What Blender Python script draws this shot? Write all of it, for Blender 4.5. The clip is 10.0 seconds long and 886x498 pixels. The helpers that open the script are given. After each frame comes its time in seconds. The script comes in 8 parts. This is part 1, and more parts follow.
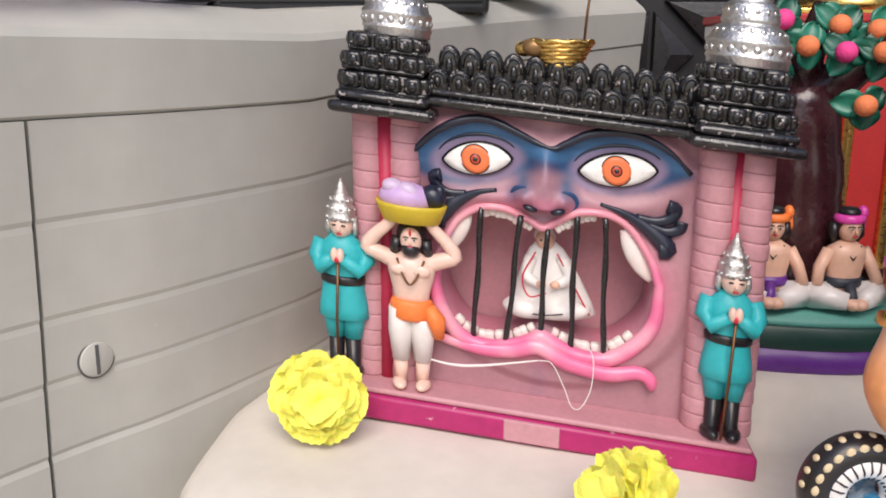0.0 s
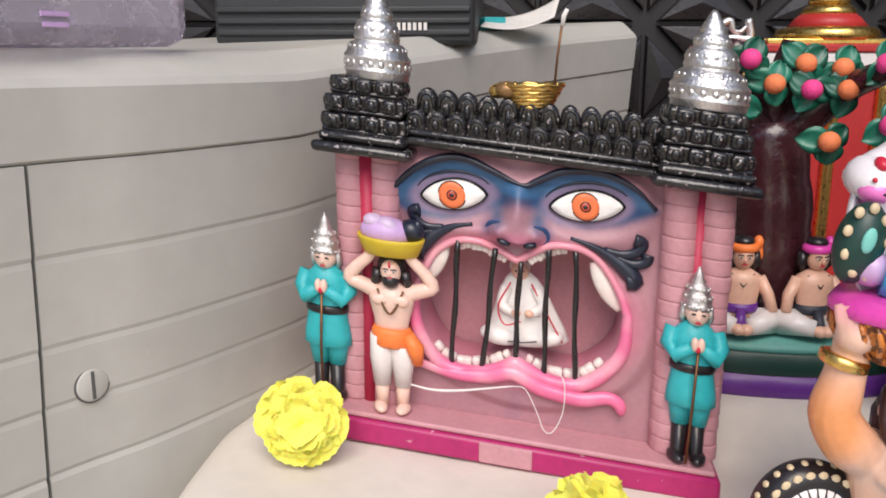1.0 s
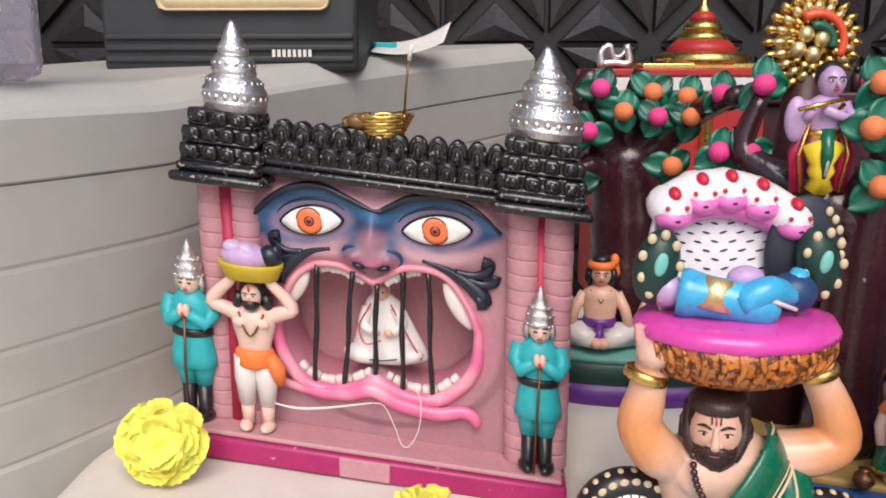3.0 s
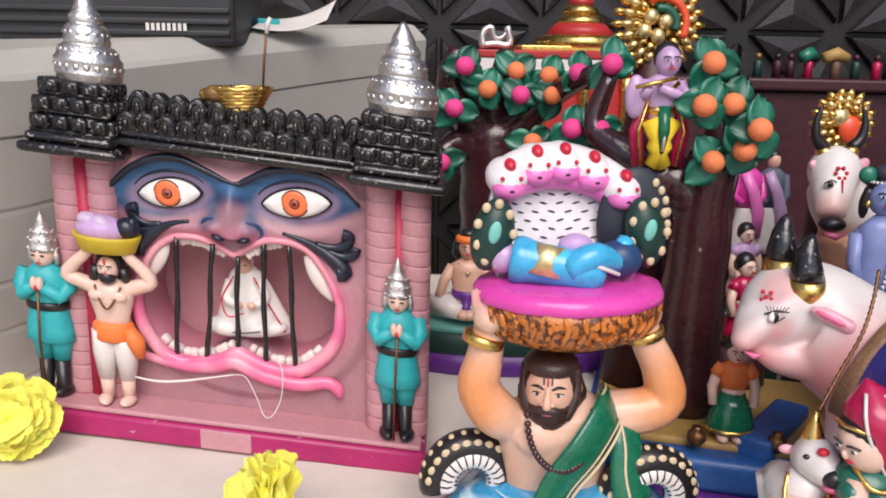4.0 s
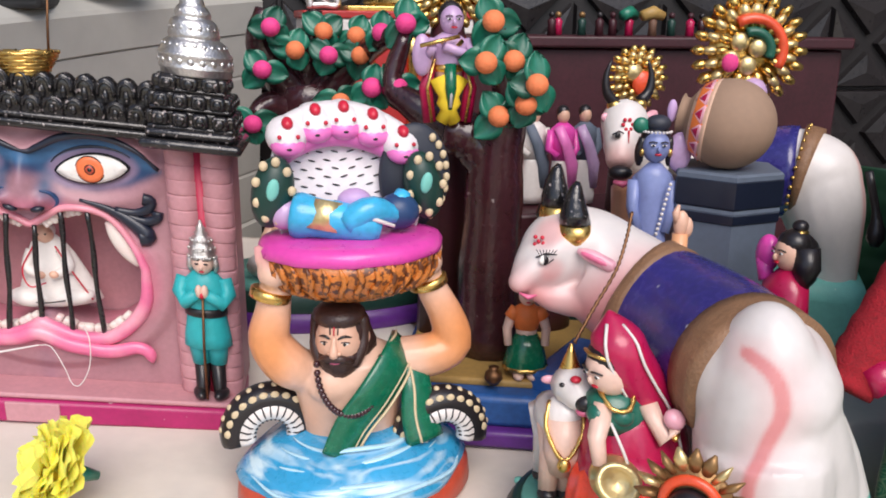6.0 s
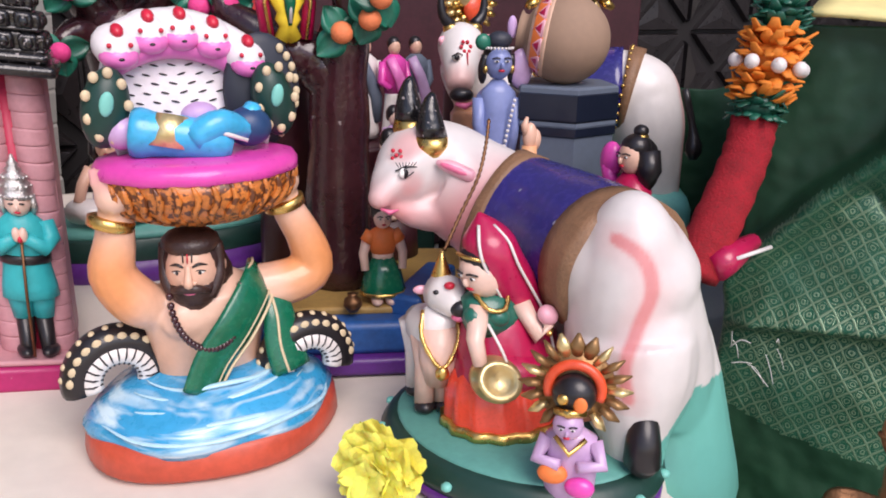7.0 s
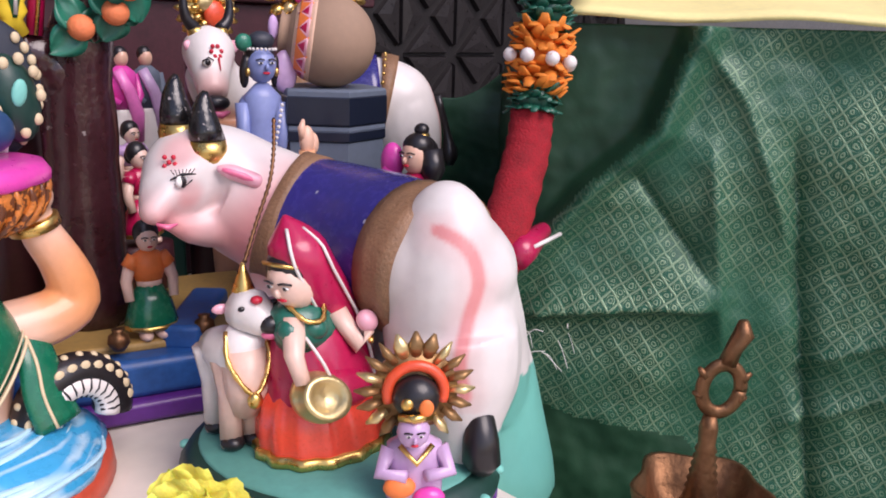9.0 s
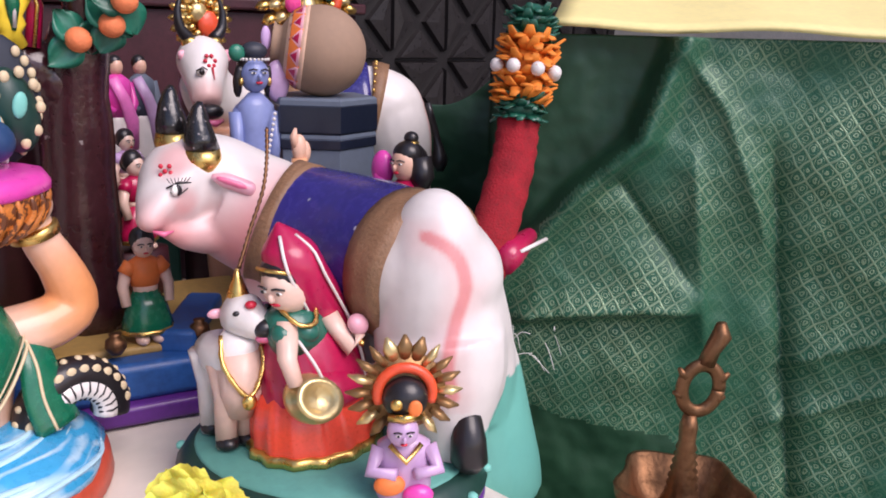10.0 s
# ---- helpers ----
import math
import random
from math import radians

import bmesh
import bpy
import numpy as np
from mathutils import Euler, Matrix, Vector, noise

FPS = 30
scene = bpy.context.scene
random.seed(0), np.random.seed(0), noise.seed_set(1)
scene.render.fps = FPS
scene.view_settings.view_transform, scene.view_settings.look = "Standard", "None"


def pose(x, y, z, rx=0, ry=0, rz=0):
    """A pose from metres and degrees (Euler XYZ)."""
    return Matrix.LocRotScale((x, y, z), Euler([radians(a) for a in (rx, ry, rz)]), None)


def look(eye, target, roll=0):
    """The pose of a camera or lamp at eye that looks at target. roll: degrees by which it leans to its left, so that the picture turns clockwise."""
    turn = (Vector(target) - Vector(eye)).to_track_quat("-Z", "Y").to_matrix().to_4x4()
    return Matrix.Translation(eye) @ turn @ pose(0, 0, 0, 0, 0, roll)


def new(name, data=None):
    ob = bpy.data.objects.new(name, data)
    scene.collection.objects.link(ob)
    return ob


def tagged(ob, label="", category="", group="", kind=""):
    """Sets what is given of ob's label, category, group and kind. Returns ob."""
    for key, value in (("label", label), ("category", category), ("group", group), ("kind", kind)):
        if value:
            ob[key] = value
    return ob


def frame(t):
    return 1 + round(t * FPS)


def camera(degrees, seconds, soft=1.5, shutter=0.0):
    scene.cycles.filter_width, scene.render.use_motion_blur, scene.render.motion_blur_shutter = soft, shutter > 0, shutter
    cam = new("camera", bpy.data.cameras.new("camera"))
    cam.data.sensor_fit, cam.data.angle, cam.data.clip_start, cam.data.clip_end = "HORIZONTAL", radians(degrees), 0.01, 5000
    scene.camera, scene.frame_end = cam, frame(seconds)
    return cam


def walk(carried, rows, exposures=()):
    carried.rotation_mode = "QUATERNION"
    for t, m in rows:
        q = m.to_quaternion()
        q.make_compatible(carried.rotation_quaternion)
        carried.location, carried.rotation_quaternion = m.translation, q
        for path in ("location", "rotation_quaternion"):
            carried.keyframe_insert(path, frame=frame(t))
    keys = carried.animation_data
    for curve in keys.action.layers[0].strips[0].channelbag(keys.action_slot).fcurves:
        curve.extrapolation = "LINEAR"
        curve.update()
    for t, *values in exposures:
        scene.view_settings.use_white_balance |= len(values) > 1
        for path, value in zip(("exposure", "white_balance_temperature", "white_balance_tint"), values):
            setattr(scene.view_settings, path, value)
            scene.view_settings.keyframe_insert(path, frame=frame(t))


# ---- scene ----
cam = camera(56.9, 10.0, soft=1.8)
PATH = [
    (0, (0.028, -0.003, 0.319), (-0.114, 1.936, -0.147), 0.2),
    (0.5, (0.043, -0.015, 0.333), (-0.116, 1.922, -0.135), 0.3),
    (1, (0.058, -0.029, 0.346), (-0.115, 1.912, -0.103), 0.1),
    (1.5, (0.075, -0.034, 0.366), (-0.086, 1.913, -0.061), 0.1),
    (2, (0.095, -0.045, 0.353), (-0.075, 1.909, -0.036), 0.1),
    (2.2, (0.099, -0.037, 0.366), (-0.058, 1.909, -0.068), 0.1),
    (3.3, (0.168, -0.058, 0.363), (0.142, 1.896, -0.063), 0.2),
    (3.5, (0.181, -0.06, 0.36), (0.192, 1.893, -0.072), 0.5),
    (4, (0.202, -0.069, 0.357), (0.313, 1.874, -0.102), 1.1),
    (4.5, (0.216, -0.074, 0.359), (0.406, 1.853, -0.139), 1.2),
    (5, (0.227, -0.083, 0.355), (0.458, 1.838, -0.151), 1.5),
    (5.5, (0.249, -0.083, 0.365), (0.503, 1.834, -0.145), 1.3),
    (6, (0.278, -0.101, 0.357), (0.643, 1.79, -0.184), 0.6),
    (6.2, (0.274, -0.103, 0.345), (0.747, 1.755, -0.226), 0.4),
    (7.3, (0.240, -0.066, 0.306), (1.134, 1.617, -0.286), 1.1),
    (7.5, (0.243, -0.053, 0.300), (1.202, 1.606, -0.274), 1.1),
    (8, (0.231, -0.039, 0.291), (1.321, 1.546, -0.255), 1.5),
    (8.5, (0.217, -0.020, 0.283), (1.484, 1.431, -0.250), 2.0),
    (9, (0.210, -0.021, 0.283), (1.598, 1.323, -0.232), 1.7),
    (9.5, (0.201, -0.023, 0.275), (1.614, 1.304, -0.22), 1.7),
    (10, (0.201, -0.034, 0.289), (1.602, 1.3, -0.219), 1.6),
]
walk(cam, [(t, look(eye, target, roll)) for t, eye, target, roll in PATH], [(0.0, 0.10, 6750, 14), (2.0, 0.05, 6750, 14), (4.0, 0.04, 6750, 16), (5.2, 0.01, 6700, 17), (6.0, 0.08, 6650, 14), (7.5, 0.15, 6600, 23), (10.0, 0.20, 6550, 25)])

# ---- light ----
world = bpy.data.worlds.new("sky")
scene.world = world
world.use_nodes = True
wn = world.node_tree.nodes
sky = wn.new("ShaderNodeTexSky")
sky.sky_type = 'NISHITA'
sky.sun_disc = False
sky.sun_elevation, sky.sun_rotation = radians(48), radians(176)
world.node_tree.links.new(sky.outputs[0], wn["Background"].inputs[0])
wn["Background"].inputs[1].default_value = 0.15
sun = new("sun", bpy.data.lights.new("sun", 'SUN'))
sun.data.energy, sun.data.angle, sun.data.color = 2.6, radians(42), (1.0, 0.95, 0.88)
sun.matrix_world = look((0.5, -2.3, 3.1), (0.3, 0.5, 0.1))

# ---- materials ----
def noise_mix(nt, col, var, scale, coords):
    """A colour that wanders around col at two scales."""
    n1, n2 = nt.nodes.new("ShaderNodeTexNoise"), nt.nodes.new("ShaderNodeTexNoise")
    n1.inputs["Scale"].default_value, n2.inputs["Scale"].default_value = scale, scale * 7
    n1.inputs["Detail"].default_value = n2.inputs["Detail"].default_value = 3
    for n in (n1, n2):
        nt.links.new(coords, n.inputs["Vector"])
    add = nt.nodes.new("ShaderNodeMath")
    nt.links.new(n1.outputs[0], add.inputs[0])
    nt.links.new(n2.outputs[0], add.inputs[1])
    ramp = nt.nodes.new("ShaderNodeMapRange")
    ramp.inputs["From Min"].default_value, ramp.inputs["From Max"].default_value = 0.6, 1.4
    ramp.inputs["To Min"].default_value, ramp.inputs["To Max"].default_value = 1 - var, 1 + var
    nt.links.new(add.outputs[0], ramp.inputs[0])
    mul = nt.nodes.new("ShaderNodeVectorMath")
    mul.operation = 'SCALE'
    nt.links.new(ramp.outputs[0], mul.inputs["Scale"])
    mul.inputs[0].default_value = col
    return mul, n1, n2

def paint(name, col, rough=0.4, metal=0.0, var=0.12, scale=25, bump=0.15, coat=0.0, chips=0.0, chip_col=(0.75, 0.7, 0.68), attr=False, chip_scale=90):
    m = bpy.data.materials.new(name)
    m.use_nodes = True
    nt = m.node_tree
    b = nt.nodes["Principled BSDF"]
    geo = nt.nodes.new("ShaderNodeNewGeometry")
    mul, n1, n2 = noise_mix(nt, col, var, scale, geo.outputs["Position"])
    out = mul.outputs[0]
    if attr:
        at = nt.nodes.new("ShaderNodeVertexColor")
        at.layer_name = "Col"
        nt.links.new(at.outputs[0], mul.inputs[0])
    if chips:
        nc = nt.nodes.new("ShaderNodeTexNoise")
        nc.inputs["Scale"].default_value, nc.inputs["Detail"].default_value = chip_scale, 4
        nt.links.new(geo.outputs["Position"], nc.inputs["Vector"])
        mr = nt.nodes.new("ShaderNodeMapRange")
        mr.inputs["From Min"].default_value, mr.inputs["From Max"].default_value = 0.70 - chips, 0.72 - chips
        nt.links.new(nc.outputs[0], mr.inputs[0])
        mx = nt.nodes.new("ShaderNodeMix")
        mx.data_type = 'RGBA'
        nt.links.new(mr.outputs[0], mx.inputs[0])
        nt.links.new(out, mx.inputs[6])
        mx.inputs[7].default_value = (*chip_col, 1)
        out = mx.outputs[2]
    nt.links.new(out, b.inputs["Base Color"])
    rr = nt.nodes.new("ShaderNodeMapRange")
    rr.inputs["To Min"].default_value, rr.inputs["To Max"].default_value = max(0.03, rough - 0.1), min(1, rough + 0.12)
    nt.links.new(n2.outputs[0], rr.inputs[0])
    nt.links.new(rr.outputs[0], b.inputs["Roughness"])
    b.inputs["Metallic"].default_value = metal
    b.inputs["Coat Weight"].default_value = coat
    b.inputs["Coat Roughness"].default_value = 0.15
    bp = nt.nodes.new("ShaderNodeBump")
    bp.inputs["Strength"].default_value, bp.inputs["Distance"].default_value = bump, 0.001
    nt.links.new(n2.outputs[0], bp.inputs["Height"])
    nt.links.new(bp.outputs[0], b.inputs["Normal"])
    return m

M = {}
def col(name, c, **k):
    M[name] = paint(name, c, **k)
col("plastic", (0.50, 0.49, 0.45), rough=0.45, var=0.06, scale=6, bump=0.08, chips=-0.06, chip_col=(0.62, 0.6, 0.55), chip_scale=40)
col("plastic_dark", (0.10, 0.10, 0.10), rough=0.6)
col("cloth_white", (0.72, 0.66, 0.58), rough=0.9, var=0.06, scale=9, bump=0.3)
col("clay_pink", (0.55, 0.27, 0.30), rough=0.55, var=0.12, scale=30, bump=0.3)
col("face_paint", (0.55, 0.27, 0.30), rough=0.45, var=0.1, scale=30, bump=0.2, attr=True)
col("magenta", (0.42, 0.02, 0.13), rough=0.35, var=0.15, chips=0.02, chip_col=(0.6, 0.35, 0.38))
col("red_gap", (0.5, 0.03, 0.08), rough=0.5)
col("black", (0.012, 0.011, 0.012), rough=0.25, coat=0.4, chips=0.0, chip_col=(0.45, 0.4, 0.4))
col("black_worn", (0.012, 0.011, 0.012), rough=0.2, coat=0.45, bump=1.0, var=0.3, chips=0.05, chip_col=(0.36, 0.31, 0.30), chip_scale=240)
col("silver", (0.74, 0.72, 0.70), rough=0.34, metal=0.95, var=0.16, scale=60, bump=0.7)
col("silver_dull", (0.62, 0.60, 0.58), rough=0.36, metal=0.9, var=0.25, scale=120, bump=0.7)
col("gold", (0.80, 0.52, 0.16), rough=0.28, metal=1.0, bump=0.4)
col("gold_pale", (0.80, 0.62, 0.30), rough=0.35, metal=0.8, bump=0.5)
col("brown_gold", (0.30, 0.17, 0.07), rough=0.4, metal=0.6, bump=0.5)
col("brass", (0.22, 0.11, 0.055), rough=0.45, metal=0.9, var=0.25, scale=40, bump=0.4)
col("lip_pink", (0.80, 0.16, 0.30), rough=0.35, var=0.2, scale=40, coat=0.3)
col("lip_light", (0.85, 0.42, 0.50), rough=0.35, coat=0.3)
col("tooth", (0.82, 0.74, 0.68), rough=0.35, coat=0.2)
col("white_paint", (0.77, 0.72, 0.69), rough=0.35, coat=0.3, var=0.06)
col("shawl_white", (0.84, 0.80, 0.76), rough=0.45, var=0.06)
col("cow_white", (0.82, 0.76, 0.73), rough=0.4, coat=0.15, var=0.05, scale=15, attr=True)
col("eye_white", (0.85, 0.82, 0.78), rough=0.3)
col("iris", (0.85, 0.20, 0.07), rough=0.35)
col("skin", (0.78, 0.47, 0.34), rough=0.4, coat=0.2, var=0.1)
col("skin_pale", (0.80, 0.55, 0.45), rough=0.4, coat=0.2, var=0.1)
col("skin_orange", (0.80, 0.40, 0.20), rough=0.35, coat=0.35, var=0.15, scale=18)
col("skin_airbrush", (0.78, 0.47, 0.34), rough=0.35, coat=0.35, var=0.08, attr=True)
col("skin_blue", (0.22, 0.27, 0.52), rough=0.4, coat=0.2)
col("skin_lilac", (0.55, 0.36, 0.58), rough=0.35, coat=0.3)
col("teal", (0.02, 0.42, 0.45), rough=0.45, var=0.12)
col("mint", (0.18, 0.55, 0.47), rough=0.5, var=0.1, chips=-0.01, chip_col=(0.5, 0.7, 0.62))
col("teal_dull", (0.10, 0.33, 0.28), rough=0.5)
col("hair", (0.015, 0.012, 0.014), rough=0.35, coat=0.2)
col("hair_brown", (0.040, 0.017, 0.014), rough=0.4, coat=0.2, var=0.25, scale=90, bump=0.6)
col("basket_leaf", (0.60, 0.19, 0.035), rough=0.38, coat=0.25, var=0.35, scale=70, chips=0.18, chip_col=(0.14, 0.042, 0.014), chip_scale=210)
col("orange", (0.90, 0.22, 0.05), rough=0.5)
col("fruit_orange", (0.88, 0.24, 0.09), rough=0.7, var=0.1, scale=60, bump=0.6)
col("fruit_pink", (0.85, 0.06, 0.27), rough=0.7, var=0.1, scale=60, bump=0.6)
col("leaf", (0.008, 0.105, 0.065), rough=0.4, var=0.3, coat=0.2)
col("leaf_light", (0.012, 0.175, 0.11), rough=0.35, var=0.3, coat=0.2)
col("bark", (0.045, 0.012, 0.016), rough=0.22, coat=0.4, bump=0.8, var=0.3, chips=-0.01, chip_col=(0.25, 0.2, 0.2))
col("yellow_petal", (0.92, 0.84, 0.14), rough=0.75, var=0.14, scale=60, bump=0.5)
pet = M["yellow_petal"].node_tree.nodes["Principled BSDF"].inputs
pet["Subsurface Weight"].default_value, pet["Subsurface Scale"].default_value = 0.35, 0.006
col("yellow_deep", (0.85, 0.60, 0.03), rough=0.7)
col("basket_yellow", (0.62, 0.45, 0.03), rough=0.5)
col("lilac", (0.55, 0.36, 0.62), rough=0.4)
col("lilac_pale", (0.62, 0.48, 0.66), rough=0.4)
col("pink_hot", (0.78, 0.07, 0.42), rough=0.3, coat=0.3, var=0.1)
col("green_sash", (0.0, 0.13, 0.065), rough=0.25, coat=0.4, var=0.25)
col("blue_water", (0.04, 0.42, 0.70), rough=0.3, coat=0.3, var=0.3, scale=18)
col("blue_light", (0.45, 0.72, 0.85), rough=0.3, coat=0.3)
col("red_base", (0.55, 0.08, 0.04), rough=0.4, var=0.2)
col("red_spot", (0.62, 0.02, 0.05), rough=0.35)
col("hood_white", (0.84, 0.79, 0.80), rough=0.35, coat=0.3)
col("hood_pink", (0.85, 0.20, 0.55), rough=0.35, coat=0.3)
col("navy", (0.035, 0.03, 0.20), rough=0.25, coat=0.4, var=0.25, chips=-0.035, chip_col=(0.5, 0.5, 0.6))
col("brown_trim", (0.16, 0.08, 0.05), rough=0.6, var=0.2, bump=0.6)
col("trim_gold", (0.26, 0.14, 0.075), rough=0.5, var=0.25, scale=60, bump=0.8)
col("skirt_bright", (0.97, 0.085, 0.045), rough=0.30, coat=0.5, var=0.12, scale=60)
col("crimson", (0.46, 0.008, 0.07), rough=0.3, coat=0.4, var=0.15)
col("skirt_orange", (0.80, 0.09, 0.03), rough=0.35, coat=0.3, var=0.2)
col("blouse_green", (0.01, 0.13, 0.09), rough=0.3, coat=0.3)
col("pot_clay", (0.34, 0.22, 0.15), rough=0.8, var=0.08)
col("band_pale", (0.72, 0.46, 0.33), rough=0.6, var=0.15)
col("stone_blue", (0.12, 0.15, 0.20), rough=0.6)
col("stone_dark", (0.03, 0.035, 0.05), rough=0.5)
col("purple", (0.13, 0.03, 0.25), rough=0.35, var=0.2)
col("blue_step", (0.02, 0.10, 0.33), rough=0.4, var=0.3)
col("ochre", (0.42, 0.26, 0.08), rough=0.5, var=0.2)
col("dark_green", (0.01, 0.045, 0.035), rough=0.4)
col("tile", (0.019, 0.016, 0.017), rough=0.3, var=0.3, scale=15, bump=0.5)
col("tile_groove", (0.012, 0.010, 0.011), rough=0.5)
col("maroon", (0.05, 0.010, 0.016), rough=0.45, var=0.3)
col("temple_red", (0.45, 0.03, 0.03), rough=0.4)
col("velvet_red", (0.30, 0.006, 0.014), rough=0.85, var=0.35, scale=80, bump=1.0)
col("marigold", (0.75, 0.22, 0.02), rough=0.7, var=0.2)
col("cream_panel", (0.68, 0.54, 0.34), rough=0.5)
col("yellow_sheet", (0.95, 0.82, 0.36), rough=0.5, var=0.08)
col("ups_grey", (0.035, 0.037, 0.04), rough=0.5)
col("paper", (0.75, 0.72, 0.68), rough=0.8)
col("wall_paint", (0.6, 0.56, 0.5), rough=0.8)
col("concrete", (0.3, 0.28, 0.26), rough=0.9)
col("blue_dark", (0.02, 0.06, 0.16), rough=0.4)
col("navy_black", (0.010, 0.014, 0.030), rough=0.35, coat=0.2)

def swirl(name, deep, pale):
    """Brushed water: wavering bands of deep and pale blue under gloss."""
    m = paint(name, deep, rough=0.28, coat=0.35, var=0.15, scale=20)
    nt = m.node_tree
    b = nt.nodes["Principled BSDF"]
    base = b.inputs["Base Color"].links[0].from_socket
    geo = nt.nodes.new("ShaderNodeNewGeometry")
    mp = nt.nodes.new("ShaderNodeMapping")
    mp.inputs["Scale"].default_value = (9, 9, 62)
    nt.links.new(geo.outputs["Position"], mp.inputs[0])
    ns = nt.nodes.new("ShaderNodeTexNoise")
    ns.inputs["Scale"].default_value, ns.inputs["Detail"].default_value, ns.inputs["Distortion"].default_value = 1.6, 2, 1.4
    nt.links.new(mp.outputs[0], ns.inputs["Vector"])
    mr = nt.nodes.new("ShaderNodeMapRange")
    mr.inputs["From Min"].default_value, mr.inputs["From Max"].default_value = 0.46, 0.66
    nt.links.new(ns.outputs[0], mr.inputs[0])
    mx = nt.nodes.new("ShaderNodeMix")
    mx.data_type = 'RGBA'
    nt.links.new(mr.outputs[0], mx.inputs[0])
    nt.links.new(base, mx.inputs[6])
    mx.inputs[7].default_value = (*pale, 1)
    nt.links.new(mx.outputs[2], b.inputs["Base Color"])
    return m
M["water_swirl"] = swirl("water_swirl", (0.03, 0.34, 0.62), (0.58, 0.76, 0.84))

# ---- mesh helpers ----
def transform(bm, m):
    bmesh.ops.transform(bm, matrix=m, verts=bm.verts)

class Fig:
    """Collects pieces of several materials into one mesh."""
    def __init__(self):
        self.bm = bmesh.new()
        self.mats = []
        self.colour = None
    def slot(self, mat):
        if mat not in self.mats:
            self.mats.append(mat)
        return self.mats.index(mat)
    def faces(self, new_faces, mat):
        k = self.slot(mat)
        for f in new_faces:
            f.material_index, f.smooth = k, True
    def ell(self, c, r, mat, rot=(0, 0, 0), seg=16, rings=10):
        if isinstance(r, (int, float)):
            r = (r, r, r)
        m = pose(*c, *rot) @ Matrix.Diagonal((*r, 1))
        add, face, k = self.bm.verts.new, self.bm.faces.new, self.slot(mat)
        top, low = add(m @ Vector((0, 0, 1))), add(m @ Vector((0, 0, -1)))
        rows = []
        for i in range(1, rings):
            q = math.pi * i / rings
            rows.append([add(m @ Vector((math.sin(q) * math.cos(math.tau * j / seg), math.sin(q) * math.sin(math.tau * j / seg), math.cos(q)))) for j in range(seg)])
        for j in range(seg):
            n = (j + 1) % seg
            fs = [face((top, rows[0][j], rows[0][n])), face((low, rows[-1][n], rows[-1][j]))]
            fs += [face((r0[j], r1[j], r1[n], r0[n])) for r0, r1 in zip(rows, rows[1:])]
            for f in fs:
                f.material_index, f.smooth = k, True
        return self
    def tube(self, pts, rad, mat, seg=10, flat=1.0, side=None):
        """A tube through pts with a radius at each; flat squeezes it along one side."""
        pts = [Vector(p) for p in pts]
        if isinstance(rad, (int, float)):
            rad = [rad] * len(pts)
        rows, n = [], len(pts)
        prev = None
        for i, p in enumerate(pts):
            d = (pts[min(i + 1, n - 1)] - pts[max(i - 1, 0)]).normalized()
            if prev is None:
                ref = Vector(side) if side else (Vector((0, 0, 1)) if abs(d.z) < 0.9 else Vector((0, 1, 0)))
                prev = ref
            a = (prev - d * prev.dot(d)).normalized()
            b = d.cross(a)
            prev = a
            rows.append([self.bm.verts.new(p + rad[i] * (math.cos(k / seg * math.tau) * a * flat + math.sin(k / seg * math.tau) * b)) for k in range(seg)])
        out = []
        for r0, r1 in zip(rows, rows[1:]):
            for k in range(seg):
                out.append(self.bm.faces.new((r0[k], r0[(k + 1) % seg], r1[(k + 1) % seg], r1[k])))
        out.append(self.bm.faces.new(rows[0][::-1]))
        out.append(self.bm.faces.new(rows[-1]))
        self.faces(out, mat)
        return self
    def lathe(self, prof, mat, at=(0, 0, 0), seg=24, sx=1.0, sy=1.0, rot=(0, 0, 0), wave=0.0, waves=0):
        """Turns (radius, height) pairs round the upright axis."""
        m = pose(*at, *rot)
        rows = []
        for r, z in prof:
            row = []
            for k in range(seg):
                a = k / seg * math.tau
                rr = max(r, 1e-5) * (1 + wave * math.cos(waves * a))
                row.append(self.bm.verts.new(m @ Vector((rr * math.cos(a) * sx, rr * math.sin(a) * sy, z))))
            rows.append(row)
        out = []
        for r0, r1 in zip(rows, rows[1:]):
            for k in range(seg):
                out.append(self.bm.faces.new((r0[k], r0[(k + 1) % seg], r1[(k + 1) % seg], r1[k])))
        out.append(self.bm.faces.new(rows[0][::-1]))
        out.append(self.bm.faces.new(rows[-1]))
        self.faces(out, mat)
        return self
    def box(self, c, s, mat, rot=(0, 0, 0), bev=0.0):
        m = pose(*c, *rot) @ Matrix.Diagonal((*s, 1))
        res = bmesh.ops.create_cube(self.bm, size=1, matrix=m)
        fs = {f for v in res["verts"] for f in v.link_faces}
        self.faces(fs, mat)
        for f in fs:
            f.smooth = False
        if bev:
            es = {e for v in res["verts"] for e in v.link_edges}
            r = bmesh.ops.bevel(self.bm, geom=list(es), offset=bev, segments=2, affect='EDGES', profile=0.5)
            self.faces(r["faces"], mat)
        return self
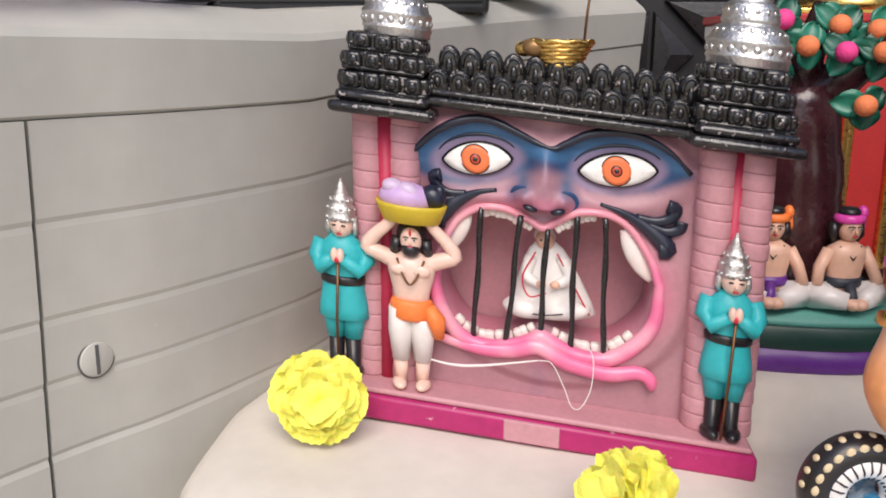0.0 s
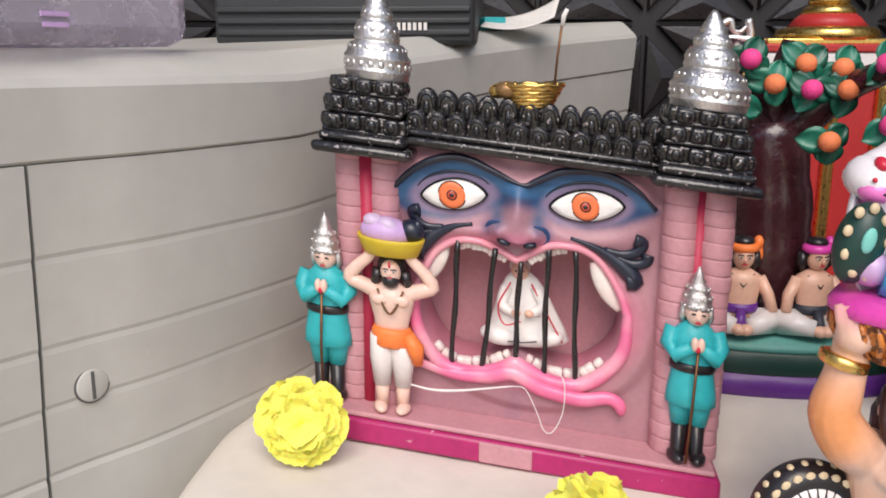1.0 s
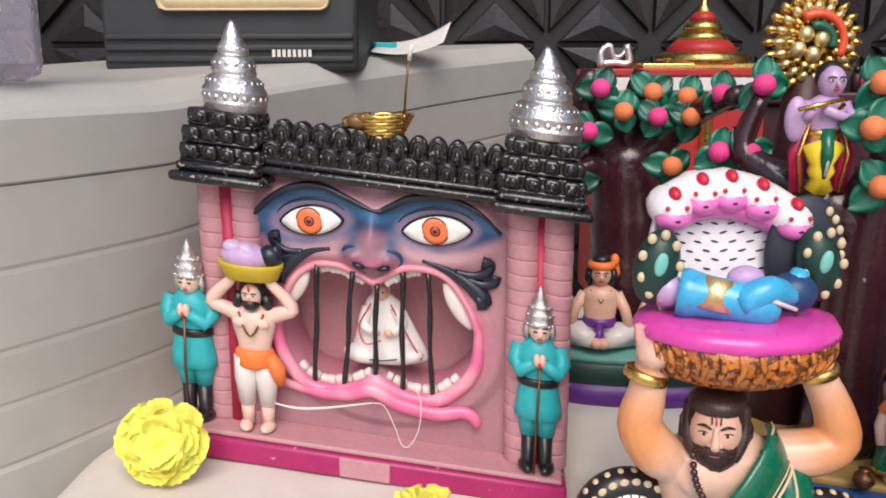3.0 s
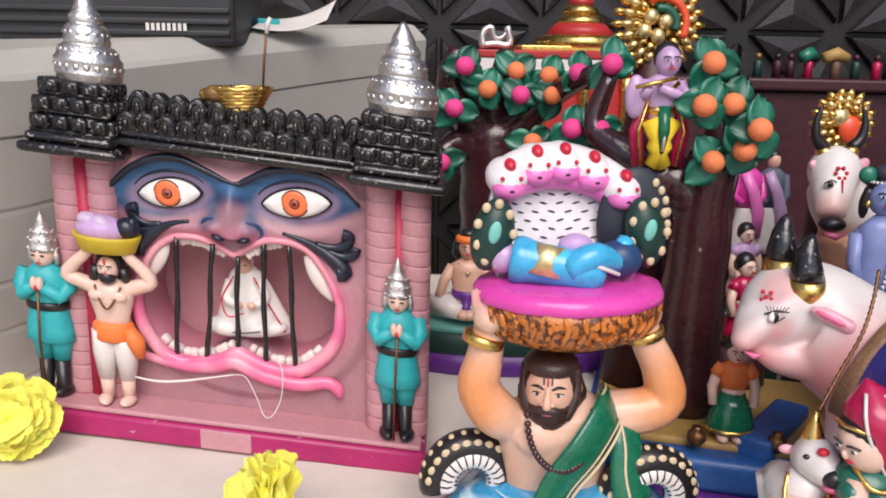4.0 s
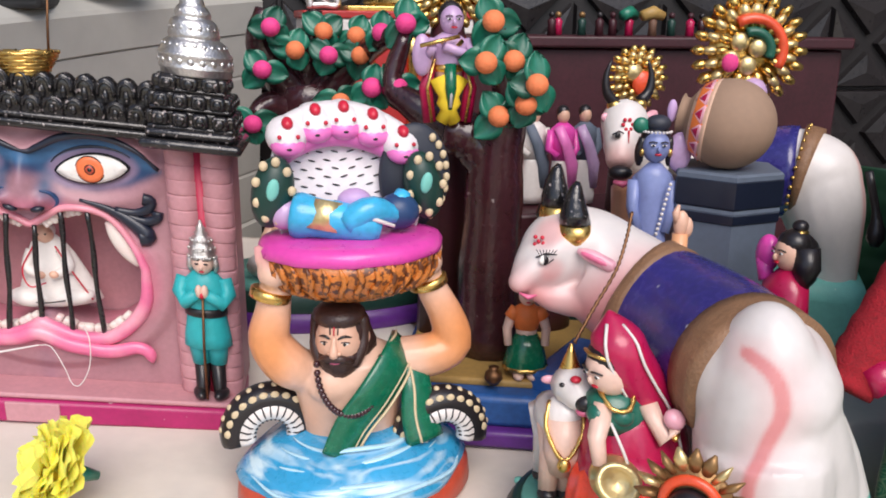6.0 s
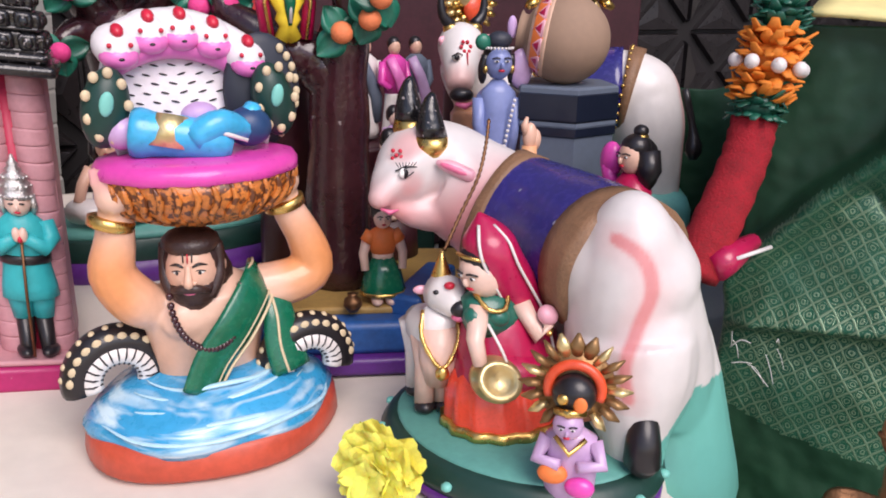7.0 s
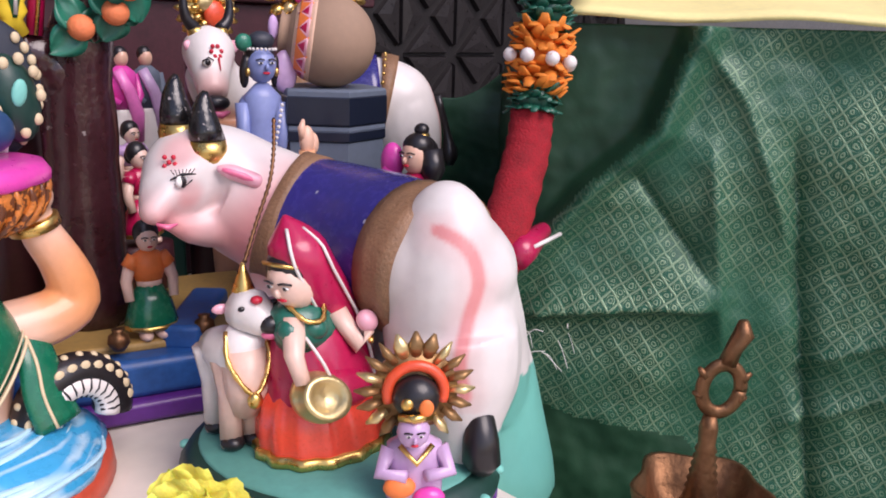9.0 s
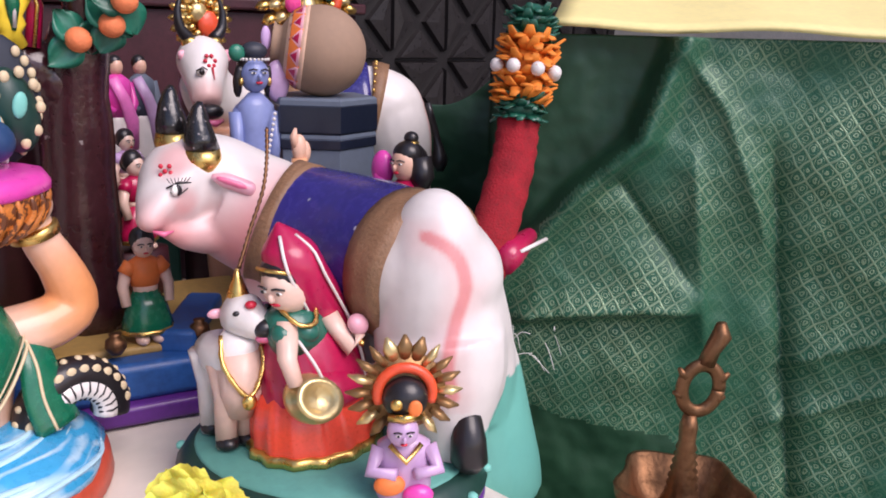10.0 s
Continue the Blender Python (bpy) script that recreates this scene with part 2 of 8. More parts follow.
    def prism(self, outline, m, depth, mat, bulge=0.0):
        """A closed outline in x, z with a depth along +y; its front (at y=0) may swell by bulge towards -y."""
        n = len(outline)
        cx, cz = sum(p[0] for p in outline) / n, sum(p[1] for p in outline) / n
        back = [self.bm.verts.new(m @ Vector((x, depth, z))) for x, z in outline]
        front = [self.bm.verts.new(m @ Vector((x, 0, z))) for x, z in outline]
        rings = [back, front]
        for q, k in ((0.75, 0.55), (0.4, 0.9)):
            rings.append([self.bm.verts.new(m @ Vector((cx + (x - cx) * q, -bulge * k, cz + (z - cz) * q))) for x, z in outline])
        out = []
        for r0, r1 in zip(rings, rings[1:]):
            for k in range(n):
                out.append(self.bm.faces.new((r0[k], r0[(k + 1) % n], r1[(k + 1) % n], r1[k])))
        tip = self.bm.verts.new(m @ Vector((cx, -bulge, cz)))
        for k in range(n):
            out.append(self.bm.faces.new((rings[-1][k], rings[-1][(k + 1) % n], tip)))
        self.faces(out, mat)
        return self
    def turn(self, start, m):
        """Moves everything added after the first start vertices."""
        self.bm.verts.ensure_lookup_table()
        bmesh.ops.transform(self.bm, matrix=m, verts=self.bm.verts[start:])
        return self
    def fuse(self, mat, voxel=0.0022, rounds=6):
        """Melts all that is there so far into one rounded skin, as modelled clay is."""
        me = bpy.data.meshes.new("lump")
        bmesh.ops.recalc_face_normals(self.bm, faces=self.bm.faces)
        self.bm.to_mesh(me)
        ob = new("lump", me)
        md = ob.modifiers.new("remesh", 'REMESH')
        md.mode, md.voxel_size = 'VOXEL', voxel
        sm = ob.modifiers.new("smooth", 'SMOOTH')
        sm.iterations, sm.factor = rounds, 0.5
        skin = bpy.data.meshes.new_from_object(ob.evaluated_get(bpy.context.evaluated_depsgraph_get()))
        self.bm.clear()
        self.bm.from_mesh(skin)
        self.mats = []
        self.faces(self.bm.faces, mat)
        bpy.data.objects.remove(ob)
        bpy.data.meshes.remove(me)
        bpy.data.meshes.remove(skin)
        return self
    def mesh(self, name, m=None):
        if self.colour:
            lay = self.bm.verts.layers.float_color.new("Col")
            for v in self.bm.verts:
                v[lay] = (*self.colour(v.co), 1)
        if m is not None:
            transform(self.bm, m)
        bmesh.ops.recalc_face_normals(self.bm, faces=self.bm.faces)
        me = bpy.data.meshes.new(name)
        self.bm.to_mesh(me)
        self.bm.free()
        for k in self.mats:
            me.materials.append(M[k])
        return me

def thing(name, fig, at=(0, 0, 0), rz=0, label="", category="", group="", kind="", scale=1.0):
    ob = new(name, fig.mesh(name))
    ob.matrix_world = pose(*at, 0, 0, rz) @ Matrix.Scale(scale, 4)
    return tagged(ob, label, category, group, kind)

def holder(name, at, rz=0, label="", category="", group="", kind=""):
    ob = new(name)
    ob.empty_display_size = 0.02
    ob.matrix_world = pose(*at, 0, 0, rz)
    return tagged(ob, label, category, group, kind)

def part(name, fig, parent, label="", m=None):
    ob = new(name, fig.mesh(name, m) if isinstance(fig, Fig) else fig)
    ob.parent = parent
    return tagged(ob, label)

def smooth(a, b, x):
    t = min(1, max(0, (x - a) / (b - a)))
    return t * t * (3 - 2 * t)

def sheet(name, f, nu, nv, mat, thick=0.0, uv=None):
    """A surface from f(u, v), with u and v from 0 to 1."""
    bm = bmesh.new()
    vs = [[bm.verts.new(f(i / nu, j / nv)) for j in range(nv + 1)] for i in range(nu + 1)]
    lay = bm.loops.layers.uv.new("UVMap")
    for i in range(nu):
        for j in range(nv):
            fc = bm.faces.new((vs[i][j], vs[i + 1][j], vs[i + 1][j + 1], vs[i][j + 1]))
            fc.smooth = True
            for lp, (a, b) in zip(fc.loops, ((i, j), (i + 1, j), (i + 1, j + 1), (i, j + 1))):
                s = uv or (1, 1)
                lp[lay].uv = (a / nu * s[0], b / nv * s[1])
    me = bpy.data.meshes.new(name)
    bm.to_mesh(me)
    bm.free()
    me.materials.append(M[mat])
    ob = new(name, me)
    if thick:
        md = ob.modifiers.new("thickness", 'SOLIDIFY')
        md.thickness, md.offset = thick, 0
    return ob

# ---- structure ----
def cloth_height(x, y):
    h = 0.033 * min(1.15, max(0, (0.228 - x) / 0.306)) * smooth(0.30, 0.5, y)
    h += 0.04 * smooth(0.64, 0.70, y) * smooth(0.44, 0.40, x) * smooth(0.0, 0.2, x)
    return h - 0.003

def cloth_at(u, v):
    x, y = -0.215 + 1.2 * u, 0.02 + 1.10 * v
    edge = -0.182 + 0.10 * smooth(0.55, 0.40, y) * 0.2 + 0.03 * smooth(0.60, 0.75, y)
    d = edge - x
    z = cloth_height(x, y) + 0.0012 * noise.noise((x * 14, y * 14, 0)) + 0.0008 * noise.noise((x * 40, y * 22, 3))
    if d > -0.03:
        k = (d + 0.03) / 0.05
        z -= 0.02 * max(0, k) ** 2 + 0.30 * max(0, k - 0.9) ** 1.0
    lip = 0.580 + 0.052 * smooth(0.26, 0.42, y)
    z -= 0.26 * smooth(lip, lip + 0.016, x) * smooth(0.50, 0.47, y)
    return Vector((x, y, z))
cloth = tagged(sheet("table_cloth", cloth_at, 150, 110, "cloth_white", 0.002), "cream cotton cloth draped over the display table", "tablecloth", kind="structure")

fl = Fig().box((0, 0, -0.80), (8, 8, 0.1), "concrete")
tagged(thing("floor", fl), "grey concrete floor", "floor", kind="structure")
tb = Fig().box((0.222, 0.60, -0.06), (0.70, 1.0, 0.08), "brown_trim", bev=0.004).box((0.80, 0.83, -0.06), (0.36, 0.54, 0.08), "brown_trim", bev=0.004)
for x in (-0.08, 0.52):
    for y in (0.15, 1.05):
        tb.box((x, y, -0.42), (0.05, 0.05, 0.66), "brown_trim", bev=0.004)
thing("display_table", tb, label="wooden table hidden under the cream cloth", category="table")

# tiled wall with raised triangles
WALL_Y = 1.45
wall = Fig().box((0.6, WALL_Y + 0.10, 0.5), (5.0, 0.16, 2.6), "tile_groove")
wall_ob = tagged(thing("wall_north", wall), "dark brown glazed wall tiles with raised diamond relief", "wall", kind="structure")
def mix3(a, b, t):
    return tuple(x + (y - x) * t for x, y in zip(a, b))

def curve_pts(pts, n):
    """A smooth line of n points through pts (Catmull-Rom)."""
    P = [Vector(p) for p in pts]
    P = [P[0] * 2 - P[1]] + P + [P[-1] * 2 - P[-2]]
    out, segs = [], len(P) - 3
    for i in range(n):
        s = i / (n - 1) * segs
        k = min(int(s), segs - 1)
        t = s - k
        a, b, c, d = P[k:k + 4]
        out.append(0.5 * ((2 * b) + (c - a) * t + (2 * a - 5 * b + 4 * c - d) * t * t + (3 * b - a - 3 * c + d) * t ** 3))
    return out

# ---- ribbed plastic drawer box beside the table ----
def storage_box():
    plan = curve_pts([(-0.40, 0.27, 0), (-0.268, 0.487, 0), (-0.208, 0.573, 0), (-0.128, 0.727, 0), (0.05, 1.08, 0), (0.245, 1.36, 0)], 61)
    d = (plan[14] - plan[11]).normalized()
    def at(s, off, z):
        """s along the front from 0 to 1, off outwards, z up; the front bows gently and its far end rides up."""
        k = min(59.999, max(0, s * 60))
        i = int(k)
        p = plan[i].lerp(plan[i + 1], k - i)
        t = (plan[min(i + 2, 60)] - plan[max(i - 1, 0)]).normalized()
        q = p + Vector((t.y, -t.x, 0)) * off
        return Vector((q.x, q.y, z + 0.054 * max(0, (p.y - 0.70) / 0.65)))
    box = holder("plastic_box", (-0.266, 0.487, -0.75), label="large grey ribbed plastic storage box with a lid", category="storage box")
    off0 = box.matrix_world.inverted()
    def strip(prof, s0, s1, mat, name, parent, ns=40):
        f = Fig()
        rows = [[f.bm.verts.new(off0 @ at(s0 + (s1 - s0) * i / ns, o, z)) for o, z in prof] for i in range(ns + 1)]
        out = []
        for r0, r1 in zip(rows, rows[1:]):
            for k in range(len(prof)):
                out.append(f.bm.faces.new((r0[k], r1[k], r1[(k + 1) % len(prof)], r0[(k + 1) % len(prof)])))
        out += [f.bm.faces.new(rows[0]), f.bm.faces.new(rows[-1][::-1])]
        f.faces(out, mat)
        for fc in out:
            fc.smooth = False
        return part(name, f, parent)
    # body in shallow steps, each course set back a little from the one above
    prof = [(-0.5, -0.75), (-0.028, -0.75)]
    for z0, z1, o in ((-0.30, -0.05, -0.026), (-0.045, 0.037, -0.024), (0.041, 0.092, -0.020), (0.096, 0.139, -0.015), (0.143, 0.206, -0.010), (0.210, 0.277, -0.005)):
        prof += [(o - 0.0012, z0 + 0.0005), (o + 0.0003, z0 + 0.004), (o + 0.0042, z1)]
    prof += [(-0.5, 0.277)]
    strip(prof, 0.203, 1.0, "plastic", "body", box)
    strip([(-0.5, 0.2775), (-0.0025, 0.2775), (0.001, 0.280), (0.004, 0.328), (0.000, 0.334), (-0.022, 0.352), (-0.030, 0.354), (-0.5, 0.354)], 0.0, 1.0, "plastic", "lid", box, 60)
    # front corner post, beyond a dark seam
    prof2 = [(o + 0.002, z) for o, z in prof[1:-1]]
    strip([(-0.5, -0.75)] + prof2 + [(-0.5, 0.277)], 0.0, 0.199, "plastic", "corner_post", box, 10)
    f = Fig()
    c = off0 @ at(0.254, -0.0150, 0.106)
    ang = math.degrees(math.atan2(d.y, d.x))
    f.lathe([(0.0128, 0), (0.0128, 0.0022), (0.0118, 0.0028), (0.0, 0.0028)], "plastic", seg=32)
    f.tube([(0.0136 * math.cos(math.tau * i / 40), 0.0136 * math.sin(math.tau * i / 40), 0.0012) for i in range(41)], 0.0007, "plastic_dark", seg=6)
    f.box((0, 0, 0.002), (0.0025, 0.022, 0.003), "plastic_dark")
    part("lock", f, box, "round slotted plastic lock", Matrix.Translation(c) @ pose(0, 0, 0, 90, 0, ang))
    return at
box_at = storage_box()

M["tub_plastic"] = paint("tub_plastic", (0.80, 0.75, 0.85), rough=0.25, var=0.06, scale=14)
tubs = M["tub_plastic"].node_tree.nodes["Principled BSDF"].inputs
tubs["Transmission Weight"].default_value, tubs["IOR"].default_value = 0.72, 1.04
def on_box():
    # clear tub with things inside
    tub = holder("plastic_tub", (-0.335, 0.535, 0.356), 61, "cloudy lilac plastic tub of odds and ends", "tub")
    f = Fig().box((0, 0, 0.075), (0.27, 0.17, 0.15), "tub_plastic", bev=0.014)
    part("shell", f, tub)
    part("label_mark", Fig().box((0.02, -0.0865, 0.020), (0.020, 0.002, 0.003), "lilac").box((0.02, -0.0865, 0.013), (0.018, 0.002, 0.003), "lilac"), tub, "faint dotted blue print")
    f = Fig().lathe([(0.026, 0.0), (0.02, 0.045), (0.017, 0.05)], "paper", (0.05, -0.03, 0.045), rot=(0, 70, 0))
    thing("paper_cup", f, (-0.335, 0.535, 0.36), 61, "white paper cup lying in the tub", "cup")
    f = Fig().ell((-0.03, -0.03, 0.09), (0.06, 0.03, 0.04), "orange").ell((-0.10, -0.03, 0.03), (0.04, 0.03, 0.03), "ochre")
    thing("orange_cloth", f, (-0.335, 0.535, 0.36), 61, "crumpled orange cloth in the tub", "cloth")
    ups = holder("power_unit", (-0.148, 1.06, 0.364), 0, "dark grey battery power unit with a cream panel", "power unit")
    f = Fig().box((0, 0, 0.12), (0.31, 0.22, 0.24), "ups_grey", bev=0.006)
    part("case", f, ups)
    for k in range(3):
        part("ridge", Fig().box((0, -0.112, 0.014 + 0.013 * k), (0.30, 0.006, 0.007), "ups_grey", bev=0.002), ups)
    part("panel", Fig().box((0.020, -0.113, 0.135), (0.205, 0.006, 0.13), "cream_panel", bev=0.01), ups, "cream front panel")
    for k in range(8):
        part("lettering", Fig().box((0.055 + 0.0062 * k, -0.1165, 0.0205), (0.0038, 0.002, 0.0085), "paper"), ups, "pale lettering bar")
    def leaf_of_paper(u, v):
        return Vector((-0.055 + 0.10 * u + 0.018 * v, -0.02 + 0.05 * v + 0.02 * u, 0.006 + 0.030 * v * (0.45 + 0.55 * u) + 0.014 * u * u - 0.006 * math.sin(3 * u)))
    pp = tagged(sheet("paper_sheet", leaf_of_paper, 14, 10, "paper", 0.0006), "loose white paper curling on the box lid", "paper")
    pp.matrix_world = pose(0.060, 1.085, 0.383, 0, 0, 10)
    f = Fig().box((0, 0, 0.008), (0.03, 0.03, 0.016), "teal", bev=0.002)
    thing("teal_packet", f, (0.022, 1.10, 0.386), 20, "small teal packet under the paper", "packet")

on_box()

# ---- the palace ----
PU, PV = Vector((1.02, -0.05, -0.12)), Vector((0.05, 1, 0))
PAL = Matrix(((PU.x, PV.x, 0, 0), (PU.y, PV.y, 0, 0), (PU.z, PV.z, 1, 0), (0, 0, 0, 1)))
palace = holder("clay_palace", (-0.078, 0.598, 0.033), label="painted clay prison palace with a demon face gate", category="clay palace")
def ppart(name, f, parent=None, label=""):
    return part(name, f, parent or palace, label, PAL)

WALLV, MU, MW = 0.040, 0.137, 0.125
MOUTH = curve_pts([(u, 0, w) for u, w in ((0.2205, 0.136), (0.213, 0.156), (0.197, 0.177), (0.180, 0.1845), (0.161, 0.183), (0.146, 0.1735), (0.134, 0.1665), (0.121, 0.172), (0.102, 0.178), (0.085, 0.1755),
                  (0.068, 0.162), (0.0575, 0.138), (0.054, 0.116), (0.0595, 0.094), (0.074, 0.0745), (0.095, 0.0695), (0.118, 0.0755), (0.1335, 0.0845), (0.145, 0.0805), (0.163, 0.0735), (0.186, 0.074), (0.205, 0.088), (0.2175, 0.108), (0.2205, 0.136))], 361)[:-1]
def mouth_out(i, grow=0.0):
    """A point of the open mouth's outline, moved outwards by grow, with its tangent."""
    n = len(MOUTH)
    p, t = MOUTH[i % n], (MOUTH[(i + 3) % n] - MOUTH[(i - 3) % n]).normalized()
    return p + Vector((t.z, 0, -t.x)) * grow, t

EYES = ((0.0825, 0.2160), (0.1880, 0.2215))
NOSE_U = 0.134
BROW_U = [0.030, 0.052, 0.075, 0.094, 0.113, 0.129, 0.140, 0.148, 0.167, 0.189, 0.207, 0.226, 0.241]
BROW_W = [0.212, 0.2345, 0.2460, 0.2470, 0.2405, 0.2344, 0.2325, 0.2365, 0.2470, 0.2508, 0.2487, 0.2402, 0.2265]
UNDER_U = [0.028, 0.050, 0.073, 0.096, 0.116, 0.134, 0.152, 0.166, 0.190, 0.215, 0.243]
UNDER_W = [0.203, 0.1930, 0.1925, 0.1990, 0.2090, 0.2140, 0.2120, 0.2030, 0.2020, 0.2080, 0.2225]
def relief(u, w):
    """How far the face stands out of its wall."""
    r = 0.0
    for eu, ew in EYES:
        d = math.hypot((u - eu) / 0.050, (w - ew) / 0.030)
        r += 0.004 * math.exp(-((d - 0.95) / 0.22) ** 2) - 0.0012 * math.exp(-(d / 0.55) ** 2)
    brow = float(np.interp(u, BROW_U, BROW_W))
    r += 0.0035 * math.exp(-((w - brow - 0.002) / 0.007) ** 2)
    k = abs(u - NOSE_U)
    width = 0.008 + 0.006 * smooth(0.222, 0.196, w)
    r += 0.017 * math.exp(-(k / width) ** 2) * smooth(0.242, 0.192, w) ** 0.8 * smooth(0.1795, 0.1865, w)
    r += 0.010 * math.exp(-((k - 0.0155) / 0.0068) ** 2) * math.exp(-((w - 0.1925) / 0.0075) ** 2)
    r += 0.004 * math.exp(-((k - 0.035) / 0.018) ** 2) * math.exp(-((w - 0.188) / 0.010) ** 2)
    cheek = math.hypot((u - 0.142) / 0.098, (w - 0.118) / 0.075)
    r += 0.0045 * smooth(1.12, 0.98, cheek) * smooth(0.18, 0.15, w)
    r += 0.002 * math.exp(-((u - NOSE_U - 0.002) / 0.014) ** 2) * math.exp(-((w - 0.254 - 25 * (u - 0.136) ** 2) / 0.003) ** 2)
    return r

def face_colour(co):
    u, w = co.x, co.z
    c = (0.42, 0.215, 0.245)
    up, low = float(np.interp(u, BROW_U, BROW_W)), float(np.interp(u, UNDER_U, UNDER_W))
    edge = smooth(0.024, 0.034, u) * smooth(0.250, 0.240, u)
    inside = smooth(up + 0.001, up - 0.001, w) * smooth(low - 0.005, low + 0.006, w) * edge
    q = (w - low) / max(0.004, up - low)
    streak = 0.5 + 0.5 * noise.noise((u * 26, w * 190, 2.0))
    blue = mix3((0.014, 0.052, 0.140), (0.055, 0.175, 0.340), smooth(0.25, 0.70, q) * (0.30 + 0.70 * streak))
    blue = mix3(blue, (0.010, 0.030, 0.085), 0.75 * smooth(0.86, 1.0, q))
    c = mix3(c, blue, inside)
    for eu, ew in EYES:
        d = math.hypot((u - eu) / 0.040, (w - ew - 0.13 * (u - eu)) / 0.0195)
        c = mix3(c, (0.30, 0.20, 0.30), 0.80 * smooth(1.02, 0.78, d))
    k = abs(u - NOSE_U)
    c = mix3(c, (0.36, 0.19, 0.24), 0.8 * math.exp(-(k / 0.0075) ** 2) * smooth(0.226, 0.210, w))
    c = mix3(c, (0.045, 0.115, 0.21), 0.95 * math.exp(-((k - 0.0165) / 0.0065) ** 2) * math.exp(-((w - 0.204) / 0.012) ** 2))
    c = mix3(c, (0.05, 0.12, 0.22), 0.95 * math.exp(-((k - 0.0245) / 0.0046) ** 2) * math.exp(-((w - 0.191) / 0.0075) ** 2))
    c = mix3(c, (0.022, 0.045, 0.095), 0.97 * math.exp(-((k - 0.0100) / 0.0066) ** 2) * math.exp(-((w - 0.1855 - 0.12 * k) / 0.0036) ** 2))
    c = mix3(c, (0.32, 0.12, 0.17), 0.6 * math.exp(-((w - 0.254 - 25 * (u - 0.136) ** 2) / 0.0013) ** 2) * smooth(0.016, 0.010, k))
    near = math.hypot((u - 0.137) / 0.098, (w - MW) / 0.068)
    c = mix3(c, (0.66, 0.17, 0.27), 0.55 * math.exp(-((near - 0.93) / 0.10) ** 2))
    stain = 0.5 + 0.5 * noise.noise((u * 34, w * 22, 7.0))
    c = mix3(c, (0.40, 0.19, 0.23), 0.25 * stain * (1 - inside))
    return mix3(c, (0.60, 0.06, 0.13), 0.5 * smooth(0.248, 0.258, u))

def lip_colour(co):
    k = 0.5 + 0.5 * noise.noise((co.x * 40, co.z * 40, 5.0))
    c = mix3((0.80, 0.17, 0.33), (0.84, 0.36, 0.45), smooth(0.4, 0.75, k))
    return mix3(c, (0.74, 0.33, 0.36), 0.7 * smooth(0.145, 0.170, co.z))

def tooth_colour(co):
    return mix3((0.80, 0.72, 0.66), (0.78, 0.40, 0.42), 0.35 * smooth(0.45, 0.8, 0.5 + 0.5 * noise.noise((co.x * 90, co.z * 90, 3.0))))
col("lip_paint", (0.8, 0.2, 0.3), rough=0.35, coat=0.3, var=0.10, attr=True)
col("tooth_paint", (0.8, 0.7, 0.65), rough=0.38, coat=0.2, var=0.05, attr=True)

def merlon(u, v, w, r, h):
    """A pointed black arch with a raised rim and a moulded heart."""
    f = Fig()
    half = [(r, -0.004), (r * 1.03, 0.45 * h), (0.98 * r, 0.66 * h), (0.80 * r, 0.83 * h), (0.48 * r, 0.94 * h), (0.14 * r, 1.0 * h)]
    pts = half + [(-x, z) for x, z in reversed(half)]
    f.prism(pts, Matrix.Translation((u, v, w)), 0.013, "black_worn", 0.0016)
    f.tube([(u + x * 0.74, v - 0.0016, w + z * 0.86) for x, z in half[1:-1]] + [(u, v - 0.0018, w + h * 0.86)] + [(u - x * 0.74, v - 0.0016, w + z * 0.86) for x, z in reversed(half[1:-1])], r * 0.17, "black_worn", seg=6)
    f.ell((u, v - 0.0012, w + 0.38 * h), (r * 0.36, 0.0028, h * 0.26), "black_worn", seg=10, rings=7)
    return f

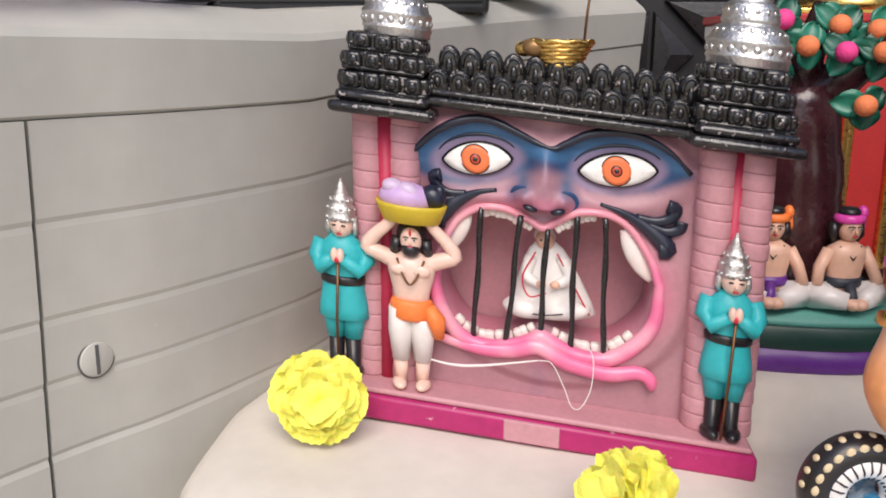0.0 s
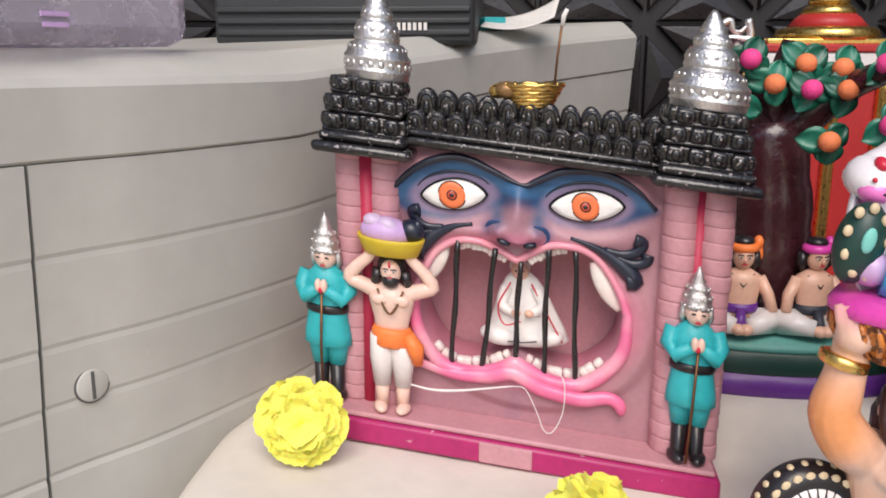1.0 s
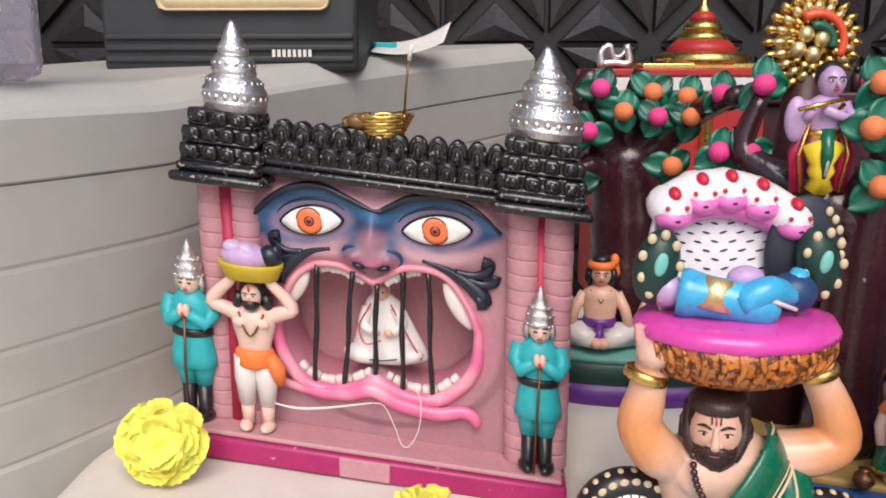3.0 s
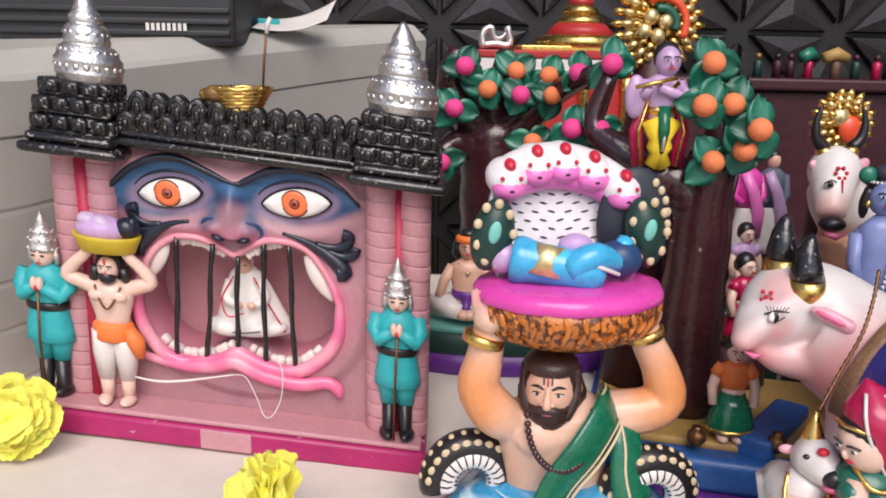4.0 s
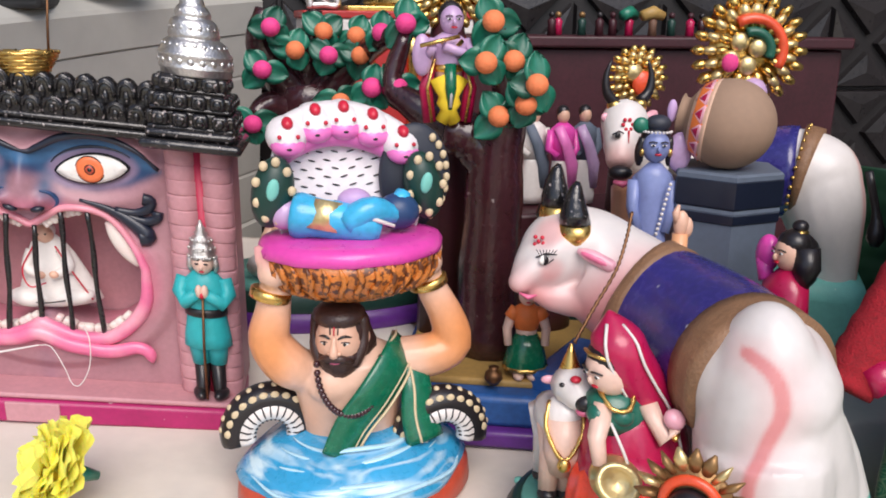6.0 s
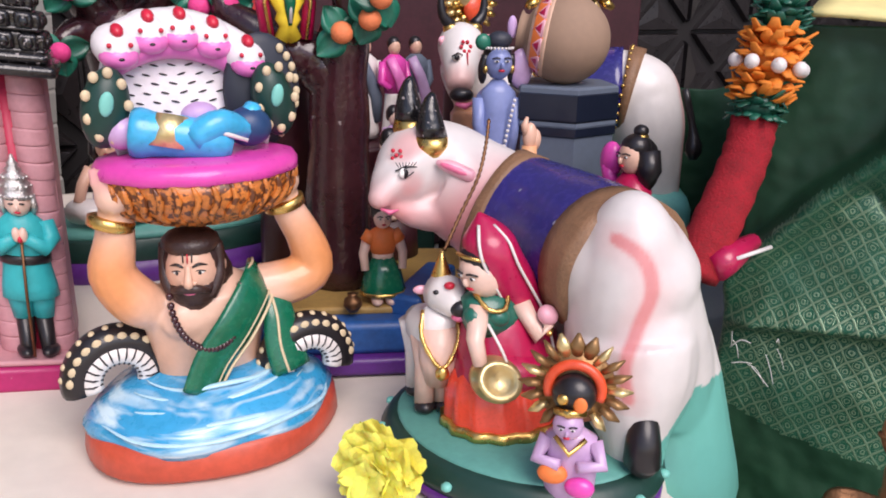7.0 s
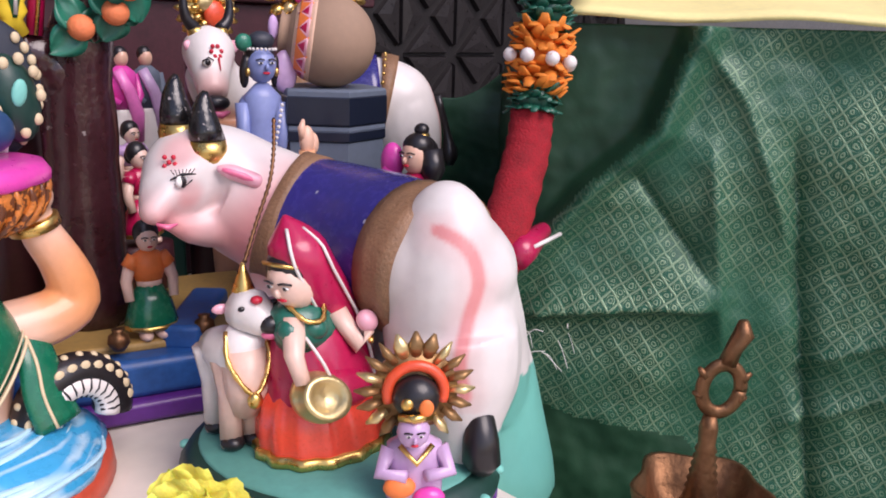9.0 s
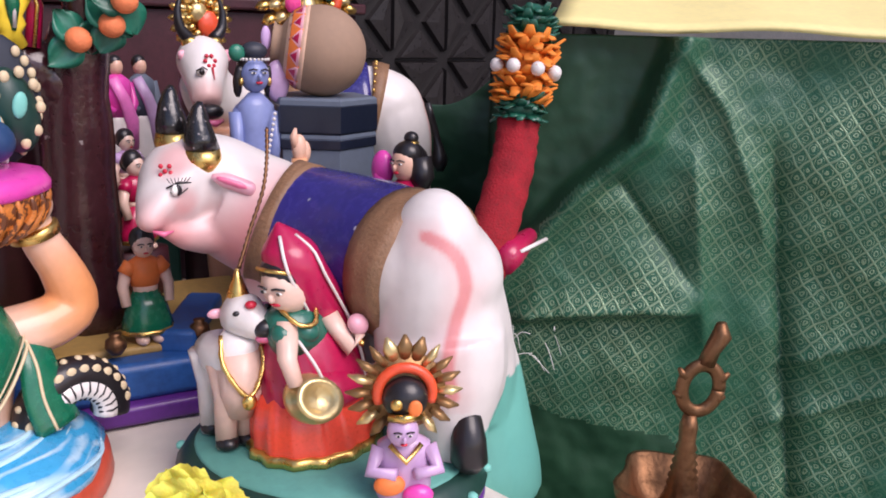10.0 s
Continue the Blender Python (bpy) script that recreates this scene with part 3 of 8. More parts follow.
def build_palace():
    f = Fig().box((0.132, 0.065, 0.0105), (0.335, 0.13, 0.021), "magenta", bev=0.0035)
    plinth = ppart("plinth", f, None, "magenta plinth with a faded patch")
    ppart("plinth_top", Fig().box((0.132, 0.066, 0.0235), (0.327, 0.124, 0.005), "clay_pink", bev=0.002))
    ppart("worn_patch", Fig().box((0.130, 0.0005, 0.011), (0.043, 0.004, 0.0175), "clay_pink", bev=0.001), plinth)
    # face wall, a ring mesh from the mouth to the border
    f = Fig()
    na, nr = len(MOUTH), 100
    lo, hi, bot, top = 0.026, 0.258, 0.026, 0.260
    rows = []
    for i in range(na):
        p = MOUTH[i]
        mu, mw = p.x, p.z
        c, s = (mu - MU), (mw - MW)
        t = min(((hi if c > 0 else lo) - MU) / c if abs(c) > 1e-6 else 999, ((top if s > 0 else bot) - MW) / s if abs(s) > 1e-6 else 999)
        bu, bw = MU + c * t, MW + s * t
        row = [f.bm.verts.new((mu, WALLV + 0.058, mw))]
        for j in range(nr + 1):
            q = j / nr
            u, w = mu + (bu - mu) * q, mw + (bw - mw) * q
            row.append(f.bm.verts.new((u, WALLV - relief(u, w), w)))
        row.append(f.bm.verts.new((bu, WALLV + 0.075, bw)))
        rows.append(row)
    out = []
    for i in range(na):
        r0, r1 = rows[i], rows[(i + 1) % na]
        for k in range(len(r0) - 1):
            out.append(f.bm.faces.new((r0[k], r0[k + 1], r1[k + 1], r1[k])))
    f.faces(out, "face_paint")
    f.colour = face_colour
    ppart("face_wall", f, None, "rose clay wall modelled as a face with blue eye bands")
    ppart("cell_back", Fig().box((0.140, 0.104, 0.140), (0.23, 0.008, 0.228), "clay_pink"))
    # lips: a rounded rim, thin above and full below
    f = Fig()
    ring = []
    for i in range(0, na, 2):
        p, t = mouth_out(i)
        low = smooth(MW + 0.035, MW - 0.035, p.z)
        wide, deep = 0.0032 + 0.0030 * low, 0.0040 + 0.0022 * low
        p, t = mouth_out(i, wide * 0.75)
        nn = Vector((t.z, 0, -t.x))
        c = Vector((p.x, WALLV - 0.001 - relief(p.x, p.z) * 0.8, p.z))
        ring.append([f.bm.verts.new(c + nn * wide * math.cos(math.tau * k / 12) + Vector((0, -1, 0)) * deep * math.sin(math.tau * k / 12)) for k in range(12)])
    n = len(ring)
    f.faces([f.bm.faces.new((ring[i][k], ring[i][(k + 1) % 12], ring[(i + 1) % n][(k + 1) % 12], ring[(i + 1) % n][k])) for i in range(n) for k in range(12)], "lip_paint")
    f.colour = lip_colour
    ppart("mouth_rim", f, None, "glossy pink lips round the gate")
    f = Fig()
    scroll = curve_pts([(0.046, 0.036, 0.0680), (0.066, 0.034, 0.0650), (0.090, 0.032, 0.0630), (0.113, 0.031, 0.0660), (0.133, 0.030, 0.0725), (0.156, 0.031, 0.0625), (0.188, 0.032, 0.0580), (0.210, 0.033, 0.0625), (0.220, 0.033, 0.0590), (0.223, 0.034, 0.0490)], 48)
    f.tube(scroll, [0.0016 + 0.0052 * math.sin(math.pi * min(1, max(0.05, i / 47))) ** 0.5 + 0.0012 * smooth(36, 44, i) * smooth(47, 44, i) for i in range(48)], "lip_paint", flat=0.8, side=(0, -1, 0))
    f.colour = lip_colour
    ppart("lower_lip", f, None, "pink scrolled lower lip")
    # teeth in four worn rows, side by side
    for i0, i1, cnt, h in ((52, 84, 8, 0.0062), (103, 140, 8, 0.0062), (212, 262, 10, 0.0052), (280, 330, 10, 0.0052)):
        for k in range(cnt):
            j = i0 + (i1 - i0) * (k + 0.5) / cnt
            p, t = mouth_out(int(round(j)), -0.40 * h)
            step = (mouth_out(int(i0 + (i1 - i0) * (k + 1) / cnt))[0] - mouth_out(int(i0 + (i1 - i0) * k / cnt))[0]).length
            rx, rz = step * 0.53, h * (0.58 + 0.10 * ((k * 7) % 3))
            shape = [(rx * math.copysign(abs(math.cos(q)) ** 0.55, math.cos(q)), rz * math.copysign(abs(math.sin(q)) ** 0.55, math.sin(q))) for q in [math.tau * m / 16 for m in range(16)]]
            f = Fig().prism(shape, pose(p.x, WALLV + 0.001, p.z, 0, -math.degrees(math.atan2(t.z, t.x))), 0.006, "tooth_paint", 0.0012)
            f.colour = tooth_colour
            ppart("tooth", f)
    for pts in (((0.1955, 0.176), (0.2015, 0.163), (0.2095, 0.150), (0.2185, 0.139)), ((0.0755, 0.172), (0.0705, 0.162), (0.0640, 0.150), (0.0575, 0.139))):
        f = Fig().tube(curve_pts([(u, WALLV + 0.0015, w) for u, w in pts], 14), [0.0022 + 0.0056 * math.sin(math.pi * (0.06 + 0.86 * i / 13)) ** 0.8 for i in range(14)], "tooth_paint", seg=12, flat=0.55, side=(0, -1, 0))
        f.colour = tooth_colour
        ppart("fang", f, None, "worn white clay fang")
    # gate bars, unevenly painted sticks
    for u1, w1, u0, w0 in ((0.0865, 0.1790, 0.0815, 0.0700), (0.1165, 0.1770, 0.1075, 0.0690), (0.1370, 0.1690, 0.1335, 0.0660), (0.1590, 0.1850, 0.1580, 0.0710), (0.1808, 0.1850, 0.1836, 0.0710)):
        pts = [(u0 + (u1 - u0) * q + 0.0006 * math.sin(9 * q + 40 * u0), WALLV - 0.0045, w0 + (w1 - w0) * q) for q in [i / 12 for i in range(13)]]
        ppart("bar", Fig().tube(pts, [0.0023 + 0.0003 * math.sin(5.1 * i + 90 * u0) for i in range(13)], "black", seg=8))
    # eyes
    for (eu, ew), hw in zip(EYES, (0.0275, 0.0300)):
        def almond(rx, rz):
            pts = []
            for i in range(48):
                a = math.tau * i / 48
                c, t = math.cos(a), math.sin(a)
                pts.append((rx * c, rz * math.copysign(abs(t) ** 1.45, t) * (1.0 if t > 0 else 0.92) + 0.13 * rx * c))
            return pts
        base = WALLV - 0.0006
        line = ppart("eye", Fig().prism(almond(hw, 0.0140), Matrix.Translation((eu, base - 0.0022, ew)), 0.005, "black", 0.001), None, "painted staring eye with an orange iris")
        ppart("eye_white", Fig().prism(almond(hw - 0.0022, 0.0126), Matrix.Translation((eu, base - 0.0030, ew - 0.0003)), 0.004, "eye_white", 0.0022), line)
        for nm, r, dv, mt in (("iris_line", 0.0116, 0.0046, "black"), ("iris", 0.0108, 0.0052, "iris"), ("pupil_line", 0.0043, 0.0060, "black"), ("pupil", 0.0034, 0.0064, "red_base"), ("pupil_spot", 0.0019, 0.0068, "black")):
            ppart(nm, Fig().prism([(r * math.cos(math.tau * i / 28), r * math.sin(math.tau * i / 28)) for i in range(28)], Matrix.Translation((eu - 0.0012, base - dv, ew)), 0.003, mt, 0.0006), line)
        crease = []
        for i in range(24):
            q = -0.98 + 1.90 * i / 23
            u, w = eu + hw * 1.10 * q, ew + 0.0045 + 0.13 * hw * q + 0.0148 * max(0, 1 - q * q) ** 0.62
            crease.append((u, WALLV - relief(u, w) - 0.0001, w))
        ppart("eye_crease", Fig().tube(crease, [0.0005 + 0.0009 * math.sin(math.pi * i / 23) for i in range(24)], "navy_black", seg=6), line)
    # one brushed line along both brows
    brow = curve_pts([(u, 0, w) for u, w in zip(BROW_U, BROW_W)], 70)
    ppart("brow_line", Fig().tube([(p.x, WALLV - relief(p.x, p.z), p.z) for p in brow], [0.0012 + 0.0022 * abs(math.sin(math.tau * i / 69 + 0.25)) ** 0.7 for i in range(70)], "navy_black", seg=7), None, "dark brushed brow line")
    # nostrils and the wings of the nose
    for k in (-1, 1):
        ppart("nostril", Fig().ell((NOSE_U + k * 0.0105, WALLV - 0.0125, 0.1850), (0.0058, 0.0046, 0.0030), "navy_black", rot=(0, k * -16, 0)))
        wing = curve_pts([(NOSE_U + k * 0.0135, WALLV - 0.0125, 0.2010), (NOSE_U + k * 0.0215, WALLV - 0.0095, 0.1985), (NOSE_U + k * 0.0245, WALLV - 0.0060, 0.1915), (NOSE_U + k * 0.0205, WALLV - 0.0060, 0.1855)], 14)
        ppart("nose_wing", Fig().tube(wing, [0.0006 + 0.0015 * math.sin(math.pi * (i + 1) / 15) for i in range(14)], "blue_dark", seg=7, flat=0.6, side=(0, -1, 0)))
    # moustache curls
    for s, k in ((1, 1.0), (-1, 0.86)):
        def at(u, w):
            return (NOSE_U + s * (u - NOSE_U) * k, WALLV - 0.003 - 0.5 * relief(u, w), w)
        f = Fig().tube(curve_pts([at(*p) for p in ((0.176, 0.1945), (0.192, 0.1905), (0.207, 0.1835), (0.220, 0.1745), (0.2275, 0.1665), (0.2210, 0.1650))], 22), [0.0016 + 0.0062 * smooth(0, 17, i) for i in range(22)], "navy_black", flat=0.75, side=(0, -1, 0))
        f.tube(curve_pts([at(*p) for p in ((0.203, 0.1880), (0.218, 0.1865), (0.2285, 0.1905), (0.2325, 0.1980), (0.2260, 0.2000))], 18), [0.0030 + 0.0026 * i / 17 for i in range(18)], "navy_black", flat=0.75, side=(0, -1, 0))
        f.tube(curve_pts([at(*p) for p in ((0.212, 0.1830), (0.226, 0.1795), (0.2355, 0.1830), (0.2370, 0.1890))], 16), [0.0034 + 0.0018 * i / 15 for i in range(16)], "navy_black", flat=0.75, side=(0, -1, 0))
        ppart("moustache_curl", f, None, "dark blue-black moulded curl")
    # corner towers of stacked stones
    rnd = random.Random(12)
    for u0, r in ((-0.002, 0.0125), (0.026, 0.0125), (0.2595, 0.0135), (0.2875, 0.0130)):
        back = Fig().box((u0, 0.063, 0.14), (2 * r, 0.05, 0.225), "clay_pink")
        tower = ppart("tower", back, None, "rose clay tower scored into courses")
        n = 17
        for k in range(n):
            z0, h = 0.026 + 0.222 * k / n, 0.222 / n
            rr = r * rnd.uniform(0.985, 1.02)
            ppart("course", Fig().lathe([(rr * 0.955, 0.0), (rr * 0.99, 0.0007), (rr, 0.0022), (rr * rnd.uniform(0.985, 1.01), h - 0.0022), (rr * 0.985, h - 0.0007), (rr * 0.955, h)], "clay_pink", (u0 + rnd.uniform(-0.0004, 0.0004), 0.039 if u0 < 0.1 else 0.035, z0), seg=20, rot=(rnd.uniform(-1.5, 1.5), rnd.uniform(-2, 2), 0)), tower)
    for u in (0.012, 0.2735):
        ppart("red_recess", Fig().tube([(u, 0.034, 0.026), (u + 0.0006, 0.034, 0.14), (u, 0.034, 0.25)], [0.0060, 0.0054, 0.0066], "red_gap", seg=10))
    # black cornice in two rounded bands, and two staggered rows of pointed merlons
    for w, dv, h in ((0.2565, 0.0, 0.0075), (0.2632, 0.004, 0.0060)):
        ppart("cornice", Fig().box((0.142, 0.055 + dv * 0.5, w), (0.20, 0.066 - dv, h), "black_worn", bev=0.0026), None, "chipped glossy black cornice")
    ppart("parapet", Fig().box((0.142, 0.058, 0.274), (0.20, 0.040, 0.020), "black_worn", bev=0.002))
    for w, v, r, h, cnt, off in ((0.2650, 0.0290, 0.0080, 0.0165, 12, 0.0), (0.2740, 0.0365, 0.0081, 0.0262, 12, 0.0078)):
        for k in range(cnt):
            u = 0.053 + 0.0160 * k + off
            if u < 0.240:
                ppart("merlon", merlon(u, v, w + rnd.uniform(-0.0006, 0.0006), r * rnd.uniform(0.95, 1.03), h * rnd.uniform(0.94, 1.04)))
    for u, r, drop in ((0.014, 0.036, 0.0085), (0.273, 0.037, 0.0)):
        f = Fig()
        f.box((u, 0.044, 0.2545 - drop), (2 * r + 0.006, 0.086, 0.009), "black_worn", bev=0.004)
        f.box((u, 0.044, 0.2630 - drop), (2 * r - 0.004, 0.076, 0.008), "black_worn", bev=0.0035)
        # tiers of arched blocks, each set back on the one below
        for w, rr, cnt, h in ((0.2660, r - 0.004, 4, 0.0160), (0.2815, r - 0.006, 4, 0.0150), (0.2960, r - 0.010, 3, 0.0145)):
            f.box((u, 0.046, w + h / 2 - drop), (2 * rr - 0.006, 2 * rr - 0.006, h), "black_worn", bev=0.003)
            f.box((u, 0.046, w + 0.0018 - drop), (2 * rr + 0.001, 2 * rr + 0.001, 0.0036), "black_worn", bev=0.0016)
            for k in range(cnt):
                x = ((k + 0.5) / cnt * 2 - 1) * (rr - 0.002)
                bw = rr / cnt * 0.80
                for cx, cy, sx, sy in ((u + x, 0.046 - rr + 0.003, bw, 0.005), (u - rr + 0.003, 0.046 + x, 0.005, bw), (u + rr - 0.003, 0.046 + x, 0.005, bw)):
                    f.box((cx, cy, w + h * 0.52 - drop + rnd.uniform(-0.0005, 0.0005)), (2 * sx, 2 * sy, h * 0.80), "black_worn", bev=min(sx, sy) * 0.55, rot=(0, rnd.uniform(-4, 4), 0))
                    f.ell((cx + (0 if sx > sy else (sx * (1 if cx > u else -1))), cy - (sy if sx > sy else 0), w + h * 0.50 - drop), (0.55 * sx if sx > sy else 0.0014, 0.0014 if sx > sy else 0.55 * sy, h * 0.26), "black_worn", seg=8, rings=6)
        ppart("turret", f, None, "chipped black turret block with arched tiers")
    # silver domes: a drum of large beads, a shoulder, and two smaller tiers under a point
    for u, z0, wide in ((0.0200, 0.3005, 0.93), (0.276, 0.3095, 1.05)):
        f = Fig()
        prof = [(0.0262, 0.0), (0.0272, 0.0012), (0.0272, 0.0045), (0.0282, 0.0058), (0.0284, 0.0072), (0.0276, 0.0085), (0.0280, 0.0150), (0.0286, 0.0164), (0.0280, 0.0184), (0.0262, 0.0200), (0.0252, 0.0235), (0.0232, 0.0275), (0.0205, 0.0292), (0.0188, 0.0300), (0.0192, 0.0312), (0.0197, 0.0330), (0.0190, 0.0350), (0.0186, 0.0395), (0.0176, 0.0430), (0.0152, 0.0455), (0.0132, 0.0465), (0.0136, 0.0482), (0.0138, 0.0500), (0.0126, 0.0535), (0.0108, 0.0560), (0.0094, 0.0572), (0.0096, 0.0590), (0.0080, 0.0630), (0.0058, 0.0670), (0.0036, 0.0712), (0.0014, 0.0745)]
        f.lathe([(r * wide, z) for r, z in prof], "silver", (u, 0.046, z0), seg=48)
        for z, r, cnt, big in ((0.0118, 0.0271, 20, 0.0028), (0.0242, 0.0240, 22, 0.0022), (0.0385, 0.0179, 16, 0.0022), (0.0515, 0.0126, 14, 0.0015)):
            for k in range(cnt):
                a = math.tau * k / cnt
                f.ell((u + r * wide * math.cos(a), 0.046 + r * wide * math.sin(a), z0 + z), (big * 0.72, big, big), "silver", rot=(0, 0, math.degrees(a)), seg=10, rings=7)
        ppart("dome", f, None, "silver painted beaded dome")
    # string hanging from the lips
    f = Fig().tube(curve_pts(THREAD[:4], 24), [0.0006 + 0.0007 * math.sin(math.pi * i / 23) for i in range(24)], "white_paint", seg=6)
    f.tube(curve_pts(THREAD[3:], 30), 0.00045, "white_paint", seg=5)
    ppart("thread", f, None, "loose white thread")

THREAD = [(0.045, 0.020, 0.0520), (0.067, 0.020, 0.0500), (0.091, 0.020, 0.0535), (0.134, 0.020, 0.0650), (0.144, 0.020, 0.0640), (0.1540, 0.016, 0.0470), (0.1600, 0.012, 0.0340), (0.1670, 0.012, 0.0340), (0.1745, 0.016, 0.0500), (0.1755, 0.020, 0.0730), (0.170, 0.026, 0.0827)]
build_palace()

def guard():
    f = Fig()
    for k in (-1, 1):
        f.tube([(k * 0.007, -0.004, 0.004), (k * 0.0065, 0, 0.010), (k * 0.006, 0.001, 0.034)], [0.0052, 0.0055, 0.0062], "hair")
        f.ell((k * 0.0085, -0.005, 0.0045), (0.0052, 0.010, 0.0045), "hair", rot=(0, 0, k * -18))
        f.tube([(k * 0.0065, 0.001, 0.030), (k * 0.007, 0.001, 0.046), (k * 0.007, 0.001, 0.056)], [0.0068, 0.0088, 0.0088], "teal")
    f.lathe([(0.0165, 0.046), (0.0185, 0.047), (0.0178, 0.056), (0.0155, 0.070), (0.0150, 0.080), (0.0165, 0.092), (0.0160, 0.102), (0.008, 0.110), (0.004, 0.112)], "teal", sy=0.72, seg=20, wave=0.02, waves=7)
    f.lathe([(0.0150, 0.073), (0.0166, 0.074), (0.0166, 0.079), (0.0150, 0.080)], "hair", sy=0.75, seg=20)
    for k in (-1, 1):
        f.tube([(k * 0.015, 0.0, 0.104), (k * 0.0185, -0.003, 0.092), (k * 0.0135, -0.011, 0.086), (k * 0.004, -0.0155, 0.095)], [0.0062, 0.0062, 0.0056, 0.0045], "teal")
        f.ell((k * 0.0022, -0.0165, 0.0975), (0.0028, 0.0035, 0.0055), "skin_pale")
    f.ell((0, -0.0185, 0.0945), (0.0018, 0.0018, 0.0025), "red_spot", seg=8, rings=6)
    f.tube([(0.0005, -0.017, 0.093), (-0.001, -0.018, 0.05), (-0.002, -0.013, 0.003)], 0.0011, "brass", seg=6)
    f.ell((0, -0.003, 0.118), (0.0085, 0.0088, 0.0105), "skin_pale")
    for k in (-1, 1):
        f.ell((k * 0.0034, -0.0112, 0.1185), (0.0019, 0.001, 0.0008), "hair", seg=8, rings=5)
        f.tube([(k * 0.0014, -0.0112, 0.1212), (k * 0.0055, -0.0100, 0.1215)], 0.0005, "hair", seg=5)
    f.ell((0, -0.0118, 0.1155), (0.0012, 0.0016, 0.002), "skin_pale", seg=8, rings=5)
    f.ell((0, -0.0108, 0.112), (0.0022, 0.001, 0.0008), "red_spot", seg=8, rings=5)
    f.lathe([(0.0094, 0.1205), (0.0106, 0.1215), (0.0106, 0.1240), (0.0098, 0.1248), (0.0102, 0.1280), (0.0092, 0.1320), (0.0076, 0.1340), (0.0082, 0.1355), (0.0066, 0.1385), (0.0046, 0.1395), (0.0054, 0.1415), (0.0032, 0.1440), (0.0038, 0.1455), (0.0020, 0.1480), (0.0008, 0.1520)], "silver_dull", (0, -0.001, 0), seg=20, wave=0.05, waves=6)
    for z, r, cnt in ((0.1228, 0.0106, 14), (0.1300, 0.0098, 9), (0.1362, 0.0078, 10)):
        for k in range(cnt):
            a = math.tau * k / cnt
            f.ell((r * math.cos(a), r * math.sin(a) - 0.001, z), 0.0013, "silver_dull", seg=6, rings=5)
    for k in (-1, 1):
        f.tube([(k * 0.0092, -0.002, 0.123), (k * 0.0100, -0.001, 0.114), (k * 0.0085, 0.0, 0.108)], [0.0022, 0.0026, 0.0012], "silver_dull", seg=7)
    return f

def place(f, u, v, w, s=1.0, rz=0):
    transform(f.bm, pose(u, v, w, 0, 0, rz) @ Matrix.Scale(s, 4))
    return f
def face_marks(f, c, r, brow="hair", lips="red_spot", s=1.0):
    """Painted eyes, brows and mouth on a head of radius r at c, facing -y."""
    for k in (-1, 1):
        f.ell((c[0] + k * 0.36 * r, c[1] - 0.93 * r, c[2] + 0.10 * r), (0.17 * r, 0.06 * r, 0.075 * r), "eye_white", seg=8, rings=6)
        f.ell((c[0] + k * 0.36 * r, c[1] - 0.99 * r, c[2] + 0.10 * r), (0.085 * r, 0.045 * r, 0.08 * r), brow, seg=8, rings=6)
        f.tube([(c[0] + k * 0.12 * r, c[1] - 0.98 * r, c[2] + 0.27 * r), (c[0] + k * 0.36 * r, c[1] - 0.95 * r, c[2] + 0.34 * r), (c[0] + k * 0.62 * r, c[1] - 0.80 * r, c[2] + 0.25 * r)], 0.055 * r, brow, seg=5)
    f.ell((c[0], c[1] - 1.02 * r, c[2] - 0.16 * r), (0.13 * r, 0.18 * r, 0.22 * r), f.face_mat, seg=8, rings=6)
    f.ell((c[0], c[1] - 0.92 * r, c[2] - 0.50 * r), (0.24 * r, 0.10 * r, 0.09 * r), lips, seg=8, rings=6)
Fig.face_mat = "skin_pale"

ppart("guard", place(guard(), 0.274, 0.020, 0.026, 1.08), None, "turquoise coated clay guard with a silver helmet")
ppart("guard", place(guard(), -0.021, 0.025, 0.026, 1.07), None, "turquoise coated clay guard with a silver helmet")

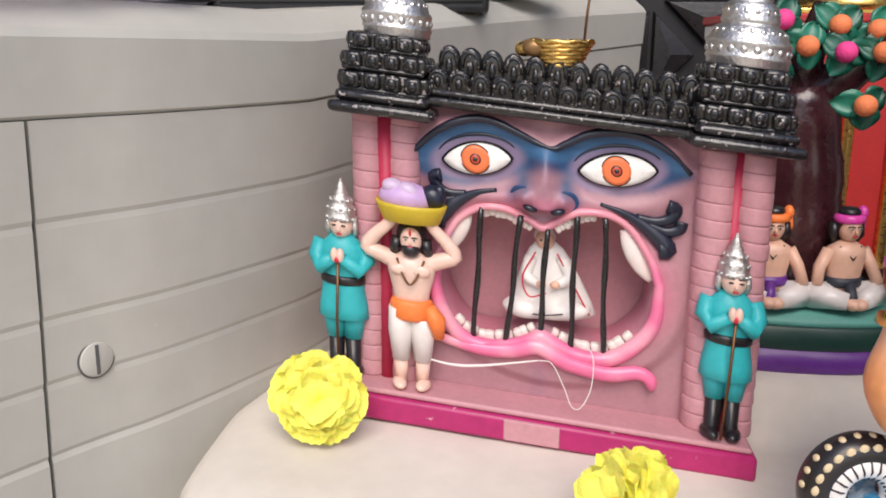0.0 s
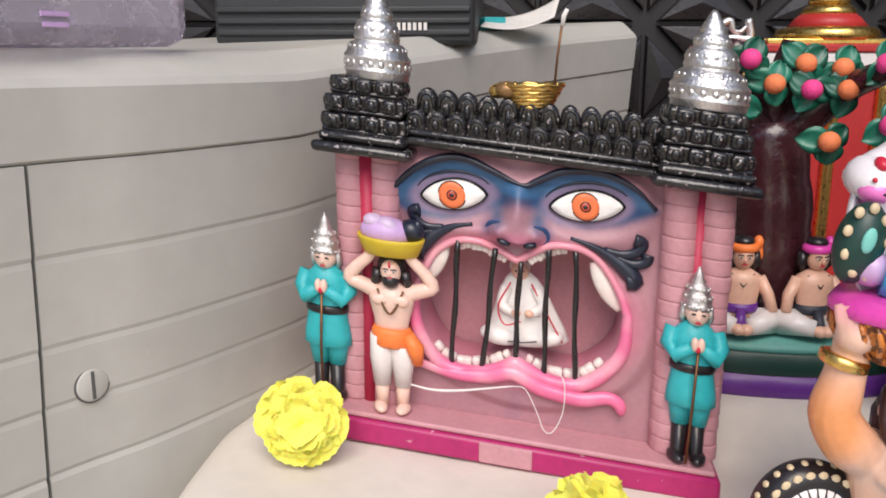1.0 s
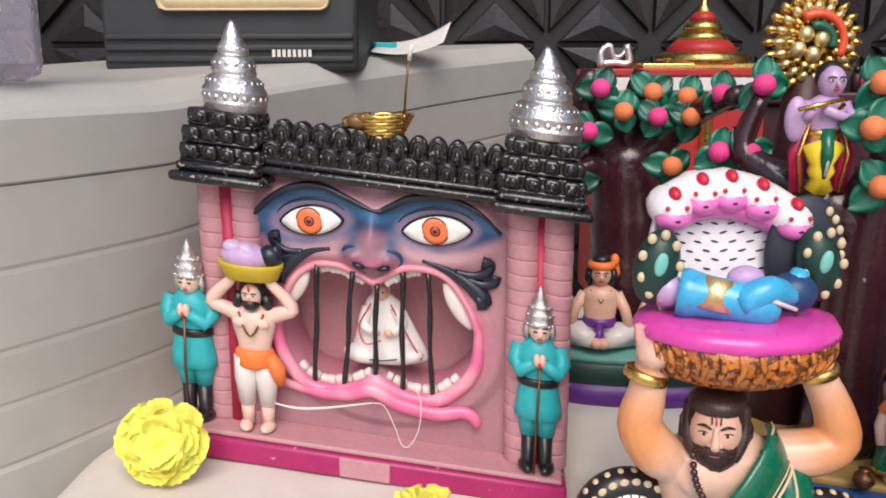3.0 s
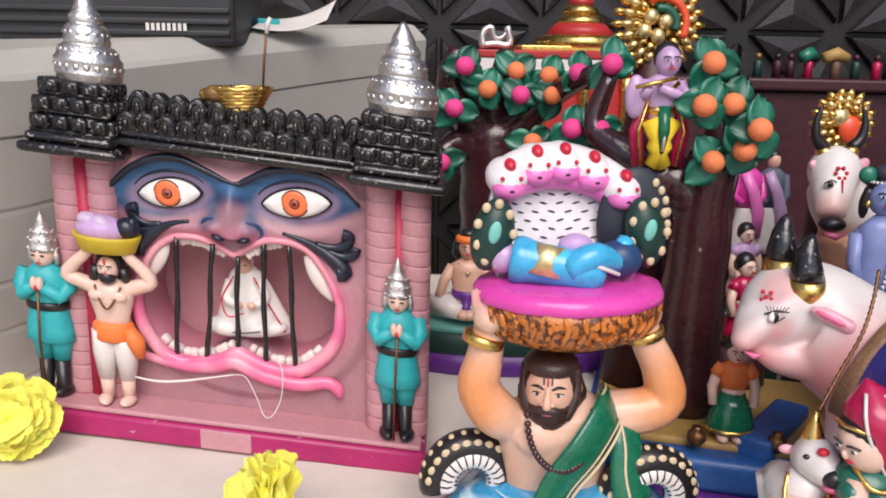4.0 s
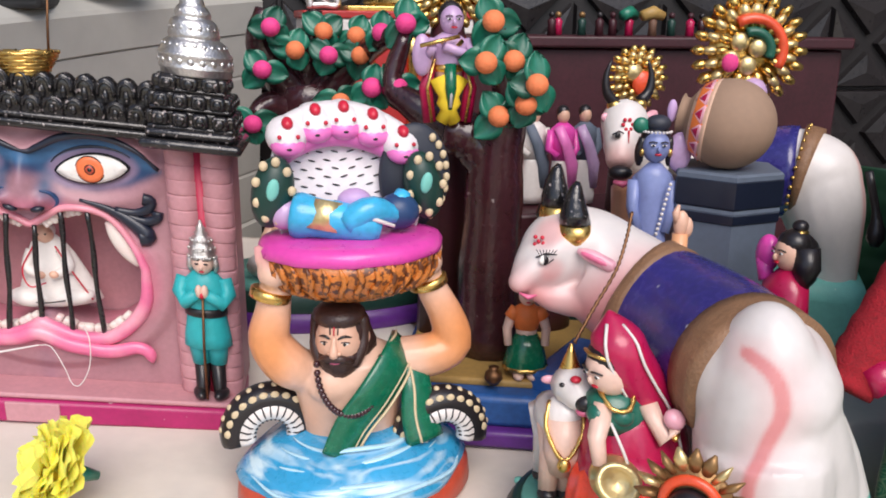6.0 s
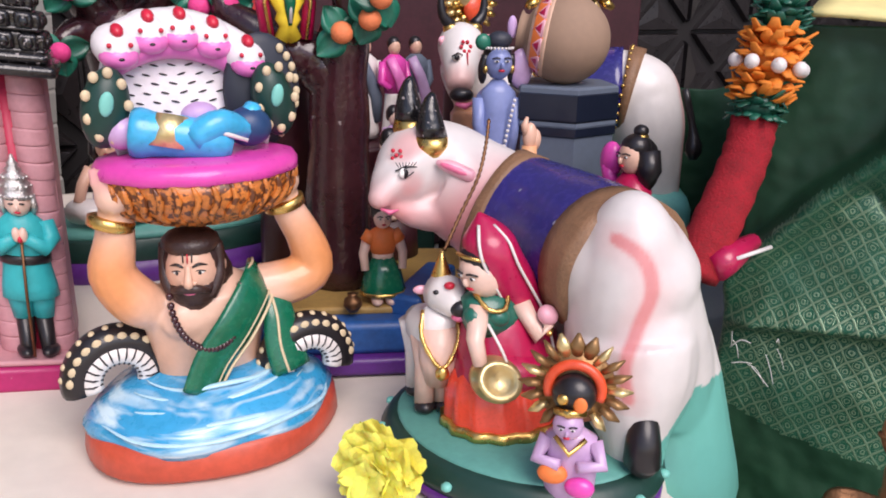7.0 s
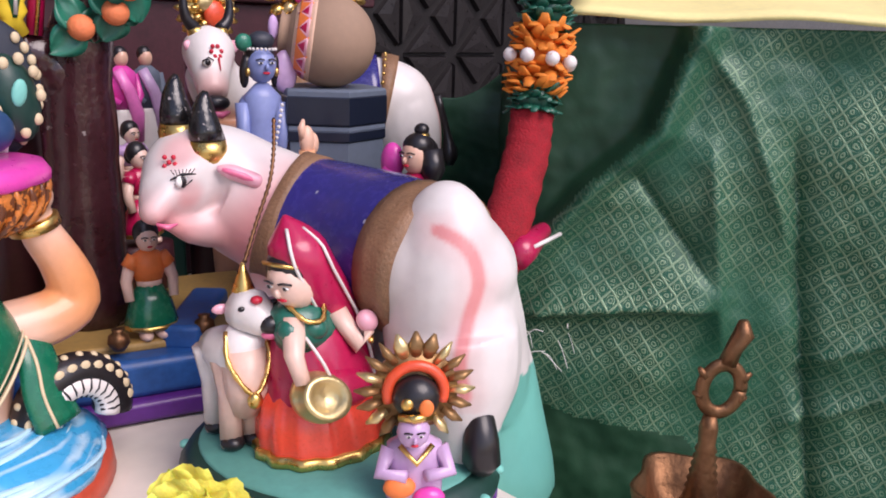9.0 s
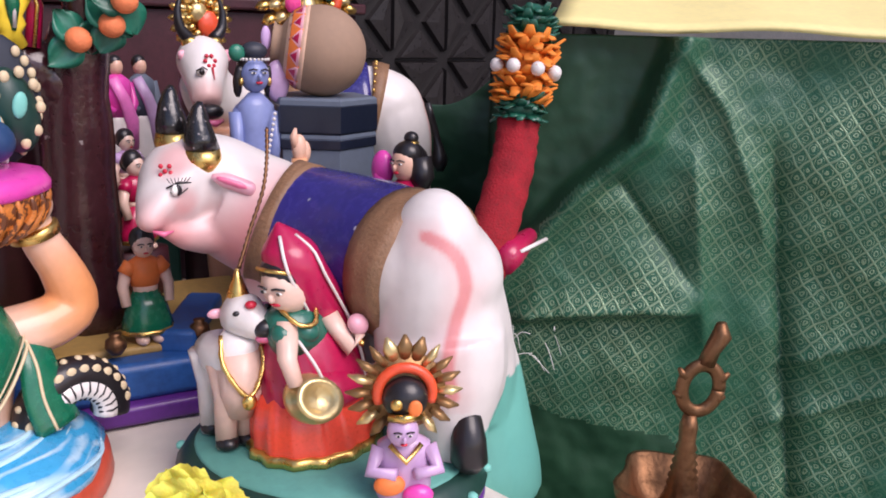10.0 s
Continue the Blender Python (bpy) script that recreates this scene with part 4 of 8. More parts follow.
def carrier():
    f = Fig()
    f.face_mat = "skin_pale"
    for k in (-1, 1):
        f.ell((k * 0.009, -0.006, 0.004), (0.0055, 0.010, 0.004), "skin_pale", rot=(0, 0, k * -12))
        f.tube([(k * 0.008, 0, 0.004), (k * 0.0085, 0, 0.026)], [0.005, 0.006], "skin_pale")
        f.tube([(k * 0.0082, 0, 0.022), (k * 0.0085, 0, 0.045), (k * 0.007, 0, 0.064)], [0.0068, 0.0095, 0.0105], "white_paint")
    f.lathe([(0.0140, 0.056), (0.0162, 0.058), (0.0160, 0.069), (0.0140, 0.072)], "orange", sy=0.80, wave=0.03, waves=9)
    f.tube([(0.013, -0.006, 0.068), (0.019, -0.007, 0.058), (0.021, -0.005, 0.044)], [0.005, 0.0075, 0.004], "orange")
    f.lathe([(0.0135, 0.066), (0.0135, 0.076), (0.0175, 0.092), (0.0185, 0.099), (0.010, 0.106), (0.005, 0.109)], "skin_pale", sy=0.66)
    for k in (-1, 1):
        f.tube(curve_pts([(k * 0.010, 0, 0.099), (k * 0.022, -0.001, 0.104), (k * 0.0325, -0.002, 0.109), (k * 0.026, -0.002, 0.119), (k * 0.017, -0.003, 0.128), (k * 0.013, -0.004, 0.136)], 16), [0.0066, 0.0066, 0.0064, 0.0062, 0.0060, 0.0058, 0.0056, 0.0054, 0.0052, 0.0050, 0.0048, 0.0046, 0.0044, 0.0044, 0.0042, 0.0036], "skin_pale")
        f.ell((k * 0.0075, -0.0098, 0.096), (0.0075, 0.0028, 0.0045), "skin_pale")
    f.tube(curve_pts([(-0.010, -0.008, 0.104), (-0.005, -0.0128, 0.092), (0, -0.0136, 0.086), (0.005, -0.0128, 0.092), (0.010, -0.008, 0.104)], 14), 0.0009, "brass", seg=6)
    f.ell((0, 0.002, 0.120), (0.0115, 0.0095, 0.013), "hair")
    f.tube([(-0.010, 0.0, 0.118), (-0.0135, -0.001, 0.106)], [0.005, 0.003], "hair")
    f.tube([(0.010, 0.0, 0.118), (0.0135, -0.001, 0.106)], [0.005, 0.003], "hair")
    f.ell((0, -0.004, 0.118), (0.008, 0.0082, 0.010), "skin_pale")
    f.ell((0, -0.0075, 0.1115), (0.0068, 0.0058, 0.0058), "hair")
    face_marks(f, (0, -0.004, 0.119), 0.0085)
    f.ell((0, -0.0125, 0.1255), (0.001, 0.001, 0.003), "red_spot", seg=6, rings=5)
    return f

def head_basket():
    f = Fig()
    f.lathe([(0.010, 0.130), (0.021, 0.132), (0.0255, 0.143), (0.0262, 0.146), (0.024, 0.146), (0.010, 0.140)], "basket_yellow", sy=0.75, seg=26)
    f.ell((-0.004, 0, 0.149), (0.020, 0.014, 0.012), "lilac")
    f.ell((-0.013, -0.003, 0.157), (0.008, 0.007, 0.006), "lilac_pale").ell((-0.001, -0.006, 0.155), (0.008, 0.006, 0.006), "lilac_pale", rot=(0, 30, 0))
    f.ell((0.016, 0, 0.152), (0.010, 0.009, 0.009), "navy_black").ell((0.021, -0.003, 0.157), (0.004, 0.004, 0.005), "navy_black")
    return f
bearer_of_basket = ppart("carrier", place(carrier(), 0.034, 0.021, 0.026, 1.04, 4), None, "clay man in white trousers bearing a basket")
ppart("basket", place(head_basket(), 0.034, 0.021, 0.026, 1.04, 4), bearer_of_basket, "yellow basket with a lilac bundle")

def prisoner():
    f = Fig()
    f.lathe([(0.031, 0.0), (0.034, 0.003), (0.031, 0.014), (0.025, 0.030), (0.019, 0.046), (0.013, 0.057), (0.006, 0.064)], "shawl_white", sx=1.05, sy=0.5, seg=28, wave=0.035, waves=5)
    f.ell((-0.021, -0.009, 0.008), (0.018, 0.012, 0.009), "shawl_white", rot=(0, 8, 0))
    f.ell((0.014, -0.009, 0.007), (0.019, 0.011, 0.008), "shawl_white", rot=(0, -6, 0))
    f.ell((0.0, -0.004, 0.0645), (0.0078, 0.0075, 0.0085), "skin")
    f.ell((0.0, 0.000, 0.0670), (0.0088, 0.0078, 0.0082), "shawl_white")
    for k in (-1, 1):
        f.tube(curve_pts([(k * 0.012, -0.006, 0.050), (k * 0.017, -0.012, 0.036), (k * 0.006, -0.017, 0.030)], 8), [0.0055, 0.0055, 0.0052, 0.005, 0.0048, 0.0045, 0.004, 0.0035], "shawl_white")
        f.ell((k * 0.0055, -0.0195, 0.031), (0.0042, 0.003, 0.0034), "skin", seg=8, rings=6)
        f.ell((k * 0.0030, -0.0108, 0.0655), (0.0012, 0.0008, 0.0009), "hair", seg=6, rings=5)
    f.tube(curve_pts([(-0.008, -0.0125, 0.056), (-0.020, -0.0165, 0.036), (-0.016, -0.0205, 0.021), (-0.002, -0.0205, 0.024)], 18), 0.0007, "red_spot", seg=5)
    f.tube(curve_pts([(0.009, -0.0115, 0.055), (0.020, -0.0140, 0.030), (0.031, -0.0130, 0.005)], 12), 0.0008, "red_spot", seg=5)
    f.tube(curve_pts([(-0.018, -0.0190, 0.006), (-0.004, -0.0205, 0.0055), (0.010, -0.0200, 0.007)], 10), 0.0006, "hair", seg=5)
    return f
pr = prisoner()
transform(pr.bm, PAL @ pose(0.1425, 0.066, 0.0900, 0, -6))
thing("prisoner_doll", pr, (-0.078, 0.598, 0.033), 0, "small seated clay figure in a white shawl", "doll")

# gold wire basket with a stick on the battlements
def gold_basket():
    b = holder("wire_basket", (0.069, 0.643, 0.3085), label="small woven gold wire basket with a thin stick", category="basket")
    f = Fig()
    for k in range(7):
        r, z = 0.016 + 0.0016 * k, 0.002 + 0.0028 * k
        f.tube([(r * math.cos(a), r * math.sin(a), z + 0.0006 * math.sin(9 * a + k * 3)) for a in [math.tau * i / 40 for i in range(41)]], 0.0017, "gold", seg=6)
    for k in range(18):
        a = math.tau * k / 18
        f.tube([(0.014 * math.cos(a), 0.014 * math.sin(a), 0.0), (0.0265 * math.cos(a), 0.0265 * math.sin(a), 0.0205)], 0.001, "gold", seg=5)
    f.lathe([(0.0, 0.0), (0.015, 0.0), (0.0235, 0.016), (0.0225, 0.016), (0.013, 0.003), (0.0, 0.003)], "gold_pale")
    part("weave", f, b)
    f = Fig().ell((-0.019, -0.012, 0.015), (0.010, 0.008, 0.007), "brown_gold").ell((-0.026, -0.006, 0.014), (0.008, 0.008, 0.006), "gold")
    part("bird", f, b, "tiny gold bird shape")
    part("stick", Fig().tube([(0.018, 0.0, 0.012), (0.020, 0.0, 0.04), (0.023, -0.001, 0.068)], 0.0011, "brass", seg=6), b)
    part("tag", Fig().tube([(0.023, -0.001, 0.064), (0.024, -0.001, 0.072), (0.0265, -0.001, 0.077)], [0.0018, 0.0022, 0.0018], "paper", seg=6), b, "white paper tip")
gold_basket()

# ---- yellow artificial flowers ----
def flower(at, r, tilt, rz, seed, label):
    rnd = random.Random(seed)
    b = holder("marigold_flower", at, 0, label, "artificial flower", "yellow flowers on the cloth")
    m = pose(0, 0, 0, tilt, 0, rz)
    for layer in range(6):
        n = (8, 8, 7, 6, 5, 4)[layer]
        f = Fig()
        for k in range(n):
            a = math.tau * (k + 0.5 * (layer % 2)) / n + rnd.uniform(-0.22, 0.22)
            lift = math.radians(8 + 15 * layer + rnd.uniform(-10, 10))
            L = r * (1.02 - 0.085 * layer) * rnd.uniform(0.88, 1.08)
            wd, ph = r * 0.56 * rnd.uniform(0.85, 1.15), rnd.uniform(0, 6)
            rows = []
            for i in range(8):
                t = i / 7
                bend = lift * (1.25 - 0.7 * t)
                d, h = L * t * math.cos(bend), L * t * math.sin(bend) + 0.0015 * layer
                row = []
                for j in range(-6, 7):
                    e = j / 6
                    x = wd * (0.18 + 0.82 * t ** 0.7) * math.sin(e * 1.35) / 0.976 * (1 - 0.22 * smooth(0.75, 1.0, t))
                    frill = r * (0.085 * math.sin(e * 5.2 + ph) * t ** 2.2 + 0.13 * e * e * t)
                    dd = d - L * 0.16 * e * e * t + (0.022 * r * math.sin(j * 2.9 + ph) if i == 7 else 0)
                    q = Vector((dd * math.cos(a) - x * math.sin(a), dd * math.sin(a) + x * math.cos(a), h + frill))
                    row.append(f.bm.verts.new(q))
                rows.append(row)
            out = [f.bm.faces.new((p[j], p[j + 1], q[j + 1], q[j])) for p, q in zip(rows, rows[1:]) for j in range(12)]
            f.faces(out, "yellow_petal")
        part("petal_ring", f, b, "", m)
    part("heart", Fig().ell((0, 0, r * 0.30), (r * 0.22, r * 0.22, r * 0.2), "yellow_deep"), b, "", m)
    part("stalk", Fig().tube([(0, 0, 0.002), (0, 0, -r * 0.55)], [r * 0.22, r * 0.08], "leaf_light"), b, "green plastic calyx", m)
flower((-0.106, 0.560, 0.066), 0.035, 66, 14, 1, "bright yellow artificial carnation leaning on the cloth")
flower((0.114, 0.462, 0.041), 0.041, 62, -60, 2, "bright yellow artificial carnation lying on the cloth")
flower((0.400, 0.338, 0.026), 0.030, 84, -52, 3, "bright yellow artificial carnation beside the cow figure")

# ---- bearded bearer rising from the water, with the serpent ----
def bearer():
    b = Fig()
    cx, cy = 0.0, 0.0
    b.face_mat = "skin"
    # torso, arms and fingers
    b.lathe([(0.036, 0.036), (0.037, 0.055), (0.041, 0.075), (0.046, 0.095), (0.043, 0.108), (0.026, 0.118), (0.015, 0.124)], "skin_airbrush", (0, 0.004, 0), sy=0.62, seg=28)
    for k in (-1, 1):
        b.ell((k * 0.016, -0.014, 0.094), (0.020, 0.010, 0.015), "skin_airbrush")
        arm = [(0.036, 0.002, 0.104), (0.060, -0.004, 0.106), (0.078, -0.006, 0.115), (0.073, -0.006, 0.138), (0.061, -0.005, 0.162), (0.056, -0.004, 0.182)]
        if k < 0:
            arm = [(-0.036, 0.002, 0.100), (-0.050, -0.003, 0.112), (-0.061, -0.004, 0.131), (-0.058, -0.004, 0.150), (-0.055, -0.004, 0.170), (-0.055, -0.004, 0.182)]
        b.tube(curve_pts(arm, 18), [0.016, 0.0165, 0.0170, 0.0172, 0.0170, 0.0165, 0.016, 0.0155, 0.0150, 0.0145, 0.0138, 0.013, 0.0125, 0.012, 0.0115, 0.011, 0.011, 0.011], "skin_airbrush", seg=14)
        b.ell((k * 0.056, -0.010, 0.184), (0.012, 0.013, 0.012), "skin_airbrush")
        for j in range(4):
            b.tube([(k * (0.050 + 0.004 * j), -0.020 + 0.004 * j, 0.182), (k * (0.052 + 0.0045 * j), -0.022 + 0.0045 * j, 0.193), (k * (0.053 + 0.0045 * j), -0.018 + 0.0045 * j, 0.203)], [0.0035, 0.0035, 0.0028], "skin_airbrush", seg=7)
    b.tube([(0, 0.002, 0.106), (-0.004, 0.002, 0.122)], [0.017, 0.013], "skin_airbrush")
    b.fuse("skin_airbrush", 0.0018, 5)
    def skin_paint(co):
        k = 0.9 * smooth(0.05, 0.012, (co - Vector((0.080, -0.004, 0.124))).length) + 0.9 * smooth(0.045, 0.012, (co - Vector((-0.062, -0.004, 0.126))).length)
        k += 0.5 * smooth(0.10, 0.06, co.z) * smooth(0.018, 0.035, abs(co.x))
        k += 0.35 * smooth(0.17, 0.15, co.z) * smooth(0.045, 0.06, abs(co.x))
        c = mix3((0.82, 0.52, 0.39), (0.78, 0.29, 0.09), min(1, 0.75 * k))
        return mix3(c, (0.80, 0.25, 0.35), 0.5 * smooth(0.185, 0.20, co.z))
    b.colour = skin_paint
    for k in (-1, 1):
        b.lathe([(0.0128, -0.004), (0.0150, -0.003), (0.0150, 0.003), (0.0128, 0.004)], "gold", (k * 0.0585, -0.004, 0.166), rot=(0, k * -16, 0))
    # base and water
    b.lathe([(0.088, 0.0), (0.092, 0.004), (0.090, 0.020), (0.084, 0.024), (0.0, 0.024)], "red_base", sx=1.0, sy=0.82, seg=40, wave=0.02, waves=5)
    b.lathe([(0.086, 0.018), (0.088, 0.026), (0.080, 0.036), (0.060, 0.046), (0.035, 0.052), (0.0, 0.054)], "water_swirl", sy=0.84, seg=40, wave=0.03, waves=6)
    for k in range(5):
        r = 0.086 - 0.010 * k
        z = 0.030 + 0.0052 * k
        b.tube([(r * math.cos(a) * (1 + 0.04 * math.sin(5 * a + k)), 0.84 * r * math.sin(a), z + 0.0015 * math.sin(4 * a + 2 * k)) for a in [math.radians(190 + 160 * i / 30) for i in range(31)]], [0.0004 + 0.0022 * math.sin(math.pi * i / 30) for i in range(31)], "blue_light", flat=0.6)
    # neck and head
    b.bm.verts.ensure_lookup_table()
    start = len(b.bm.verts)
    b.ell((0, 0.006, 0.150), (0.0245, 0.0235, 0.0255), "hair_brown").ell((0, -0.0005, 0.1675), (0.0215, 0.0205, 0.0105), "hair_brown")
    b.lathe([(0.0225, 0.152), (0.0265, 0.142), (0.0265, 0.128), (0.021, 0.114)], "hair_brown", (0, 0.012, 0), sy=0.75, wave=0.03, waves=9)
    b.ell((0, -0.004, 0.147), (0.0192, 0.0195, 0.0250), "skin")
    b.ell((0, -0.0085, 0.1365), (0.0158, 0.0145, 0.0150), "skin")
    b.lathe([(0.0170, 0.1400), (0.0180, 0.1340), (0.0168, 0.1270), (0.0130, 0.1195), (0.0070, 0.1140), (0.0015, 0.1120)], "hair_brown", (0, -0.0075, 0), sy=0.86, seg=26, wave=0.035, waves=11)
    b.tube(curve_pts([(-0.0135, -0.0170, 0.1345), (-0.0075, -0.0232, 0.1385), (0, -0.0240, 0.1392), (0.0075, -0.0232, 0.1385), (0.0135, -0.0170, 0.1345)], 15), [0.0016 + 0.0020 * math.sin(math.pi * i / 14) for i in range(15)], "hair_brown", seg=8)
    b.ell((0, -0.0232, 0.1352), (0.0046, 0.0022, 0.0012), "lip_pink", seg=8, rings=6)
    b.tube(curve_pts([(0, -0.0215, 0.1565), (0, -0.0236, 0.1500), (0, -0.0262, 0.1440), (0, -0.0232, 0.1415)], 9), [0.0022, 0.0022, 0.0024, 0.0026, 0.0030, 0.0034, 0.0036, 0.0032, 0.0024], "skin", seg=8)
    for k in (-1, 1):
        b.ell((k * 0.0034, -0.0228, 0.1430), (0.0024, 0.0022, 0.0020), "skin", seg=8, rings=6)
        b.ell((k * 0.0078, -0.0196, 0.1505), (0.0038, 0.0016, 0.0017), "eye_white", rot=(0, 0, k * 20), seg=10, rings=6)
        b.ell((k * 0.0076, -0.0209, 0.1505), (0.0017, 0.0010, 0.0017), "hair", seg=8, rings=6)
        b.tube(curve_pts([(k * 0.0040, -0.0214, 0.1516), (k * 0.0078, -0.0212, 0.1526), (k * 0.0118, -0.0184, 0.1508)], 8), 0.0005, "hair", seg=5)
        b.tube(curve_pts([(k * 0.0030, -0.0222, 0.1553), (k * 0.0078, -0.0206, 0.1572), (k * 0.0132, -0.0164, 0.1548)], 9), [0.0006, 0.0009, 0.0011, 0.0012, 0.0012, 0.0011, 0.0009, 0.0007, 0.0004], "hair", seg=6)
        b.tube(curve_pts([(k * 0.0185, 0.000, 0.166), (k * 0.0198, -0.003, 0.152), (k * 0.0182, -0.008, 0.140), (k * 0.0125, -0.0135, 0.128)], 12), [0.0044, 0.0045, 0.0044, 0.0042, 0.0042, 0.0044, 0.0048, 0.005, 0.005, 0.005, 0.005, 0.0045], "hair_brown", seg=9)
        b.ell((k * 0.0215, 0.001, 0.148), (0.003, 0.004, 0.006), "skin", seg=8, rings=6)
    for dx in (-0.0030, 0.0030):
        b.tube([(dx, -0.0216, 0.1590), (dx * 1.1, -0.0192, 0.1665)], 0.0006, "hair", seg=5)
    b.tube([(0, -0.0222, 0.1585), (0, -0.0195, 0.1655)], 0.0006, "red_spot", seg=5)
    b.turn(start, Matrix.Translation((-0.009, -0.006, 0.107)) @ Matrix.Rotation(radians(-22), 4, 'Z') @ Matrix.Rotation(radians(5), 4, 'X') @ Matrix.Scale(0.92, 4) @ Matrix.Translation((0, 0, -0.122)))
    # beads and sash
    for k in range(30):
        t = k / 29
        a = math.pi * t
        b.ell((-0.006 - 0.024 * math.cos(a), -0.0225 - 0.0125 * math.sin(a), 0.116 - 0.038 * math.sin(a) ** 0.8), 0.0027, "bark", seg=7, rings=5)
    sash = curve_pts([(0.040, 0.006, 0.112), (0.031, -0.016, 0.110), (0.012, -0.029, 0.090), (-0.006, -0.031, 0.068), (-0.018, -0.034, 0.046)], 24)
    b.tube(sash, [0.0145 + 0.002 * math.sin(math.pi * i / 23) for i in range(24)], "green_sash", seg=12, flat=0.3, side=(0.3, -1, 0.3))
    srad = [0.0145 + 0.002 * math.sin(math.pi * i / 23) for i in range(24)]
    def hem(path, rad, side, flat, q):
        out = []
        for i, c in enumerate(path):
            d = (path[min(i + 1, len(path) - 1)] - path[max(i - 1, 0)]).normalized()
            s = Vector(side)
            s = (s - d * s.dot(d)).normalized()
            w = d.cross(s)
            out.append(c + w * rad[i] * q + s * rad[i] * flat * math.sqrt(max(0, 1 - q * q)) * 1.05)
        return out
    for q in (-0.86, -0.55, 0.86):
        b.tube(hem(sash, srad, (0.3, -1, 0.3), 0.3, q), 0.0011 if abs(q) > 0.6 else 0.0006, "cream_panel", seg=6)
    tail = curve_pts([(0.044, -0.006, 0.108), (0.046, -0.018, 0.088), (0.046, -0.024, 0.068), (0.050, -0.030, 0.048)], 16)
    b.tube(tail, [0.011 + 0.005 * i / 15 for i in range(16)], "green_sash", seg=12, flat=0.4, side=(0.2, -1, 0))
    b.tube(hem(tail, [0.011 + 0.005 * i / 15 for i in range(16)], (0.2, -1, 0), 0.4, 0.35), 0.0011, "cream_panel", seg=6)
    # deep leaf-woven bowl under a pink tray
    b.bm.verts.ensure_lookup_table()
    above = len(b.bm.verts)
    b.lathe([(0.018, 0.1650), (0.038, 0.1680), (0.053, 0.1760), (0.0620, 0.1875), (0.0655, 0.2000), (0.0, 0.2020)], "basket_leaf", sy=0.80, seg=56, wave=0.012, waves=28)
    for k in range(34):
        a = math.tau * k / 34
        pts = [(r * math.cos(a + d), 0.8 * r * math.sin(a + d), z) for r, z, d in ((0.0655, 0.1995, 0.0), (0.0638, 0.1890, 0.05), (0.0580, 0.1795, -0.02), (0.0460, 0.1715, 0.04))]
        b.tube(curve_pts(pts, 8), [0.0010, 0.0020, 0.0025, 0.0023, 0.0024, 0.0022, 0.0016, 0.0008], "basket_leaf", seg=6)
    b.lathe([(0.0640, 0.1985), (0.0672, 0.2005), (0.0675, 0.2050), (0.0645, 0.2095), (0.0560, 0.2118), (0.0, 0.2125)], "pink_hot", sy=0.80, seg=48, wave=0.010, waves=11)
    # resting blue child on the tray
    b.bm.verts.ensure_lookup_table()
    start = len(b.bm.verts)
    b.tube(curve_pts([(-0.036, -0.008, 0.226), (-0.020, -0.012, 0.224), (-0.002, -0.016, 0.222), (0.018, -0.018, 0.217)], 14), [0.014, 0.0150, 0.0145, 0.0135, 0.013, 0.0125, 0.0125, 0.0125, 0.012, 0.012, 0.0115, 0.011, 0.010, 0.007], "blue_water", seg=12)
    b.tube([(-0.018, -0.020, 0.218), (-0.014, -0.016, 0.236)], [0.012, 0.009], "gold_pale", flat=0.7)
    b.ell((-0.042, -0.006, 0.226), (0.010, 0.010, 0.010), "skin_lilac")
    b.tube(curve_pts([(-0.004, -0.020, 0.222), (0.012, -0.020, 0.231), (0.026, -0.012, 0.226), (0.034, -0.004, 0.238)], 12), [0.009, 0.009, 0.009, 0.0085, 0.008, 0.008, 0.0075, 0.007, 0.0065, 0.006, 0.006, 0.005], "blue_water", seg=10)
    b.ell((0.002, -0.008, 0.234), (0.011, 0.008, 0.008), "lilac")
    b.tube([(0.0, -0.024, 0.230), (0.026, -0.026, 0.221)], [0.0018, 0.0012], "white_paint", seg=6)
    b.ell((0.030, -0.006, 0.226), (0.014, 0.012, 0.012), "blue_dark")
    b.turn(start, Matrix.Translation((-0.002, -0.012, 0.212)) @ Matrix.Scale(1.12, 4) @ Matrix.Rotation(radians(-8), 4, 'Z') @ Matrix.Translation((0, 0.012, -0.212)))
    # hood of the serpent: a curved scaled shield with five heads over it
    rows = []
    for i in range(13):
        t = i / 12
        z = 0.212 + 0.072 * t
        w = 0.036 + 0.022 * math.sin(math.pi * min(1, 0.25 + t * 0.6))
        rows.append([(w * math.sin(q), 0.004 + 0.020 * t + 0.014 * (math.cos(q * 1.1)), z) for q in [-1.35 + 2.7 * j / 20 for j in range(21)]])
    vs = [[b.bm.verts.new(p) for p in r] for r in rows]
    out = [b.bm.faces.new((vs[i][j], vs[i][j + 1], vs[i + 1][j + 1], vs[i + 1][j])) for i in range(12) for j in range(20)]
    ext = bmesh.ops.extrude_face_region(b.bm, geom=out)
    vv = [g for g in ext["geom"] if isinstance(g, bmesh.types.BMVert)]
    bmesh.ops.translate(b.bm, verts=vv, vec=(0, 0.006, 0.002))
    fs = {fc for v in vv for fc in v.link_faces}
    b.faces(fs | set(out), "hood_white")
